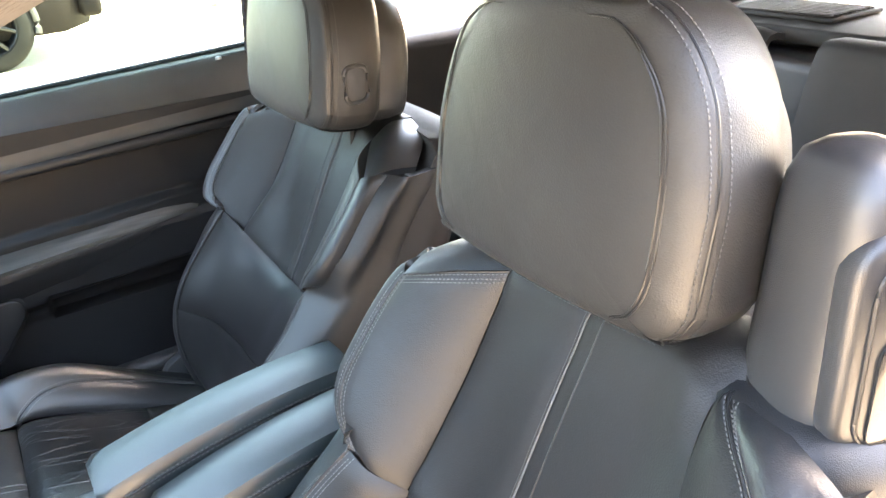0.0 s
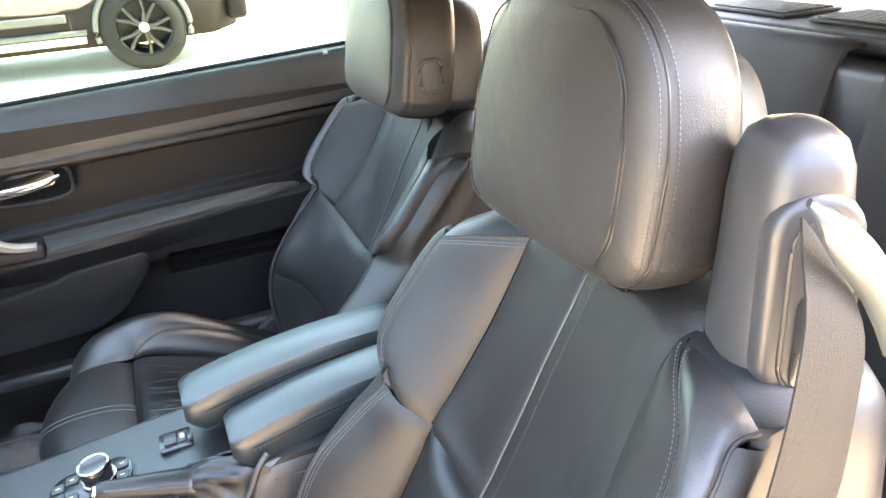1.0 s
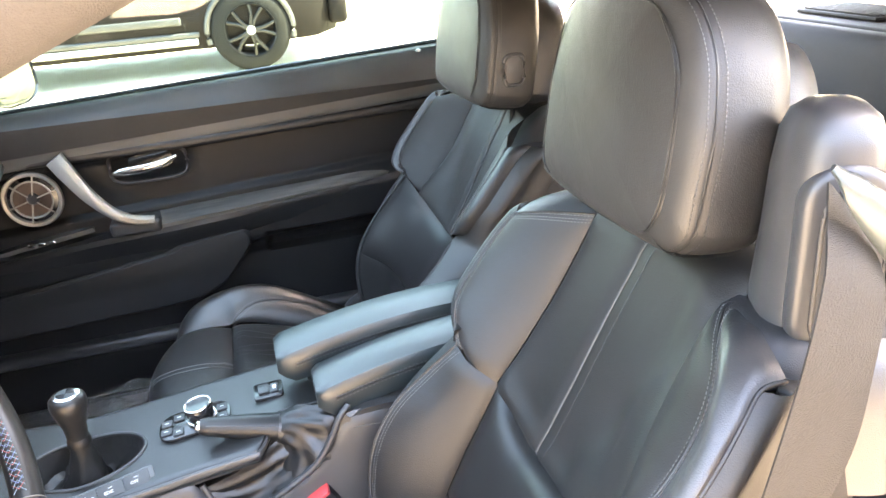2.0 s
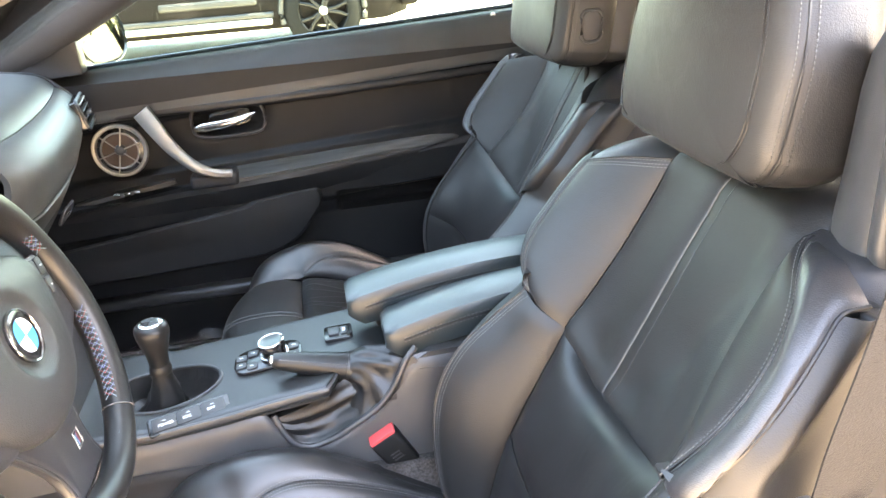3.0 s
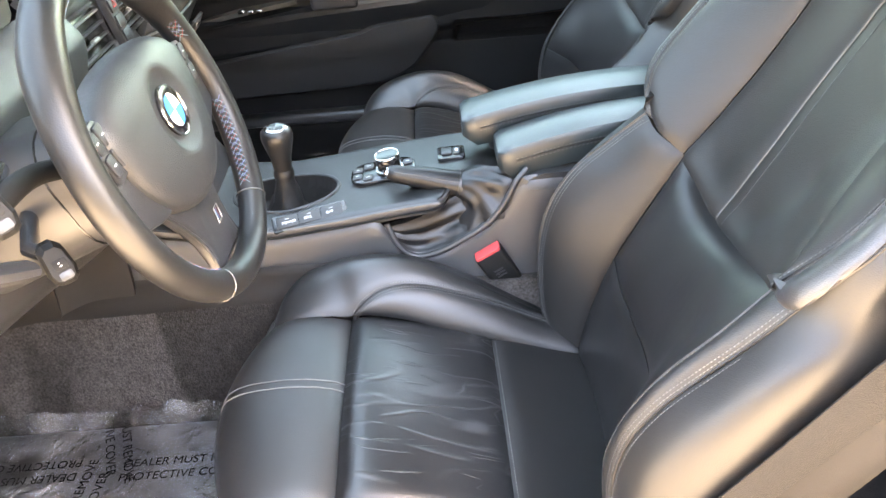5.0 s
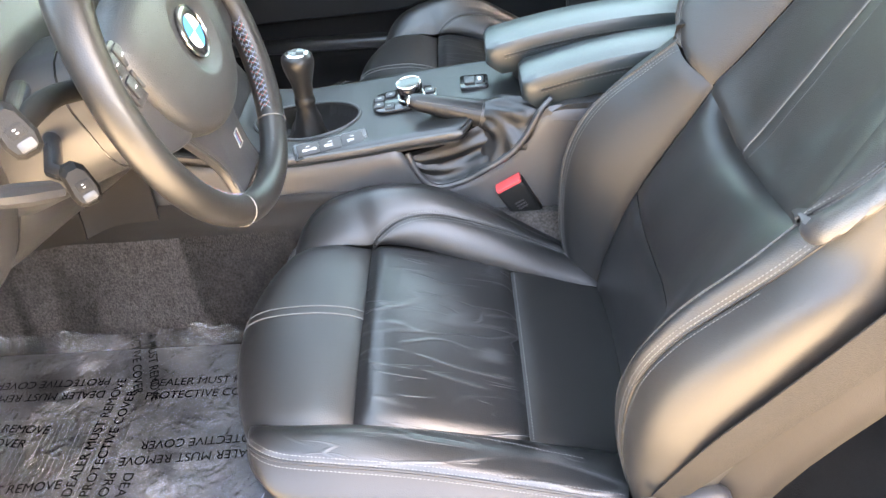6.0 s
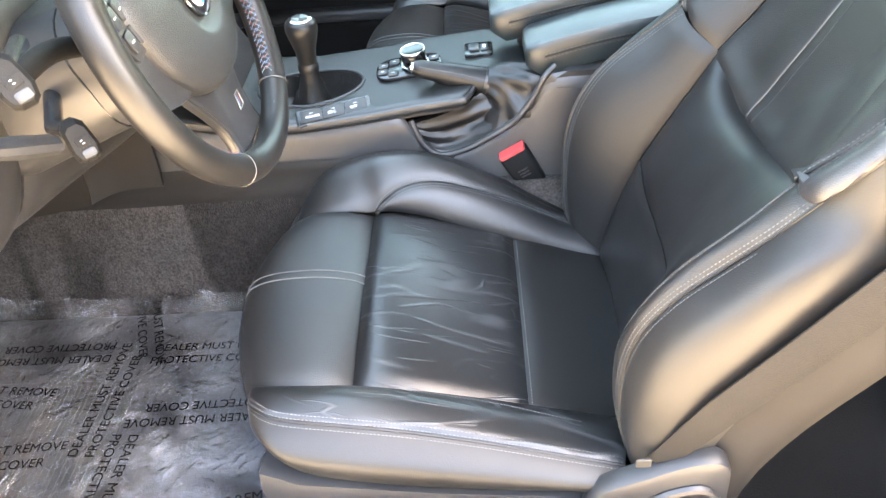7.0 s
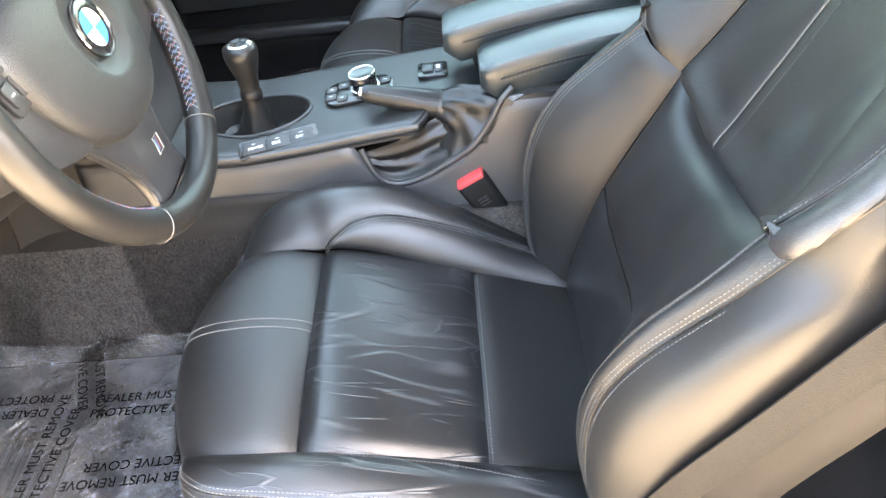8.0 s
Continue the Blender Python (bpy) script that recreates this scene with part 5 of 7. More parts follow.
# ---- dashboard ----
def dashboard():
    dash = thing("dashboard", (0, 1.1, 0.5), "dark leather-covered dashboard with brushed trim", "dashboard")
    top = [(1.24, 0.955), (1.10, 0.962), (0.98, 0.958), (0.88, 0.945), (0.848, 0.930), (0.836, 0.918)]
    face = [(0.836, 0.916), (0.815, 0.897), (0.800, 0.876), (0.796, 0.860), (0.800, 0.838), (0.812, 0.806), (0.826, 0.780)]
    strip = [(0.827, 0.778), (0.836, 0.762), (0.850, 0.735)]
    box = [(0.851, 0.733), (0.875, 0.700), (0.905, 0.660), (0.955, 0.60), (1.00, 0.555), (1.10, 0.52), (1.3, 0.50)]
    setback = lambda x: 0.05 * max(0, (x - 0.25) / 0.4) ** 2 + 0.06 * max(0, (0.22 - x) / 0.15) ** 1.5 * (x < 0.22)
    def run(profile, x0, x1, n, nv, sink=0.004, out=(0, -1, 0.4), curl=0.0):
        cs = [[(x, y + setback(x), z) for y, z in profile] for x in np.linspace(x0, x1, n)]
        return Panel(cs, nv, 20, out=out, sink=sink, roll=0.006)
    part("top_pad", run(top, -0.66, 0.665, 15, 50, out=(0, -0.2, 1)).mesh(), DASH, dash, "padded leather top of the dashboard")
    p = run(face, 0.13, 0.665, 11, 40)
    part("fascia_panel", p.mesh(), DASH, dash)
    part("trim_strip", run(strip, 0.13, 0.665, 11, 40, 0.002).mesh(), TRIM, dash, "brushed dark trim strip")
    part("glove_box", run(box, 0.14, 0.665, 11, 40).mesh(), PLASTIC_SOFT, dash, "closed glove box lid")
    part("piping", tube_bm([(x, 0.8265 + setback(x), 0.779) for x in np.linspace(0.13, 0.66, 30)], 0.0022, 6), CHROME_MATT, dash, "thin silver line along the trim")
    m = axes((0.42, 0.862, 0.712), (0, -0.85, -0.45), (1, 0, 0))
    part("latch", prism_bm(rounded(0.07, 0.032, 0.004), m, 0.006, 0.002), PLASTIC_GREY, dash, "glove box latch")
    part("latch_mark", prism_bm(rounded(0.022, 0.006, 0.002), m @ Matrix.Translation((0, 0.002, 0.006)), 0.002), CHROME, dash)
    # closed end of the dashboard beside the door
    end = [(y + setback(0.66), z) for y, z in top + face[1:] + strip[1:] + box[1:]]
    bm = prism_bm(end, Matrix(((0, 0, 1, 0.655), (1, 0, 0, 0), (0, 1, 0, 0), (0, 0, 0, 1))), 0.018, 0.004)
    part("end_cap", bm, PLASTIC_SOFT, dash)
    # outer air vent
    vent(dash, axes((0.592, 0.829, 0.868), (0.15, -0.95, 0.22), (1, 0.12, 0)), 0.11, 0.060)
    # driver's side: cluster cowl, lower panel
    part("fascia_panel", Panel([[(x, y + 0.03, z) for y, z in face] for x in (-0.66, -0.4, -0.135)], 30, 20, out=(0, -1, 0.4), sink=0.004).mesh(), DASH, dash)
    knee = [(0.852, 0.775), (0.858, 0.73), (0.872, 0.69), (0.895, 0.645), (0.930, 0.612), (0.985, 0.596), (1.2, 0.590)]
    part("knee_panel", Panel([[(x, y, z) for y, z in knee] for x in (-0.67, -0.53, -0.445)], 20, 20, out=(0, -1, 0.2), sink=0.004).mesh(), PLASTIC_GREY, dash, "grey lower dashboard panel")
    part("knee_panel", Panel([[(x, y - k, z) for y, z in knee] for x, k in ((-0.440, 0.0), (-0.34, 0.035), (-0.24, 0.075), (-0.132, 0.10))], 20, 20, out=(0, -1, 0.2), sink=0.004).mesh(), PLASTIC_GREY, dash, "grey lower dashboard panel")
    rings = []
    for y, w, h in ((1.12, 0.16, 0.03), (1.0, 0.175, 0.06), (0.90, 0.172, 0.072), (0.865, 0.165, 0.066)):
        rings.append([(-0.375 + w * c, y, 0.935 + h * max(s, -0.3)) for c, s in ((math.cos(a), math.sin(a)) for a in np.linspace(-0.4, math.pi + 0.4, 22))])
    part("cluster_cowl", loft_bm(rings), DASH, dash, "hood over the instruments")
    part("cluster_face", prism_bm(rounded(0.30, 0.11, 0.04), axes((-0.375, 0.925, 0.918), (0, -0.95, 0.3), (1, 0, 0)), 0.01), SCREEN, dash)
    for x in (-0.43, -0.32):
        part("dial_ring", lathe_bm([(0.044, 0), (0.048, 0.004), (0.044, 0.008)], axes((x, 0.915, 0.92), (0, -0.95, 0.3)), 36, hollow=True), CHROME, dash)
    # centre: screen hood, vents, hazard column
    rings = []
    for y, w, h in ((1.10, 0.13, 0.015), (0.98, 0.14, 0.04), (0.90, 0.14, 0.05), (0.885, 0.135, 0.047)):
        rings.append([(0.0 + w * x, y, 0.955 + h * z) for x, z in rounded(2, 2, 0.5, 5)])
    part("screen_hood", loft_bm(rings), DASH, dash)
    part("screen", prism_bm(rounded(0.20, 0.078, 0.006), axes((0.0, 0.886, 0.955), (-0.05, -0.97, 0.2), (1, 0, 0)), 0.004, 0.001), SCREEN, dash, "dark centre display")
    stack = [(0.895, 0.922), (0.878, 0.900), (0.872, 0.88), (0.870, 0.84), (0.868, 0.80), (0.835, 0.74), (0.80, 0.66), (0.785, 0.60), (0.76, 0.555)]
    part("centre_fascia", Panel([[(x, y, z) for y, z in stack] for x in (-0.132, -0.06, 0.06, 0.132)], 24, 30, out=(0, -1, 0.2), sink=0.004).mesh(), PLASTIC_GREY, dash, "grey centre stack")
    part("trim_strip", Panel([[(x, y - 0.008, z + 0.008) for y, z in stack[:3]] for x in (-0.125, 0, 0.125)], 10, 20, out=(0, -1, 0.6), sink=0.003).mesh(), TRIM, dash, "brushed dark trim strip")
    for x in (-0.064, 0.088):
        vent(dash, axes((x, 0.860, 0.842), (0, -0.97, 0.2), (1, 0, 0)), 0.112, 0.066)
    m = axes((0.014, 0.852, 0.842), (0, -0.97, 0.2), (1, 0, 0))
    part("button_column", prism_bm(rounded(0.034, 0.072, 0.004), m, 0.012, 0.002), PLASTIC_GREY, dash)
    for k, mat in ((0.021, PLASTIC), (-0.002, PLASTIC), (-0.023, PLASTIC)):
        part("button", prism_bm(rounded(0.026, 0.019, 0.003), m @ Matrix.Translation((0, k, 0.012)), 0.003, 0.001), mat, dash)
    tri = [(0.006 * math.sin(a), 0.021 + 0.006 * math.cos(a)) for a in (0, math.tau / 3, 2 * math.tau / 3)]
    part("hazard_mark", tube_bm([m @ Vector((x, y, 0.0155)) for x, y in tri], 0.0009, 6, closed=True), RED, dash, "red hazard triangle")
    m = axes((-0.112, 0.872, 0.816), (0, -0.96, 0.25), (1, 0, 0))
    part("start_button", lathe_bm([(0.022, 0), (0.026, 0.004), (0.026, 0.009), (0.0225, 0.012), (0.019, 0.008), (0, 0.009)], m, 36), CHROME_MATT, dash, "round silver-ringed start button")


def vent(parent, m, w, h):
    """An air outlet: dark box, frame, slats and a small slider."""
    box = part("vent", prism_bm(rounded(w, h, 0.006), m @ Matrix.Translation((0, 0, -0.012)), 0.014, 0.001), GLOSS_BLACK, parent, "black air vent with thin slats")
    part("vent_frame", tube_bm([m @ Vector((x, y, 0.004)) for x, y in rounded(w, h, 0.008, 4)], 0.0035, 6, closed=True), PLASTIC_GREY, box)
    for k in range(4):
        y = h * (-0.36 + 0.24 * k)
        part("slat", rbox_bm((-w * 0.47, y - 0.0015, 0.0), (w * 0.47, y + 0.0015, 0.010), 0.001, 1, m), CHROME_MATT if k == 3 else PLASTIC_GREY, box)
    part("slider", rbox_bm((-0.010, -0.008, 0.006), (0.010, -0.002, 0.014), 0.002, 2, m), CHROME_MATT, box)


dashboard()


# ---- steering wheel and column ----
def steering_wheel():
    C, N, U = Vector((-0.374, 0.668, 0.836)), Vector((0, -0.955, 0.295)).normalized(), Vector((0, 0.295, 0.955)).normalized()
    wheel = thing("steering_wheel", C, "black leather sports steering wheel with coloured stitching", "steering wheel")
    m = Matrix.Translation(C) @ Matrix((Vector((1, 0, 0)), U, N)).transposed().to_4x4()
    R = 0.167
    a = np.linspace(0, math.tau, 121)[:-1]
    rr = 0.0165 + 0.003 * np.exp(-((((a - math.pi / 4 + math.pi) % math.tau) - math.pi) / 0.3) ** 2) + 0.003 * np.exp(-((((a - 3 * math.pi / 4 + math.pi) % math.tau) - math.pi) / 0.3) ** 2)
    rim = part("rim", tube_bm([m @ Vector((R * math.cos(t), R * math.sin(t), 0)) for t in a], rr, 20, closed=True, up=tuple(N)), LEATHER_SMOOTH, wheel, "smooth black leather rim")
    # seams round the grip
    for deg in (50, 130, -57, -123):
        t = radians(deg)
        c, d = m @ Vector((R * math.cos(t), R * math.sin(t), 0)), (m.to_3x3() @ Vector((-math.sin(t), math.cos(t), 0)))
        part("grip_seam", lathe_bm([(0.0172, -0.0008), (0.0178, 0), (0.0172, 0.0008)], axes(c, d), 28, hollow=True), STITCH, rim)
    # cross stitching on the inner side of the rim: two rows of slanted stitches that lean on one another
    for mat, way, shift in ((THREAD_BLUE, 1, 0.0), (THREAD_RED, -1, 0.25), (THREAD_NAVY, -1, 0.75)):
        bm = bmesh.new()
        for lo, hi in ((-54, -12), (18, 48), (53, 127), (132, 162), (192, 234)):
            n = int((hi - lo) / (2.5 if way > 0 else 5.0))
            for k in range(n):
                t0 = radians(lo + (hi - lo) * (k + shift * (way < 0)) / n)
                t1 = t0 + radians(2.6)
                wa, wb = (0.72, 1.42) if lo > 10 and hi < 170 else (1.05, 1.80)
                wm = (wa + wb) / 2
                for w0, w1 in ((wa, wm), (wb, wm)):
                    a0, a1 = (t0, t1) if way > 0 else (t1, t0)
                    q = [m @ Vector(((R - 0.0171 * math.sin(w)) * math.cos(t), (R - 0.0171 * math.sin(w)) * math.sin(t), 0.0171 * math.cos(w))) for t, w in ((a0, w0), ((a0 + a1) / 2, (w0 + w1) / 2), (a1, w1))]
                    tube_bm(q, 0.0005, 4, bm=bm)
        part("stitching", bm, mat, rim, kind="stuff")
    # airbag cover
    half = [(0, 0.088), (0.055, 0.084), (0.098, 0.070), (0.119, 0.048), (0.113, 0.010), (0.097, -0.028), (0.070, -0.057), (0.036, -0.073), (0, -0.077)]
    out = curve_pts(half + [(-x, y) for x, y in half[-2::-1]], 80)[:-1]
    bc = np.array((0.004, 0.016))
    rings = []
    for k, s, r, d in ((0, 0.985, 0, -0.022), (0, 1.0, 0, -0.006), (0, 0.992, 0, 0.0), (0, 0.972, 0, 0.005), (0, 0.93, 0, 0.009), (0.1, 0.84, 0.10, 0.013), (0.35, 0.72, 0.075, 0.0165), (0.7, 0.6, 0.060, 0.0185), (1, 0, 0.050, 0.0195), (1, 0, 0.0455, 0.0196), (1, 0, 0.0425, 0.0188), (1, 0, 0.038, 0.0160), (1, 0, 0.032, 0.0142), (1, 0, 0.015, 0.0135), (1, 0, 0.001, 0.0135)):
        ring = []
        for x, y in out:
            t = math.atan2(y - bc[1], x - bc[0])
            q = (1 - k) * np.array((x, y)) * (s or 1) + k * (bc + r * np.array((math.cos(t), math.sin(t))))
            ring.append(m @ Vector((q[0], q[1], d)))
        rings.append(ring)
    pad = part("airbag_cover", loft_bm(rings), PLASTIC_SOFT, wheel, "grained airbag cover with a dished middle")
    # badge: plain quartered disc in a dark ring
    b = m @ Matrix.Translation((0.004, 0.016, 0.0155))
    part("badge_ring", lathe_bm([(0.0265, -0.002), (0.027, 0.001), (0.025, 0.0025), (0.0175, 0.0025), (0.0175, 0)], b, 48, hollow=True), GLOSS_BLACK, pad, "dark badge ring")
    part("badge_rim", tube_bm([b @ Vector((0.0262 * math.cos(t), 0.0262 * math.sin(t), 0.002)) for t in a[::2]], 0.0012, 6, closed=True), CHROME, pad)
    for k in range(4):
        fan = [(0, 0)] + [(0.0172 * math.cos(t), 0.0172 * math.sin(t)) for t in np.linspace(k * math.pi / 2, (k + 1) * math.pi / 2, 9)]
        part("badge_field", prism_bm(fan, b @ Matrix.Translation((0, 0, 0.0008)), 0.002), WHITE if k % 2 == 0 else BLUE, pad, smooth=False)
    for k in range(6):
        part("embossed_bar", rbox_bm((0.040 + 0.004 * k, -0.046, 0.0095), (0.0425 + 0.004 * k, -0.039, 0.0125), 0.0004, 1, m), PLASTIC_SOFT, pad)
    # spokes
    for s in (-1, 1):
        sp = curve_pts([(s * 0.070, 0.046), (s * 0.11, 0.044), (s * 0.158, 0.036), (s * 0.160, -0.020), (s * 0.125, -0.042), (s * 0.075, -0.052), (s * 0.06, -0.02), (s * 0.062, 0.03), (s * 0.070, 0.046)], 40)[:-1]
        spoke = part("spoke", prism_bm(sp if s > 0 else sp[::-1], m @ Matrix.Translation((0, 0, -0.020)), 0.018, 0.005), PLASTIC_GREY, wheel, "satin dark spoke with switches")
        q = m @ Matrix.Translation((s * 0.120, 0.038 if s < 0 else 0.026, -0.001)) @ Matrix.Rotation(radians(-8 * s), 4, "Z") @ Matrix.Diagonal((0.98, 0.98, 1, 1))
        part("switch_plate", prism_bm(rounded(0.034, 0.056, 0.007), q, 0.004, 0.0015), PLASTIC_GREY, spoke)
        for x, y in ((-0.008, 0.014), (0.008, 0.014), (-0.008, -0.010), (0.008, -0.010)):
            part("switch", prism_bm(rounded(0.0135, 0.020, 0.003), q @ Matrix.Translation((x, y, 0.004)), 0.003, 0.001), PLASTIC, spoke)
            part("switch_mark", rbox_bm((x - 0.0022, y - 0.0007, 0.007), (x + 0.0022, y + 0.0007, 0.0073), 0.0001, 1, q), LIGHT_INK, spoke)
    leg = [(0.148, 0.0), (0.126, -0.004), (0.102, -0.020), (0.078, -0.050), (0.054, -0.088), (0.043, -0.112), (0.040, -0.135), (0.044, -0.158)]
    low = list(curve_pts([(-x, y) for x, y in leg], 30)) + list(curve_pts(leg[::-1], 30)) + [np.array(q) for q in ((0.148, 0.03), (0.10, 0.02), (0.0, 0.0), (-0.10, 0.02), (-0.148, 0.03))]
    spoke = part("spoke", prism_bm(low, m @ Matrix.Translation((0, 0, -0.030)), 0.017, 0.006, seg=3), PLASTIC_GREY, wheel, "satin dark spoke plate below the airbag cover")
    for sgn in (-1, 1):
        edge = curve_pts([m @ Vector((sgn * x, y, -0.0165)) for x, y in leg], 30)
        part("spoke_edge", tube_bm(edge, 0.0022, 8), PLASTIC_GREY, spoke)
        for k in range(6):
            c = m @ Vector((sgn * 0.052, -0.150, 0.004))
            t = math.pi * k / 6
            part("stitching", tube_bm([c + (m.to_3x3() @ Vector((r * math.cos(t), r * math.sin(t), 0.006 - abs(r) * 0.4))) for r in (-0.0065, 0, 0.0065)], 0.0006, 5), THREAD_BLUE, spoke)
    for k, mat in enumerate((THREAD_BLUE, THREAD_NAVY, THREAD_RED)):
        part("stripe_mark", prism_bm([(0.0, -0.121), (0.0026, -0.121), (0.0062, -0.110), (0.0036, -0.110)], m @ Matrix.Translation((0.0095 + 0.0026 * k, 0.003, -0.0135)), 0.0012), mat, spoke, smooth=False)
    part("stripe_frame", tube_bm([m @ Vector((x + 0.006, y + 0.003, -0.0122)) for x, y in ((0.001, -0.1235), (0.014, -0.1235), (0.019, -0.1075), (0.006, -0.1075))], 0.0006, 6, closed=True), CHROME_MATT, spoke)
    part("hub", lathe_bm([(0.055, -0.075), (0.062, -0.02), (0.05, -0.01)], m, 30), PLASTIC, wheel)
    return m


def column(m):
    col = thing("steering_column", (-0.374, 0.75, 0.72), "grey steering column shroud with stalks", "steering column")
    rings = [[m @ Vector((w * x, -0.012 + h * y, d)) for x, y in rounded(2, 2, 0.7, 6)] for d, w, h in ((-0.05, 0.062, 0.058), (-0.058, 0.070, 0.066), (-0.13, 0.074, 0.070), (-0.22, 0.08, 0.078), (-0.30, 0.085, 0.085))]
    part("shroud", loft_bm(rings), PLASTIC_GREY, col, "grey plastic shroud")
    # indicator stalk
    run = curve_pts([m @ Vector((-0.06, 0.02, -0.07)), m @ Vector((-0.13, 0.046, -0.066)), (-0.585, 0.735, 0.874)], 12)
    part("stalk", tube_bm(run, 0.010, 12), SILL, col, "black indicator stalk")
    run = curve_pts([(-0.655, 0.775, 0.862), (-0.61, 0.755, 0.832), (-0.565, 0.742, 0.806)], 10)
    part("lever", tube_bm(run, np.interp(np.arange(11), (0, 7, 10), (0.006, 0.010, 0.009)), 10, flat=1.7), PLASTIC, col, "black release lever")
    for a, b in ((-0.055, 0.05), (-0.072, -0.05)):
        part("shroud_seam", tube_bm([m @ Vector((0.0725 * c, -0.012 + 0.0685 * s_, -0.10)) for c, s_ in rounded(2, 2, 0.7, 6)], 0.0012, 6, closed=True), GLOSS_BLACK, col) if a > -0.06 else None


def control_stalk(label, at, facing, down, size, stem):
    key = thing("control_stalk", at, label, "control stalk", "column stalks")
    m = axes(at, facing, down) @ Matrix.Scale(size, 4)
    shape = [(-0.029, -0.007), (-0.022, -0.0155), (0.012, -0.0185), (0.025, -0.0155), (0.030, -0.008), (0.031, 0.007), (0.026, 0.0145), (0.012, 0.0185), (-0.020, 0.0155), (-0.029, 0.008)]
    rings = [[m @ Vector((x * s + sh, y * s, d)) for x, y in shape] for s, d, sh in ((0.40, -0.034, -0.014), (0.80, -0.026, -0.008), (0.98, -0.012, 0), (1.0, -0.010, 0), (1.0, 0.000, 0), (0.97, 0.003, 0), (0.80, 0.0095, 0.002), (0.76, 0.0108, 0.002), (0.02, 0.0115, 0.003))]
    body = part("stalk_head", loft_bm(rings), SILL, key, "faceted dark stalk head", smooth=False)
    part("stalk_tip", prism_bm(rounded(0.011, 0.017, 0.003), m @ Matrix.Translation((0.0185, 0.001, 0.0075)), 0.004, 0.001), PLASTIC_GREY, body, "lighter push button")
    part("stalk_panel", prism_bm(rounded(0.013, 0.018, 0.003), m @ Matrix.Translation((0.003, 0.001, 0.0103)), 0.0018, 0.0006), SILL, body)
    for x, y in ((-0.016, -0.006), (-0.016, 0.006), (-0.010, 0.010), (0.001, 0.0), (0.005, 0.001)):
        part("stalk_mark", rbox_bm((x - 0.0005, y - 0.0014, 0.0112 if abs(x) < 0.01 else 0.0075), (x + 0.0005, y + 0.0014, 0.0124 if abs(x) < 0.01 else 0.0105), 0.0001, 1, m), LIGHT_INK, body)
    part("stalk_stem", tube_bm([m @ Vector((-0.010, 0.0, -0.026))] + stem, 0.0085, 10), GLOSS_BLACK, key)


WHEEL = steering_wheel()
column(WHEEL)
control_stalk("dark control stalk with pale symbols beside the column", (-0.522, 0.742, 0.783), (-0.73, -0.53, 0.44), (0.18, 0.0, -0.98), 0.70, [(-0.50, 0.775, 0.785), (-0.44, 0.80, 0.79)])
control_stalk("dark indicator stalk head with pale symbols", (-0.602, 0.722, 0.885), (-0.73, -0.53, 0.44), (0.30, 0.0, -0.95), 0.74, [(-0.56, 0.745, 0.875), (-0.50, 0.77, 0.868)])


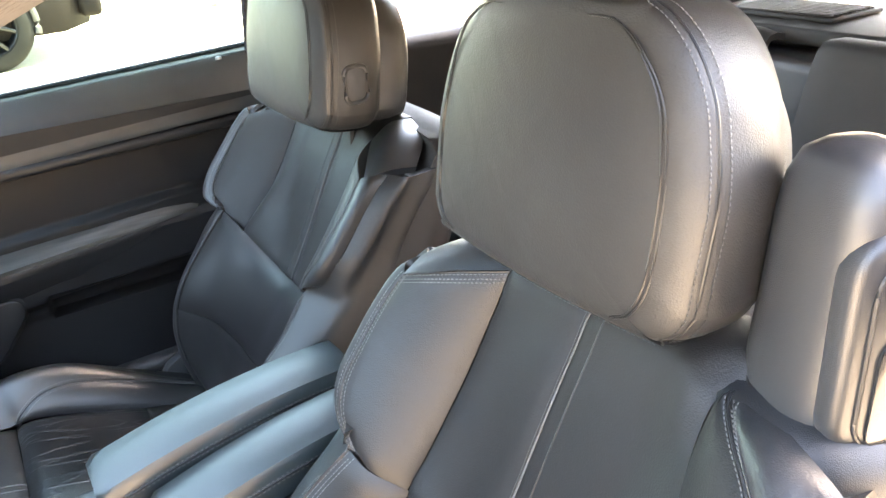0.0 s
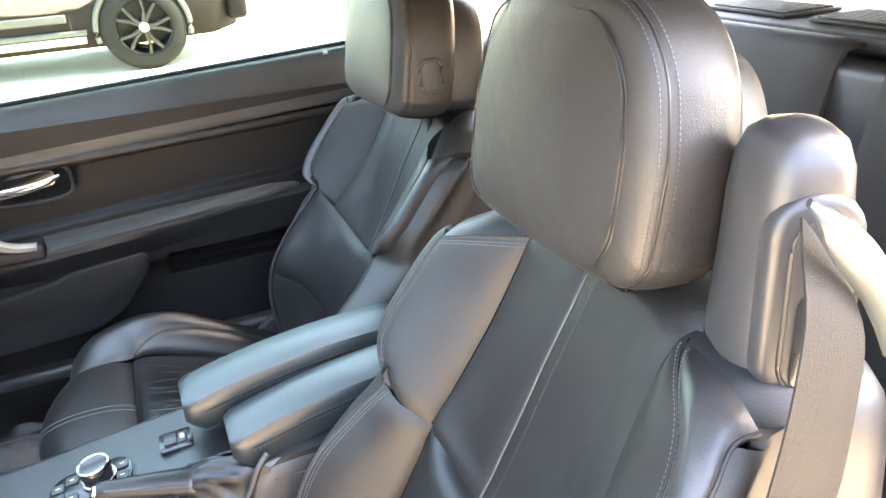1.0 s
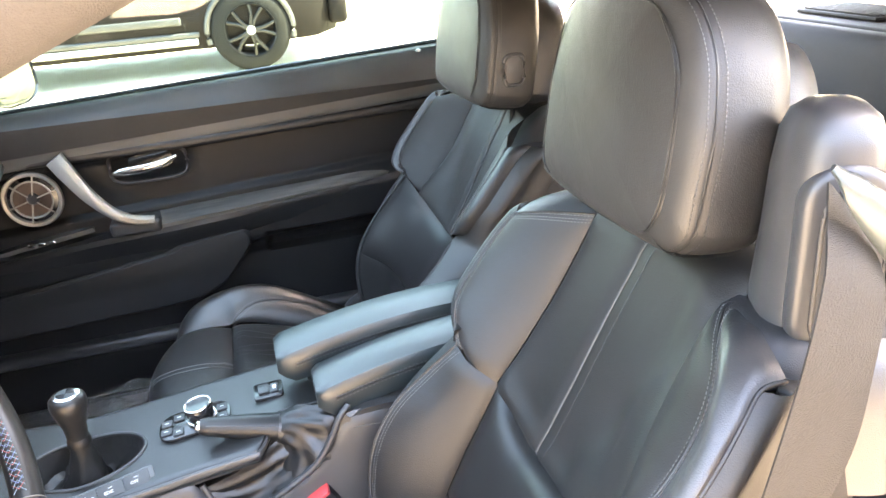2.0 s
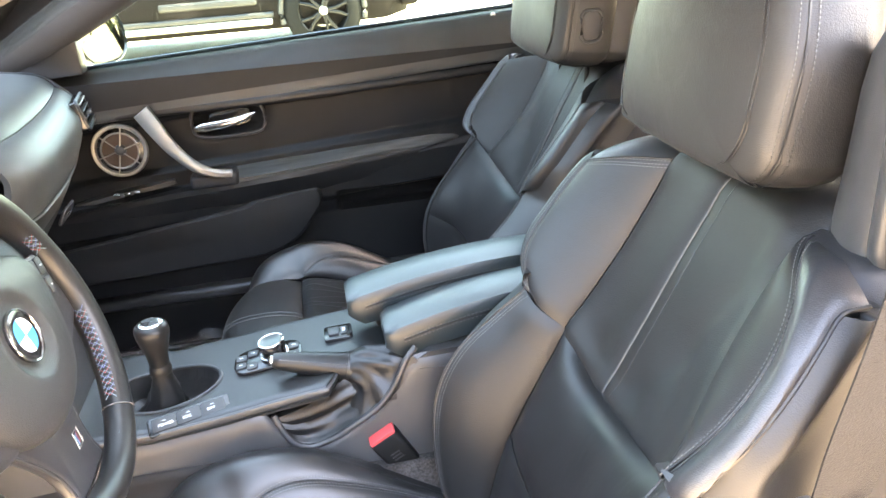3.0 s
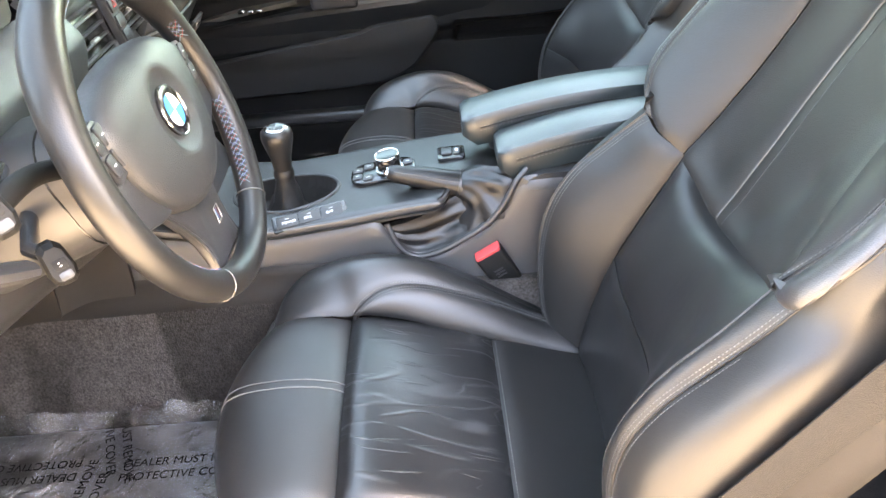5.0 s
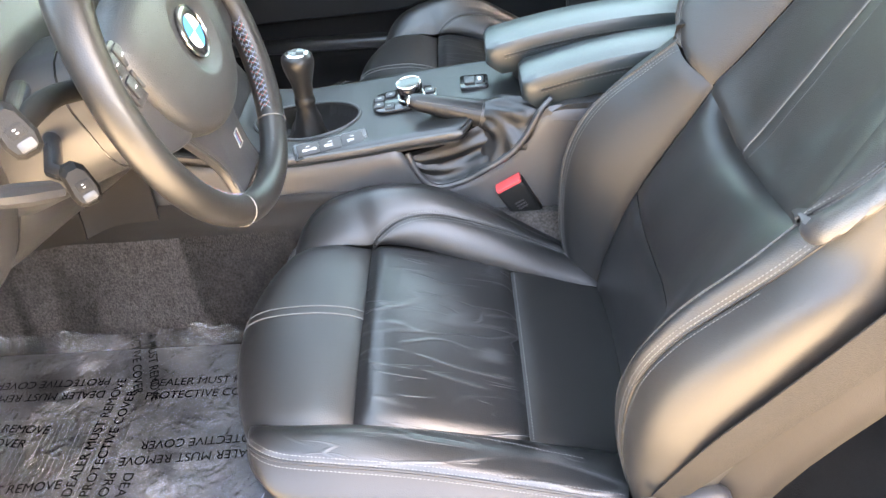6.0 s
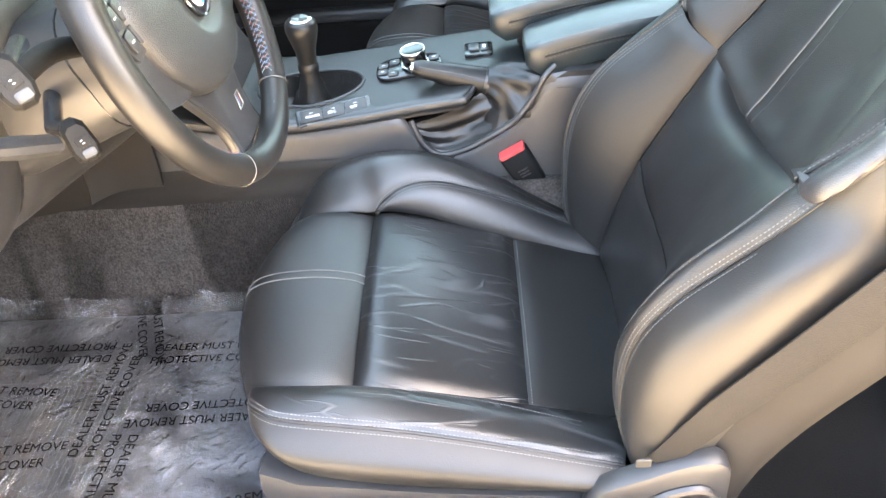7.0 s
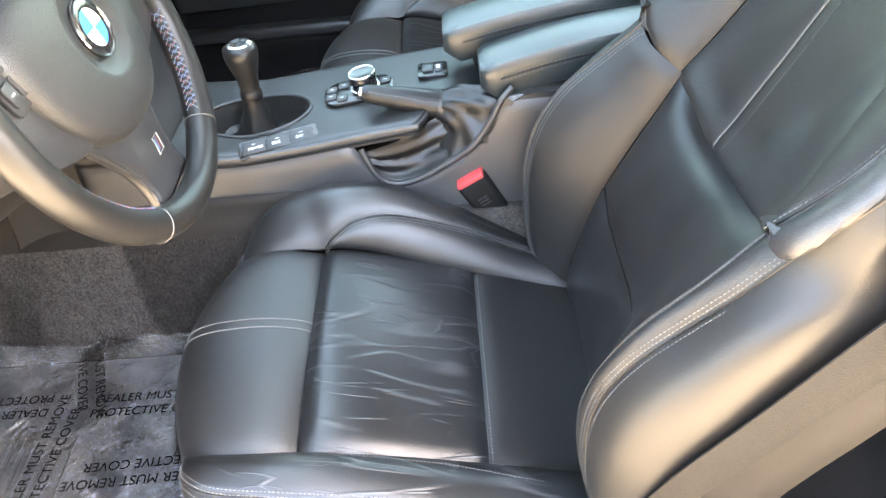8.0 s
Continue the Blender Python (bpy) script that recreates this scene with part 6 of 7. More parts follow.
# ---- centre console ----
def console():
    con = thing("centre_console", (0, 0.5, 0.235), "dark grey centre console between the seats", "console")
    # carpeted tunnel below, plastic flank above, satin top plate
    rings = []
    for y, zt in ((1.40, 0.42), (0.95, 0.415), (0.65, 0.42), (0.40, 0.42), (0.1, 0.42)):
        rings.append([(-0.205, y, 0.23), (-0.172, y, 0.33), (-0.150, y, zt + 0.016), (0.132, y, zt + 0.016), (0.165, y, 0.33), (0.205, y, 0.23)])
    part("tunnel", loft_bm(rings), CARPET, con, "charcoal carpet on the tunnel")
    top_z = lambda y: float(np.interp(y, (0.0, 0.30, 0.36, 0.47, 0.55, 0.65, 0.75, 0.85), (0.58, 0.578, 0.577, 0.566, 0.555, 0.545, 0.548, 0.570)))
    half = lambda y: float(np.interp(y, (0.0, 0.25, 0.36, 0.47, 0.65, 0.85), (0.110, 0.110, 0.111, 0.112, 0.114, 0.120)))
    rim_z = lambda y: float(np.interp(y, (0.0, 0.25, 0.278, 0.295, 0.325, 0.376, 0.40, 0.433, 0.455, 0.468, 0.485, 0.50), (0.606, 0.606, 0.598, 0.567, 0.529, 0.497, 0.485, 0.477, 0.485, 0.505, 0.540, 0.548)))
    for s in (-1, 1):
        cs = []
        for y in (0.90, 0.8, 0.7, 0.6, 0.53, 0.50, 0.488, 0.478, 0.468, 0.455, 0.433, 0.40, 0.376, 0.35, 0.325, 0.31, 0.295, 0.278, 0.25, 0.15, 0.02):
            z, h = top_z(y) - 0.012, half(y)
            if s < 0 and y < 0.495:
                z = rim_z(y) - 0.004
            d = z - 0.405
            cs.append([(s * h, y, z), (s * (h + 0.007), y, z - 0.09 * d), (s * (h + 0.012), y, z - 0.36 * d), (s * (h + 0.020), y, z - 0.7 * d), (s * 0.138, y, 0.405)])
        part("side_panel", Panel(cs, 70, 14, out=(s, 0, 0.2), sink=0.003).mesh(), CONSOLE, con, "grained console flank")
    ys = np.linspace(0.90, 0.30, 90)
    us = np.concatenate([[-1, -1, -0.985, -0.95], np.linspace(-0.9, 0.9, 44), [0.95, 0.985, 1, 1]])
    g = np.zeros((len(ys), len(us), 3))
    for a, y in enumerate(ys):
        z, h = top_z(y), half(y)
        left = h + 0.002 if y > 0.40 else h + 0.002 - (h - 0.032) * float(sstep(0.40, 0.36, y))
        for b, u in enumerate(us):
            x = (left if u < 0 else h + 0.002) * u
            drop = (0.022, 0.010, 0.004, 0.001)
            k = min(b, len(us) - 1 - b)
            dip = 0.058 * float(sstep(1.02, 0.80, ((x + 0.010) / 0.056) ** 2 + ((y - 0.648) / 0.084) ** 2))
            g[a, b] = (x, y, z - (drop[k] if k < 4 else 0) - dip)
    bm, v = grid_bm(g)
    bm.faces.ensure_lookup_table()
    part("top_plate", bm, CONSOLE_TOP, con, "satin dark console top")
    edge = [(-half(y) - 0.003 + (half(y) - 0.032) * float(sstep(0.40, 0.36, y)), y, top_z(y) - 0.007) for y in np.linspace(0.90, 0.33, 60)]
    part("edge_strip", tube_bm(edge, np.interp(np.arange(60), (0, 50, 59), (0.006, 0.006, 0.003)), 8, flat=0.7), CONSOLE, con, "rounded edge of the console top")
    part("edge_gap", tube_bm([(x - 0.0035, y, z - 0.0075) for x, y, z in edge], 0.0016, 6), SILL, con)
    # Lower trim whose dark colour carries the shadow band under the flank.
    low = Panel([[(-x, y, z) for x, z in ((0.1325, 0.487), (0.1375, 0.482), (0.1405, 0.462), (0.150, 0.440), (0.153, 0.424))] for y in (1.15, 0.95, 0.8, 0.7, 0.55, 0.47)], 24, 8, out=(-1, 0, 0), sink=0.002)
    part("lower_trim", low.mesh(), REAR_TRIM, con, "lower edge of the console flank with painted shade")
    part("footwell_panel", Panel([[(-0.134 - k, y, 0.600), (-0.142 - k, y, 0.560), (-0.150 - k, y, 0.500), (-0.158 - k, y, zb)] for y, k, zb in ((0.880, 0.0, 0.470), (0.940, 0.012, 0.474), (0.976, 0.040, 0.473))], 12, 10, out=(-1, 0, 0.1), sink=0.002).mesh(), REAR_TRIM, con, "dark panel at the side of the footwell")
    part("footwell_panel", Panel([[(-0.172 - k, y, 0.600), (-0.180 - k, y, 0.560), (-0.190 - k, y, 0.500), (-0.198 - k, y, zb)] for y, k, zb in ((0.978, 0.004, 0.473), (1.06, 0.004, 0.458), (1.20, 0.004, 0.440), (1.39, 0.004, 0.430))], 16, 10, out=(-1, 0, 0.1), sink=0.002).mesh(), REAR_TRIM, con, "dark panel at the side of the footwell")
    # button strip
    d = Vector((0.018, -0.100, 0.012)).normalized()
    m = axes((-0.098, 0.600, 0.551), (-0.45, 0, 1), d)
    strip = part("button_strip", prism_bm(rounded(0.118, 0.030, 0.004), m @ Matrix.Translation((0, 0, -0.004)), 0.006, 0.001), GLOSS_BLACK, con, "row of three black buttons")
    for k, words in ((-1, "POWER"), (0, "EDC"), (1, "OFF")):
        q = m @ Matrix.Translation((0.035 * k, 0, 0.002))
        part("button", prism_bm(rounded(0.034, 0.022, 0.002), q, 0.0025, 0.0008), PLASTIC, strip)
        text_part("button_text", words, q @ Matrix.Translation((-0.009, -0.0045, 0.0027)), 0.0065, LIGHT_INK, strip)
        part("button_light", rbox_bm((-0.003, 0.004, 0.0026), (0.003, 0.0047, 0.003), 0.0001, 1, q), LIGHT_INK, strip)
    # gear lever well
    rim = [(-0.010 + 0.058 * math.cos(a), 0.648 + 0.087 * math.sin(a)) for a in np.linspace(0, math.tau, 61)[:-1]]
    part("gear_surround", tube_bm([(x, y, top_z(y) + 0.0002) for x, y in rim], 0.0032, 8, closed=True), PLASTIC, con)
    # control plate and its buttons
    m = axes((0.0, 0.498, 0.566), (-0.02, 0.12, 1), (0, -1, 0))
    plate = part("control_plate", prism_bm(rounded(0.108, 0.066, 0.026), m @ Matrix.Translation((0.012, 0.002, -0.003)), 0.006, 0.0015), GLOSS_BLACK, con, "black control plate round the dial")
    for x, y in ((-0.030, -0.010), (-0.030, 0.010), (-0.012, -0.018), (-0.012, 0.018), (0.054, -0.012), (0.054, 0.012)):
        part("button", prism_bm(rounded(0.016, 0.016, 0.003), m @ Matrix.Translation((x, y, 0.003)), 0.0028, 0.0008), PLASTIC_GREY, plate)
        part("button_mark", rbox_bm((x - 0.003, y - 0.0008, 0.0058), (x + 0.003, y + 0.0008, 0.0061), 0.0001, 1, m), LIGHT_INK, plate)
    knob = part("dial", lathe_bm([(0.019, 0), (0.021, 0.004), (0.019, 0.010), (0.0205, 0.014), (0.0205, 0.024), (0.018, 0.027), (0.016, 0.0268), (0, 0.0262)], m @ Matrix.Translation((0.024, 0, 0.003)), 40), GLOSS_BLACK, con, "round control dial with a chrome rim")
    for r, z in ((0.0195, 0.0265), (0.0215, 0.004)):
        part("dial_ring", tube_bm([m @ Vector((0.024 + r * math.cos(a), r * math.sin(a), z + 0.003)) for a in np.linspace(0, math.tau, 41)[:-1]], 0.0018, 8, closed=True), CHROME, knob, "chrome ring")
    # roof switch
    m = axes((0.026, 0.372, 0.578), (0, 0.03, 1), (0, -1, 0))
    sw = part("roof_switch", prism_bm(rounded(0.046, 0.044, 0.006), m @ Matrix.Translation((0, 0, -0.003)), 0.006, 0.001), GLOSS_BLACK, con, "black roof switch")
    part("rocker", rbox_bm((-0.016, -0.012, 0.002), (0.002, 0.012, 0.007), 0.002, 2, m), PLASTIC_GREY, sw)
    part("rocker", rbox_bm((0.003, -0.012, 0.002), (0.016, 0.012, 0.006), 0.002, 2, m), PLASTIC_GREY, sw)
    part("rocker_mark", rbox_bm((0.007, -0.005, 0.006), (0.012, 0.005, 0.0064), 0.0001, 1, m), LIGHT_INK, sw)
    # handbrake recess frame
    run = curve_pts([(-0.110, 0.482, 0.535), (-0.117, 0.470, 0.505), (-0.120, 0.455, 0.484), (-0.121, 0.433, 0.476), (-0.121, 0.40, 0.484), (-0.121, 0.376, 0.496), (-0.120, 0.325, 0.528), (-0.117, 0.295, 0.566), (-0.113, 0.278, 0.597), (-0.104, 0.262, 0.610)], 40)
    part("recess_frame", tube_bm(run, 0.0048, 10, flat=0.9), CONSOLE, con, "curved edge of the handbrake recess")
    rings = [[(-0.112, y, zt - 0.03), (-0.112, y, zt), (-0.04, y, zt + 0.002), (-0.04, y, zt - 0.03)] for y, zt in ((0.268, 0.590), (0.24, 0.603), (0.10, 0.606), (0.0, 0.606))]
    part("rear_deck", loft_bm(rings), PLASTIC_SOFT, con)
    part("seam_line", tube_bm([(-0.131, 0.262, 0.588), (-0.134, 0.20, 0.586)], 0.0012, 6), PIPING, con)


def gear_lever():
    g = thing("gear_lever", (-0.006, 0.645, 0.548), "black leather gear lever with a soft gaiter", "gear lever")
    T = Vector((0.0, -0.02, 1.0)).normalized()
    m = axes((-0.006, 0.648, 0.5395), T, (1, 0, 0))
    part("knob", lathe_bm([(0.0135, 0.022), (0.0145, 0.05), (0.0165, 0.072), (0.0215, 0.090), (0.0245, 0.102), (0.0255, 0.110), (0.0245, 0.118), (0.020, 0.1225), (0.016, 0.1235), (0, 0.1237)], m, 36), LEATHER_SMOOTH, g, "smooth leather gear knob")
    cap = part("knob_cap", lathe_bm([(0.018, 0.1215), (0.0185, 0.1240), (0.0165, 0.1250), (0, 0.1250)], m, 32), CHROME, g, "chrome cap on the knob")
    for k in range(4):
        fan = [(0, 0)] + [(0.013 * math.cos(t), 0.013 * math.sin(t)) for t in np.linspace(k * math.pi / 2, (k + 1) * math.pi / 2, 7)]
        part("cap_field", prism_bm(fan, m @ Matrix.Translation((0, 0, 0.1252)), 0.0006), GLOSS_BLACK if k % 2 else PLASTIC_GREY, cap, smooth=False)
    rings = []
    # from the rim of the well down its wall, across the floor in loose folds and up to the neck
    for h, rx, ry, fold in ((0.006, 0.0575, 0.0865, 0.0), (-0.006, 0.0560, 0.084, 0.01), (-0.030, 0.0510, 0.076, 0.03), (-0.041, 0.043, 0.062, 0.07), (-0.040, 0.034, 0.046, 0.12), (-0.026, 0.028, 0.034, 0.13), (-0.008, 0.0230, 0.026, 0.10), (0.010, 0.0190, 0.0205, 0.07), (0.026, 0.0165, 0.0170, 0.05), (0.036, 0.0155, 0.0155, 0.04), (0.044, 0.0158, 0.0158, 0.02)):
        lean = max(0.0, -h) * 0.25
        rings.append([m @ Vector((rx * math.cos(a) * (1 + fold * math.sin(5 * a + h * 120 + 0.8 * math.sin(3 * a))) - 0.004 * (rx > 0.03), ry * math.sin(a) * (1 + fold * math.cos(4 * a - h * 150)) + lean, h + 0.05 * fold * math.sin(7 * a + h * 90) * (rx > 0.02))) for a in np.linspace(0, math.tau, 97)[:-1]])
    part("gaiter", loft_bm(rings, cap=False), GAITER, g, "creased black leather gaiter")
    part("collar", lathe_bm([(0.0155, 0.036), (0.017, 0.040), (0.0165, 0.048), (0.0145, 0.052)], m, 28), LEATHER_SMOOTH, g)


def handbrake():
    h = thing("handbrake", (-0.062, 0.36, 0.50), "black leather handbrake lever with a loose gaiter", "handbrake")
    run = curve_pts([(-0.062, 0.362, 0.567), (-0.061, 0.385, 0.573), (-0.060, 0.42, 0.583), (-0.059, 0.455, 0.592), (-0.058, 0.474, 0.597)], 24)
    rad = np.interp(np.arange(25), (0, 6, 18, 22, 24), (0.0225, 0.0205, 0.0150, 0.0135, 0.010))
    part("grip", tube_bm(run, rad, 20), LEATHER_SMOOTH, h, "leather handbrake grip")
    side = np.array((-0.80, -0.1, 0.60))
    part("grip_seam", tube_bm(run[1:23] + side * rad[1:23, None] * 1.0, 0.0011, 6), PIPING, h)
    part("grip_end", tube_bm(curve_pts([run[0] - (run[2] - run[0]) * 0.25, run[0], run[1]], 6), 0.0238, 20), LEATHER, h)
    part("release_knob", lathe_bm([(0.008, 0), (0.008, 0.006), (0.005, 0.009), (0, 0.0095)], axes(run[-1] - np.array((0, 0.002, 0.001)), run[-1] - run[-3]), 20), CHROME, h, "chrome release button")
    # loose sleeve: from the grip's end, draped down to the floor of the recess
    f0 = axes(run[0] + (run[2] - run[0]) * 0.3, run[0] - run[3], (0, 0, 1))
    f1 = axes((-0.096, 0.332, 0.535), (0.55, -0.25, -0.55), (0, -0.72, 0.69))
    rings = []
    for k in range(19):
        f = k / 18
        e = f * f * (3 - 2 * f)
        ring = []
        for a in np.linspace(0, math.tau, 73)[:-1]:
            p0 = np.array(f0 @ Vector((0.0225 * math.cos(a), 0.0225 * math.sin(a), 0.012 * k / 18)))
            p1 = np.array(f1 @ Vector((0.060 * math.cos(a), 0.030 * math.sin(a), 0)))
            bow = np.array((-0.010, -0.030, 0.020)) * math.sin(math.pi * f) * (0.5 + 0.5 * math.cos(a))
            fold = math.sin(math.pi * min(1, f * 1.6) / 2) * (0.0042 * math.sin(7 * a + 5 * f) + 0.0028 * math.sin(12 * a - 9 * f) + 0.003 * math.sin(3 * a + 14 * f))
            rad_ = (p0 + (p1 - p0) * e) - (np.array(f0.translation) * (1 - e) + np.array(f1.translation) * e)
            rad_ = rad_ / (np.linalg.norm(rad_) + 1e-9)
            ring.append(tuple(p0 + (p1 - p0) * e + bow + rad_ * fold))
        rings.append(ring)
    part("gaiter", loft_bm(rings), GAITER, h, "creased leather gaiter")
    floor = Panel([[(-0.117, 0.472, 0.502), (-0.119, 0.455, 0.484), (-0.120, 0.433, 0.477), (-0.120, 0.40, 0.485), (-0.120, 0.376, 0.497), (-0.119, 0.325, 0.529), (-0.116, 0.295, 0.567), (-0.110, 0.272, 0.600)],
                   [(-0.111, 0.474, 0.508), (-0.108, 0.452, 0.496), (-0.104, 0.43, 0.494), (-0.100, 0.40, 0.504), (-0.098, 0.376, 0.516), (-0.096, 0.325, 0.541), (-0.098, 0.295, 0.566), (-0.098, 0.270, 0.596)],
                   [(-0.110, 0.478, 0.528), (-0.108, 0.455, 0.532), (-0.104, 0.43, 0.538), (-0.098, 0.40, 0.548), (-0.085, 0.376, 0.558), (-0.060, 0.325, 0.566), (-0.055, 0.295, 0.572), (-0.055, 0.268, 0.590)]], 16, 50, out=(-1, 0, 0.8), sink=0.002)
    for j in range(floor.g.shape[0]):
        for i in range(floor.g.shape[1]):
            floor.g[j, i] += floor.n[j, i] * 0.0028 * math.sin(i * 1.1 + 0.12 * j) * math.sin(math.pi * i / 16)
    part("gaiter_skirt", floor.mesh(), GAITER, h, "creased leather lining of the lever's recess")


def arm_rest(name, x0, x1, y0, y1, zf, zr, label):
    """A padded lid: flat-topped, rounded, sewn along its flank."""
    a = thing(name, ((x0 + x1) / 2, (y0 + y1) / 2, zf - 0.05), label, "arm rest", "centre arm rests")
    rings, lines = [], []
    n = 26
    for k in range(n + 1):
        f = k / n
        y = y0 + (y1 - y0) * f
        z = zf + (zr - zf) * f - 0.012 * (2 * f - 1) ** 2 + 0.012
        e = 1 - 0.999 * max(0, 1 - f / 0.05) ** 2.5 if f < 0.05 else 1.0
        e = max(e, 0.72)
        th, w = 0.052 * e, (x1 - x0) / 2
        c = (x0 + x1) / 2
        yy = y - (0.012 if k == 0 else 0.0) * -1
        ring = [(c - w * 0.96, yy, z - th), (c - w, yy, z - th * 0.8), (c - w, yy, z - th * 0.42), (c - w * 0.975, yy, z - th * 0.17), (c - w * 0.89, yy, z - th * 0.03), (c - w * 0.6, yy, z), (c, yy, z + 0.003), (c + w * 0.6, yy, z), (c + w * 0.89, yy, z - th * 0.03),
                (c + w * 0.975, yy, z - th * 0.17), (c + w, yy, z - th * 0.42), (c + w, yy, z - th * 0.8), (c + w * 0.96, yy, z - th)]
        if k == 0:
            mid = np.array((c, yy, z - th * 0.5))
            rings.append([tuple(mid + (np.array(p) - mid) * np.array((0.80, 1, 0.72))) for p in ring])
            ring = [(p[0], p[1] - 0.010, p[2]) for p in ring]
        rings.append(ring)
        lines.append((c - w - 0.0006, yy - 0.004, z - th * 0.40))
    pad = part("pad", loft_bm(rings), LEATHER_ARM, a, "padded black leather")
    p = np.array(lines[1:])
    for dz in (0.0035, -0.0035):
        part("stitching", stitch_bm(p + np.array((0, 0, dz)), np.tile((-1.0, 0, 0), (len(p), 1))), STITCH, pad)
    part("piping", tube_bm(p, 0.0013, 6), LEATHER_SMOOTH, pad)
    part("hinge_block", rbox_bm((x0 + 0.01, y1, zr - 0.10), (x1 - 0.01, y0 - 0.03, zf - 0.038), 0.01), PLASTIC, a)
    return a


console()
gear_lever()
handbrake()
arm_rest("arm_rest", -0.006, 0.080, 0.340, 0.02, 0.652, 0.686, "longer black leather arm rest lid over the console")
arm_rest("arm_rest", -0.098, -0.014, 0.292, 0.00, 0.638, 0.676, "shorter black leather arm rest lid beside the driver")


# ---- floor mats and the printed film ----
def floor_cover():
    mat_ = thing("floor_mat", (-0.42, 0.95, 0.235), "black rubber-backed driver's floor mat", "floor mat")
    part("mat", rbox_bm((-0.665, 0.62, 0.234), (-0.215, 1.24, 0.246), 0.006), RUBBER_MAT, mat_)
    part("heel_pad", rbox_bm((-0.66, 0.93, 0.2455), (-0.36, 1.20, 0.2485), 0.003), PLASTIC_GREY, mat_, "ribbed heel pad")
    for k in range(14):
        part("heel_rib", rbox_bm((-0.65, 0.945 + 0.018 * k, 0.248), (-0.37, 0.953 + 0.018 * k, 0.2502), 0.001, 1), PLASTIC_GREY, mat_)
    film = thing("floor_film", (-0.42, 0.95, 0.252), "clear printed protective film, crumpled at its edges", "plastic film")
    ys, xs = np.meshgrid(np.linspace(0.58, 1.30, 190), np.linspace(-0.68, -0.200, 140), indexing="ij")
    z = np.zeros_like(xs)
    for i in range(xs.shape[0]):
        for j in range(xs.shape[1]):
            x, y = xs[i, j], ys[i, j]
            rim = max(0, (x + 0.275) / 0.07)
            turb = noise.noise((x * 14, y * 14, 0.3)) * 0.003 + abs(noise.noise((x * 26 + 3, y * 9, 1.7))) * 0.004
            fold = 0.034 * abs(noise.noise((x * 13, y * 19, 5.0))) + 0.014 * abs(noise.noise((x * 34, y * 30, 2.0)))
            crumple = 0.004 * max(0, noise.noise((x * 9, y * 8, 4.0))) * abs(noise.noise((x * 60, y * 60, 9.0)))
            z[i, j] = 0.2535 + 0.5 * turb + crumple + min(rim, 1.2) ** 1.4 * (0.006 + fold)
    g = np.stack([xs, ys, z], 2)
    bm, v = grid_bm(g)
    sheet = part("sheet", bm, FILM, film, "clear crumpled plastic sheet")
    sheet.visible_shadow = False
    # the same two printed lines, turned this way and that
    lines = (((-0.298, 0.918), (0, -1), 1), ((-0.137, 0.962), (-1, -0.35), 1), ((-0.505, 0.985), (0.96, -0.05), 1), ((-0.330, 0.985), (0, 1), 1), ((-0.452, 0.706), (-0.03, 1), 1),
             ((-0.470, 0.890), (-1, 0.05), 1), ((-0.490, 1.205), (0.06, -1), 1), ((-0.36, 1.26), (-0.1, -1), 1), ((-0.60, 0.86), (0.2, -1), 1))
    for (x, y), d, k in lines:
        dx = Vector((d[0], d[1], 0))
        m = axes((x, y, 0.2575), (0, 0, 1), dx)
        for row, words in ((0, "DEALER MUST REMOVE"), (-0.026, "PROTECTIVE COVER")):
            text_part("printed_text", words, m @ Matrix.Translation((0, row - 0.014, 0)), 0.0205, INK, film)
    rnd = random.Random(3)
    far = thing("floor_film", (0.45, 0.75, 0.26), "clear plastic film bunched on the passenger floor", "plastic film")
    ys, xs = np.meshgrid(np.linspace(0.60, 1.15, 70), np.linspace(0.23, 0.66, 50), indexing="ij")
    z = np.zeros_like(xs)
    for i in range(xs.shape[0]):
        for j in range(xs.shape[1]):
            x, y = xs[i, j], ys[i, j]
            z[i, j] = 0.256 + 0.05 * abs(noise.noise((x * 13, y * 11, 2.0))) * sstep(0.62, 0.75, y) + 0.09 * math.exp(-((y - 0.70) / 0.05) ** 2) * abs(noise.noise((x * 8, y * 3, 7)))
    bm, v = grid_bm(np.stack([xs, ys, z], 2))
    sheet = part("sheet", bm, FILM, far, "clear crumpled plastic sheet")
    sheet.visible_shadow = False
    far_mat = thing("floor_mat", (0.45, 0.9, 0.235), "black passenger floor mat under film", "floor mat")
    part("mat", rbox_bm((0.22, 0.55, 0.234), (0.67, 1.22, 0.246), 0.006), RUBBER_MAT, far_mat)
    part("mat_rim", tube_bm([(x, y, 0.247) for x, y in [(0.445 + a, 0.885 + b) for a, b in rounded(0.42, 0.64, 0.05)]], 0.004, 6, closed=True), RUBBER_MAT, far_mat)


floor_cover()


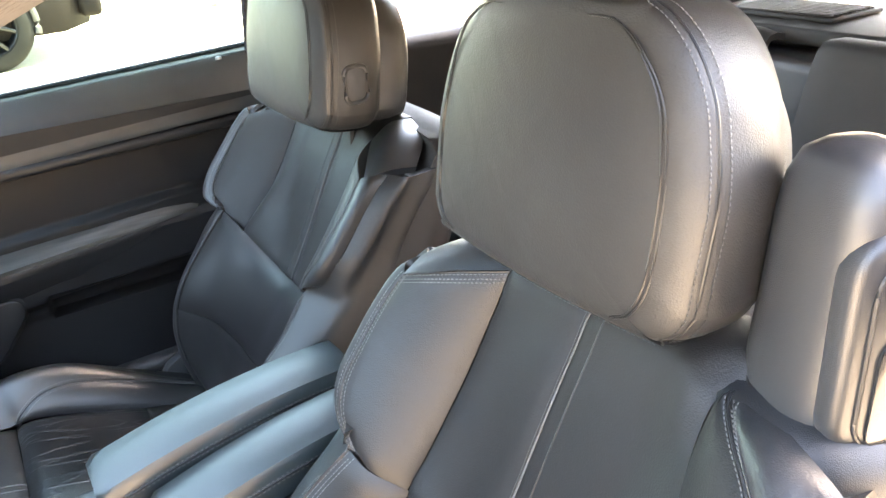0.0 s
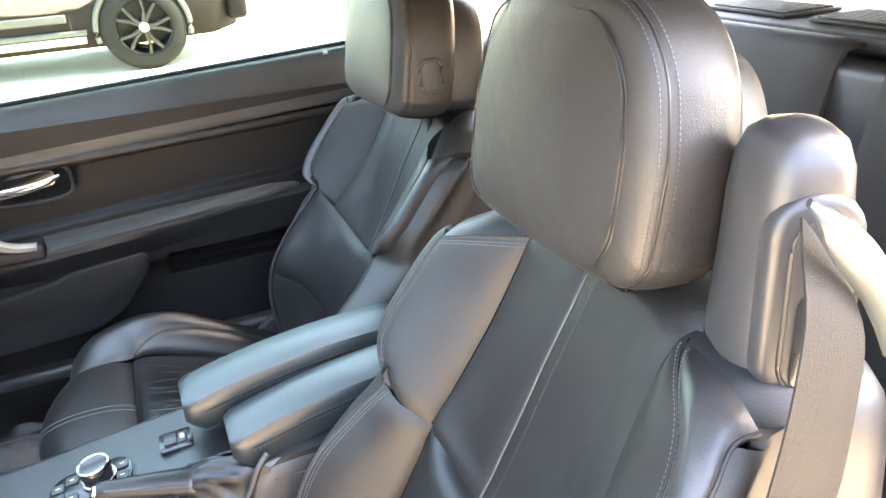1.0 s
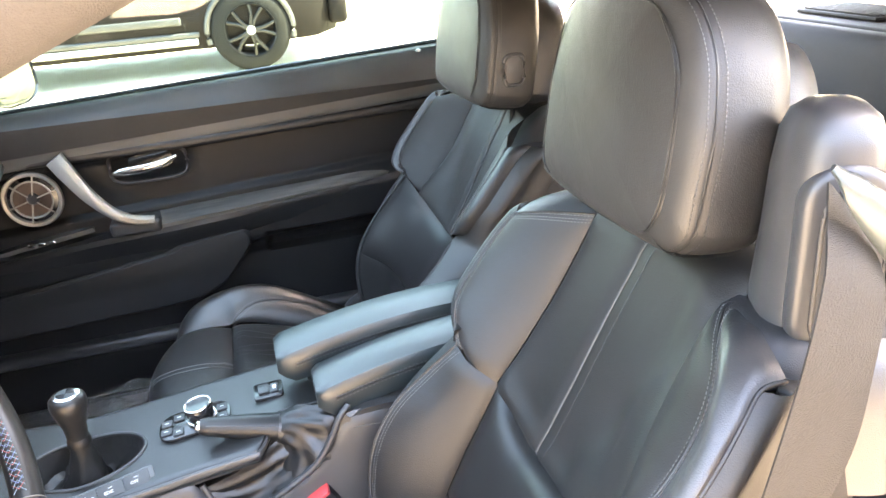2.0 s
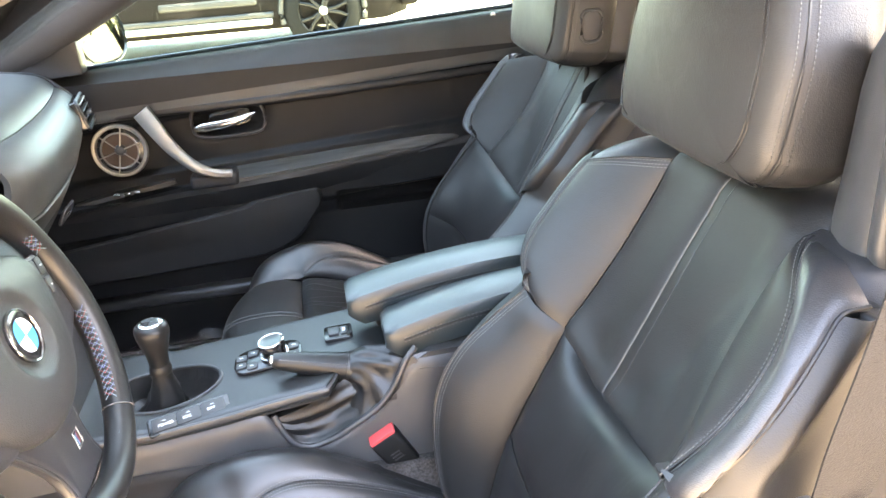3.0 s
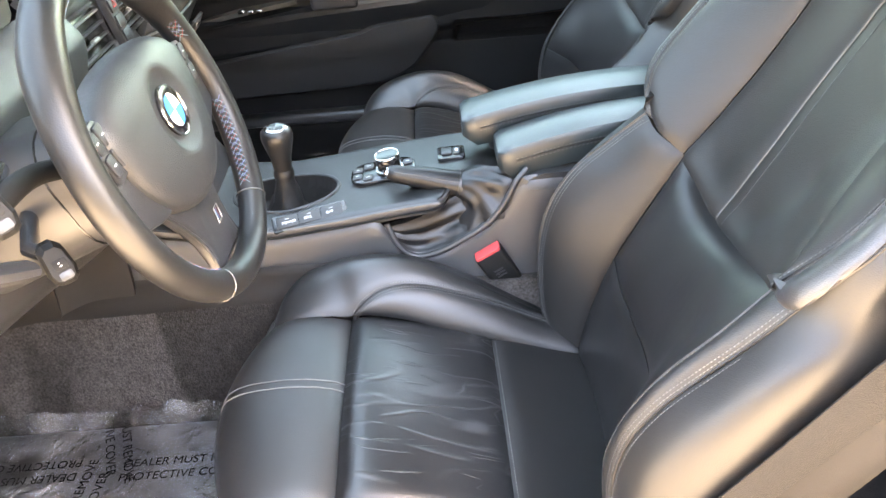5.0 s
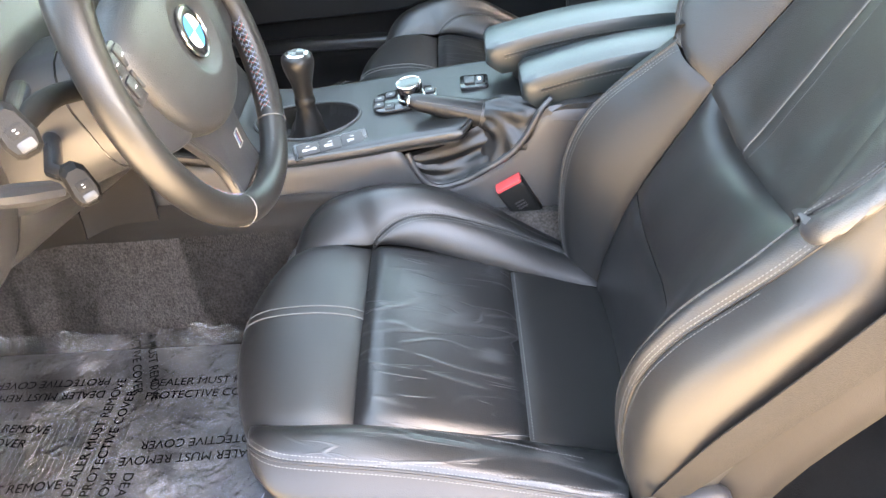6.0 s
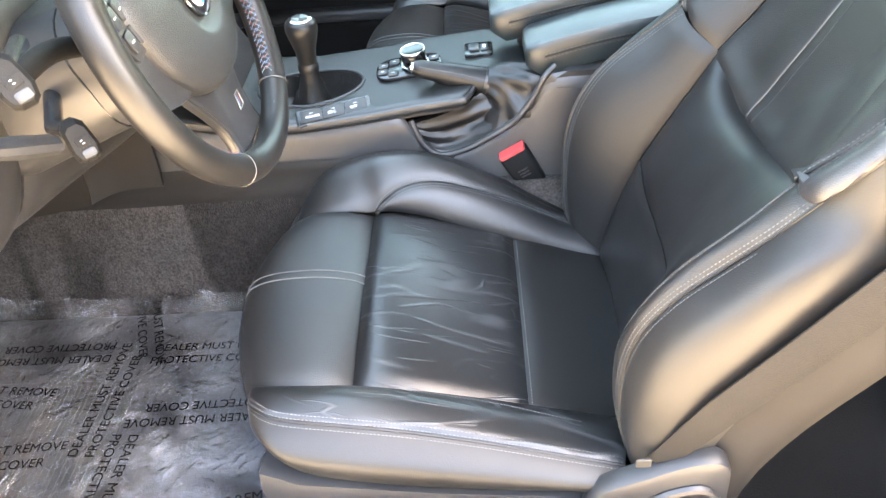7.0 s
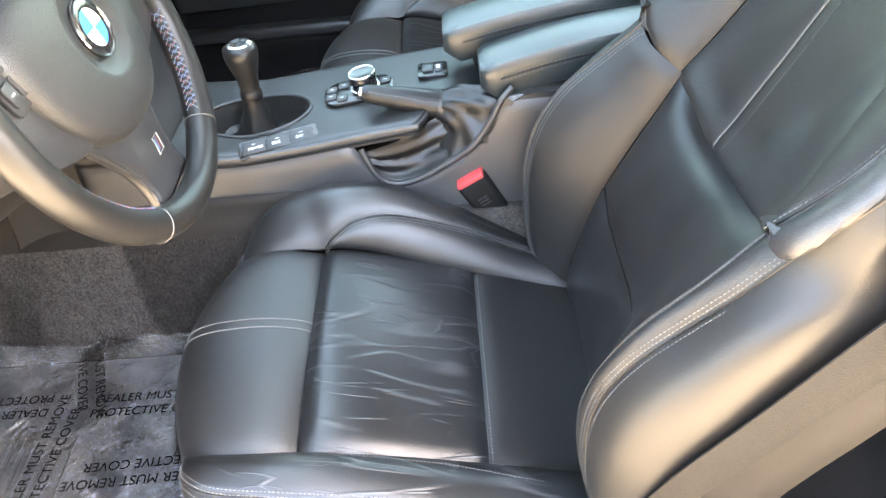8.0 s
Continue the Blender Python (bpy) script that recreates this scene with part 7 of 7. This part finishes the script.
# ---- rear of the cabin ----
def rear_bench():
    r = thing("rear_bench", (0, -0.7, 0.25), "dark leather rear bench seat", "rear seat")
    for s in (1, -1):
        q = Panel([[(s * 0.07, y, z) for y, z in ((-0.30, 0.36), (-0.31, 0.43), (-0.36, 0.45), (-0.6, 0.42), (-0.74, 0.40))], [(s * 0.35, y, z) for y, z in ((-0.28, 0.36), (-0.29, 0.43), (-0.34, 0.445), (-0.6, 0.41), (-0.74, 0.39))],
                   [(s * 0.64, y, z) for y, z in ((-0.33, 0.36), (-0.34, 0.43), (-0.38, 0.46), (-0.6, 0.44), (-0.74, 0.42))]], 20, 24, out=(0, 0.2, 1))
        part("cushion", q.mesh(), REAR_TRIM, r)
        q = Panel([[(s * x, y, z) for y, z in ((-0.70, 0.40), (-0.74, 0.55), (-0.79, 0.72), (-0.84, 0.90), (-0.862, 0.965), (-0.89, 0.985), (-0.93, 0.98))] for x in (0.05, 0.2, 0.4, 0.66)], 22, 26, out=(0, 1, 0.3))
        part("backrest", q.mesh(), REAR_TRIM, r)
    part("base", rbox_bm((-0.66, -0.74, 0.232), (0.66, -0.34, 0.37), 0.02), CARPET, r)
    part("core", rbox_bm((-0.67, -0.98, 0.40), (0.67, -0.86, 0.945), 0.02), PLASTIC, r)
    shelf = thing("rear_shelf", (0, -1.1, 0.93), "dark rear parcel shelf with speaker grilles", "parcel shelf")
    part("board", rbox_bm((-0.68, -1.23, 0.955), (0.68, -0.93, 0.985), 0.008), REAR_TRIM, shelf)
    for x in (-0.30, 0.12, 0.42):
        part("grille_frame", rbox_bm((x - 0.12, -1.16, 0.986), (x + 0.12, -0.99, 0.994), 0.004), REAR_TRIM, shelf)
        for k in range(10):
            part("grille_bar", rbox_bm((x - 0.11, -1.145 + 0.015 * k, 0.9945), (x + 0.11, -1.139 + 0.015 * k, 0.998), 0.001, 1), REAR_TRIM, shelf)


rear_bench()


# ---- the parked SUV ----
def suv_wheel(parent, y, x):
    w = part("wheel", lathe_bm([(0.265, 0.0), (0.35, 0.0), (0.388, 0.03), (0.398, 0.06), (0.398, 0.20), (0.388, 0.235), (0.34, 0.25), (0.265, 0.25)], axes((x, y, 0.398), (1, 0, 0)), 56, hollow=True), TYRE, parent, "black tyre")
    m = axes((x + 0.012, y, 0.398), (-1, 0, 0), (0, -1, 0))
    part("rim", lathe_bm([(0.225, -0.16), (0.25, -0.02), (0.262, 0.004), (0.255, 0.008), (0.240, -0.005), (0.215, -0.15)], m, 56, hollow=True), RIM_BLACK, w, "black alloy rim")
    part("brake_disc", lathe_bm([(0.0, -0.10), (0.17, -0.10), (0.17, -0.115), (0, -0.115)], m, 40), CHROME_MATT, w)
    for k in range(5):
        for s in (-1, 1):
            a = k * math.tau / 5 + s * 0.16
            b = k * math.tau / 5 + s * 0.26
            q = [m @ Vector((r * math.cos(t), r * math.sin(t), z)) for r, t, z in ((0.045, a * 0 + k * math.tau / 5 + s * 0.25, 0.0), (0.13, a, 0.004), (0.245, b, -0.004))]
            part("spoke", tube_bm(curve_pts(q, 8), 0.019, 8, flat=0.8), RIM_BLACK, w)
    part("hub_cap", lathe_bm([(0.05, -0.01), (0.045, 0.012), (0.03, 0.016), (0, 0.017)], m, 24), CHROME_MATT, w, "silver hub cap")


def suv():
    X = 6.9
    car = thing("parked_suv", (X + 0.95, 1.5, 0), "dark brown parked SUV with black alloy wheels", "car")
    # section outline across the car, swept along it; side faces -x
    stations = ((-0.86, 0.40, 0.62, 0.80, 0.86), (-0.80, 0.30, 0.74, 0.86, 0.94), (-0.55, 0.26, 0.93, 0.93, 1.02), (0.1, 0.25, 0.97, 0.95, 1.08), (0.85, 0.25, 0.97, 0.96, 1.16), (2.3, 0.25, 0.97, 0.97, 1.12), (3.4, 0.25, 0.96, 0.98, 1.10), (3.8, 0.32, 0.90, 1.0, 1.06), (3.9, 0.45, 0.86, 0.90, 0.95))
    rings = []
    c = X + 0.97
    for y, z0, w, zs, zt in stations:
        rings.append([(c - w + 0.06, y, z0), (c - w, y, z0 + 0.16), (c - w - 0.015, y, 0.62), (c - w + 0.01, y, zs), (c - w + 0.10, y, zt), (c + w - 0.10, y, zt), (c + w - 0.01, y, zs), (c + w + 0.015, y, 0.62), (c + w, y, z0 + 0.16), (c + w - 0.06, y, z0)])
    bm = loft_bm(rings)
    part("body", bm, SUV_PAINT, car, "dark brown painted body")
    rings = []
    for y, w, zb, zt in ((0.55, 0.80, 1.08, 1.14), (1.15, 0.76, 1.08, 1.60), (1.6, 0.74, 1.08, 1.70), (2.8, 0.74, 1.06, 1.68), (3.5, 0.72, 1.04, 1.50), (3.75, 0.70, 1.04, 1.12)):
        rings.append([(c - w - 0.08, y, zb), (c - w, y, zt - 0.05), (c - w + 0.1, y, zt), (c + w - 0.1, y, zt), (c + w, y, zt - 0.05), (c + w + 0.08, y, zb)])
    part("greenhouse", loft_bm(rings), SCREEN, car, "dark glazed cabin")
    part("roof", rbox_bm((c - 0.70, 1.2, 1.66), (c + 0.70, 3.3, 1.73), 0.03), SUV_PAINT, car)
    for y in (0.1, 2.98):
        for x in (X - 0.050, c * 2 - X - 0.200):
            suv_wheel(car, y, x)
        arch = [(X - 0.012, y + 0.425 * math.cos(a), 0.398 + 0.425 * math.sin(a)) for a in np.linspace(-0.25, math.pi + 0.25, 30)]
        part("wheel_arch", tube_bm(arch, 0.03, 8), PLASTIC, car, "black wheel arch edge")
        part("arch_lining", lathe_bm([(0.0, 0.0), (0.40, 0.0), (0.40, 0.012), (0, 0.012)], axes((X + 0.25, y, 0.398), (1, 0, 0)), 40), PLASTIC, car)
    part("sill_strip", rbox_bm((X - 0.03, 0.62, 0.30), (X + 0.06, 2.45, 0.37), 0.02), CHROME_MATT, car, "bright sill strip below the doors")
    part("side_cladding", rbox_bm((X - 0.025, 0.60, 0.37), (X + 0.05, 2.47, 0.43), 0.02), PLASTIC, car)
    part("door_insert", rbox_bm((X - 0.025, 0.75, 0.50), (X + 0.02, 1.7, 0.58), 0.02), PLASTIC, car, "dark rubbing panel")
    for y in (0.72, 1.72, 2.52):
        part("door_gap", rbox_bm((X - 0.008, y, 0.42), (X + 0.02, y + 0.008, 1.0), 0.002, 1), GLOSS_BLACK, car)
    part("bumper", rbox_bm((X + 0.10, -0.92, 0.36), (c * 2 - X - 0.1, -0.72, 0.66), 0.06), SUV_PAINT, car)
    part("lamp", rbox_bm((X + 0.12, -0.86, 0.66), (X + 0.45, -0.70, 0.80), 0.04), CHROME, car, "clear headlamp")


def leaves():
    rnd = random.Random(8)
    bm = bmesh.new()
    for k in range(70):
        r, a = abs(rnd.gauss(0, 0.22)), rnd.random() * math.tau
        x, y = 9.6 + r * math.cos(a) * 1.6, -2.75 + r * math.sin(a)
        s, t, u = rnd.uniform(0.03, 0.07), rnd.random() * math.tau, rnd.uniform(0.005, 0.05)
        p = [(x + s * math.cos(t + b) * q, y + s * math.sin(t + b) * q, u + 0.02 * (b > 2)) for b, q in ((0, 1), (1.2, 0.45), (2.9, 0.9), (4.6, 0.45))]
        bm.faces.new([bm.verts.new(v) for v in p])
    tagged(part("dry_leaves", bm, LEAF, None, "small heap of dry yellowish leaves on the concrete", kind="stuff"), category="leaves")


def shrub(x, y, r, h, seed):
    """A rounded bush: a few bent stems and a cloud of single leaves in clumps."""
    rnd = random.Random(seed)
    bush = thing("shrub", (x, y, 0), "leafy green shrub at the edge of the yard", "shrub", "shrubs behind the car")
    bm = None
    for k in range(7):
        a = k * math.tau / 7 + rnd.uniform(-0.3, 0.3)
        end = (x + 0.6 * r * math.cos(a), y + 0.6 * r * math.sin(a), h * rnd.uniform(0.5, 0.8))
        bm = tube_bm(curve_pts([(x, y, 0), (x + 0.2 * r * math.cos(a), y + 0.2 * r * math.sin(a), h * 0.35), end], 6), np.linspace(0.035, 0.012, 7), 6, bm=bm)
    part("stem", bm, TYRE, bush, "dark woody stems")
    verts, faces = [], []
    for k in range(46):
        a, e = rnd.random() * math.tau, rnd.uniform(-0.5, 1.0)
        cc = Vector((x + r * math.cos(a) * math.sqrt(1 - min(e * e, 1)) * rnd.uniform(0.6, 1), y + r * math.sin(a) * math.sqrt(1 - min(e * e, 1)) * rnd.uniform(0.6, 1), h * (0.55 + 0.42 * e)))
        for q in range(26):
            p = cc + Vector((rnd.gauss(0, 0.11), rnd.gauss(0, 0.11), rnd.gauss(0, 0.09)))
            u = Vector((rnd.gauss(0, 1), rnd.gauss(0, 1), rnd.gauss(0, 0.6))).normalized() * rnd.uniform(0.03, 0.055)
            v = u.cross(Vector((rnd.gauss(0, 1), rnd.gauss(0, 1), rnd.gauss(0, 1)))).normalized() * 0.022
            n0 = len(verts)
            verts += [p - u, p - v, p + u, p + v]
            faces.append((n0, n0 + 1, n0 + 2, n0 + 3))
    me = bpy.data.meshes.new("foliage")
    me.from_pydata([tuple(v) for v in verts], [], faces)
    me.materials.append(FOLIAGE)
    ob = new("foliage", me)
    ob.parent = bush
    ob.matrix_parent_inverse = Matrix.Translation(-bush.location)
    tagged(ob, "small green leaves", kind="stuff")


suv()
leaves()
for place in ((5.4, -9.6, 0.8, 1.7, 1), (6.9, -10.6, 0.9, 2.0, 2), (8.5, -11.4, 0.8, 1.6, 3), (10.2, -12.2, 1.0, 2.1, 4)):
    shrub(*place)
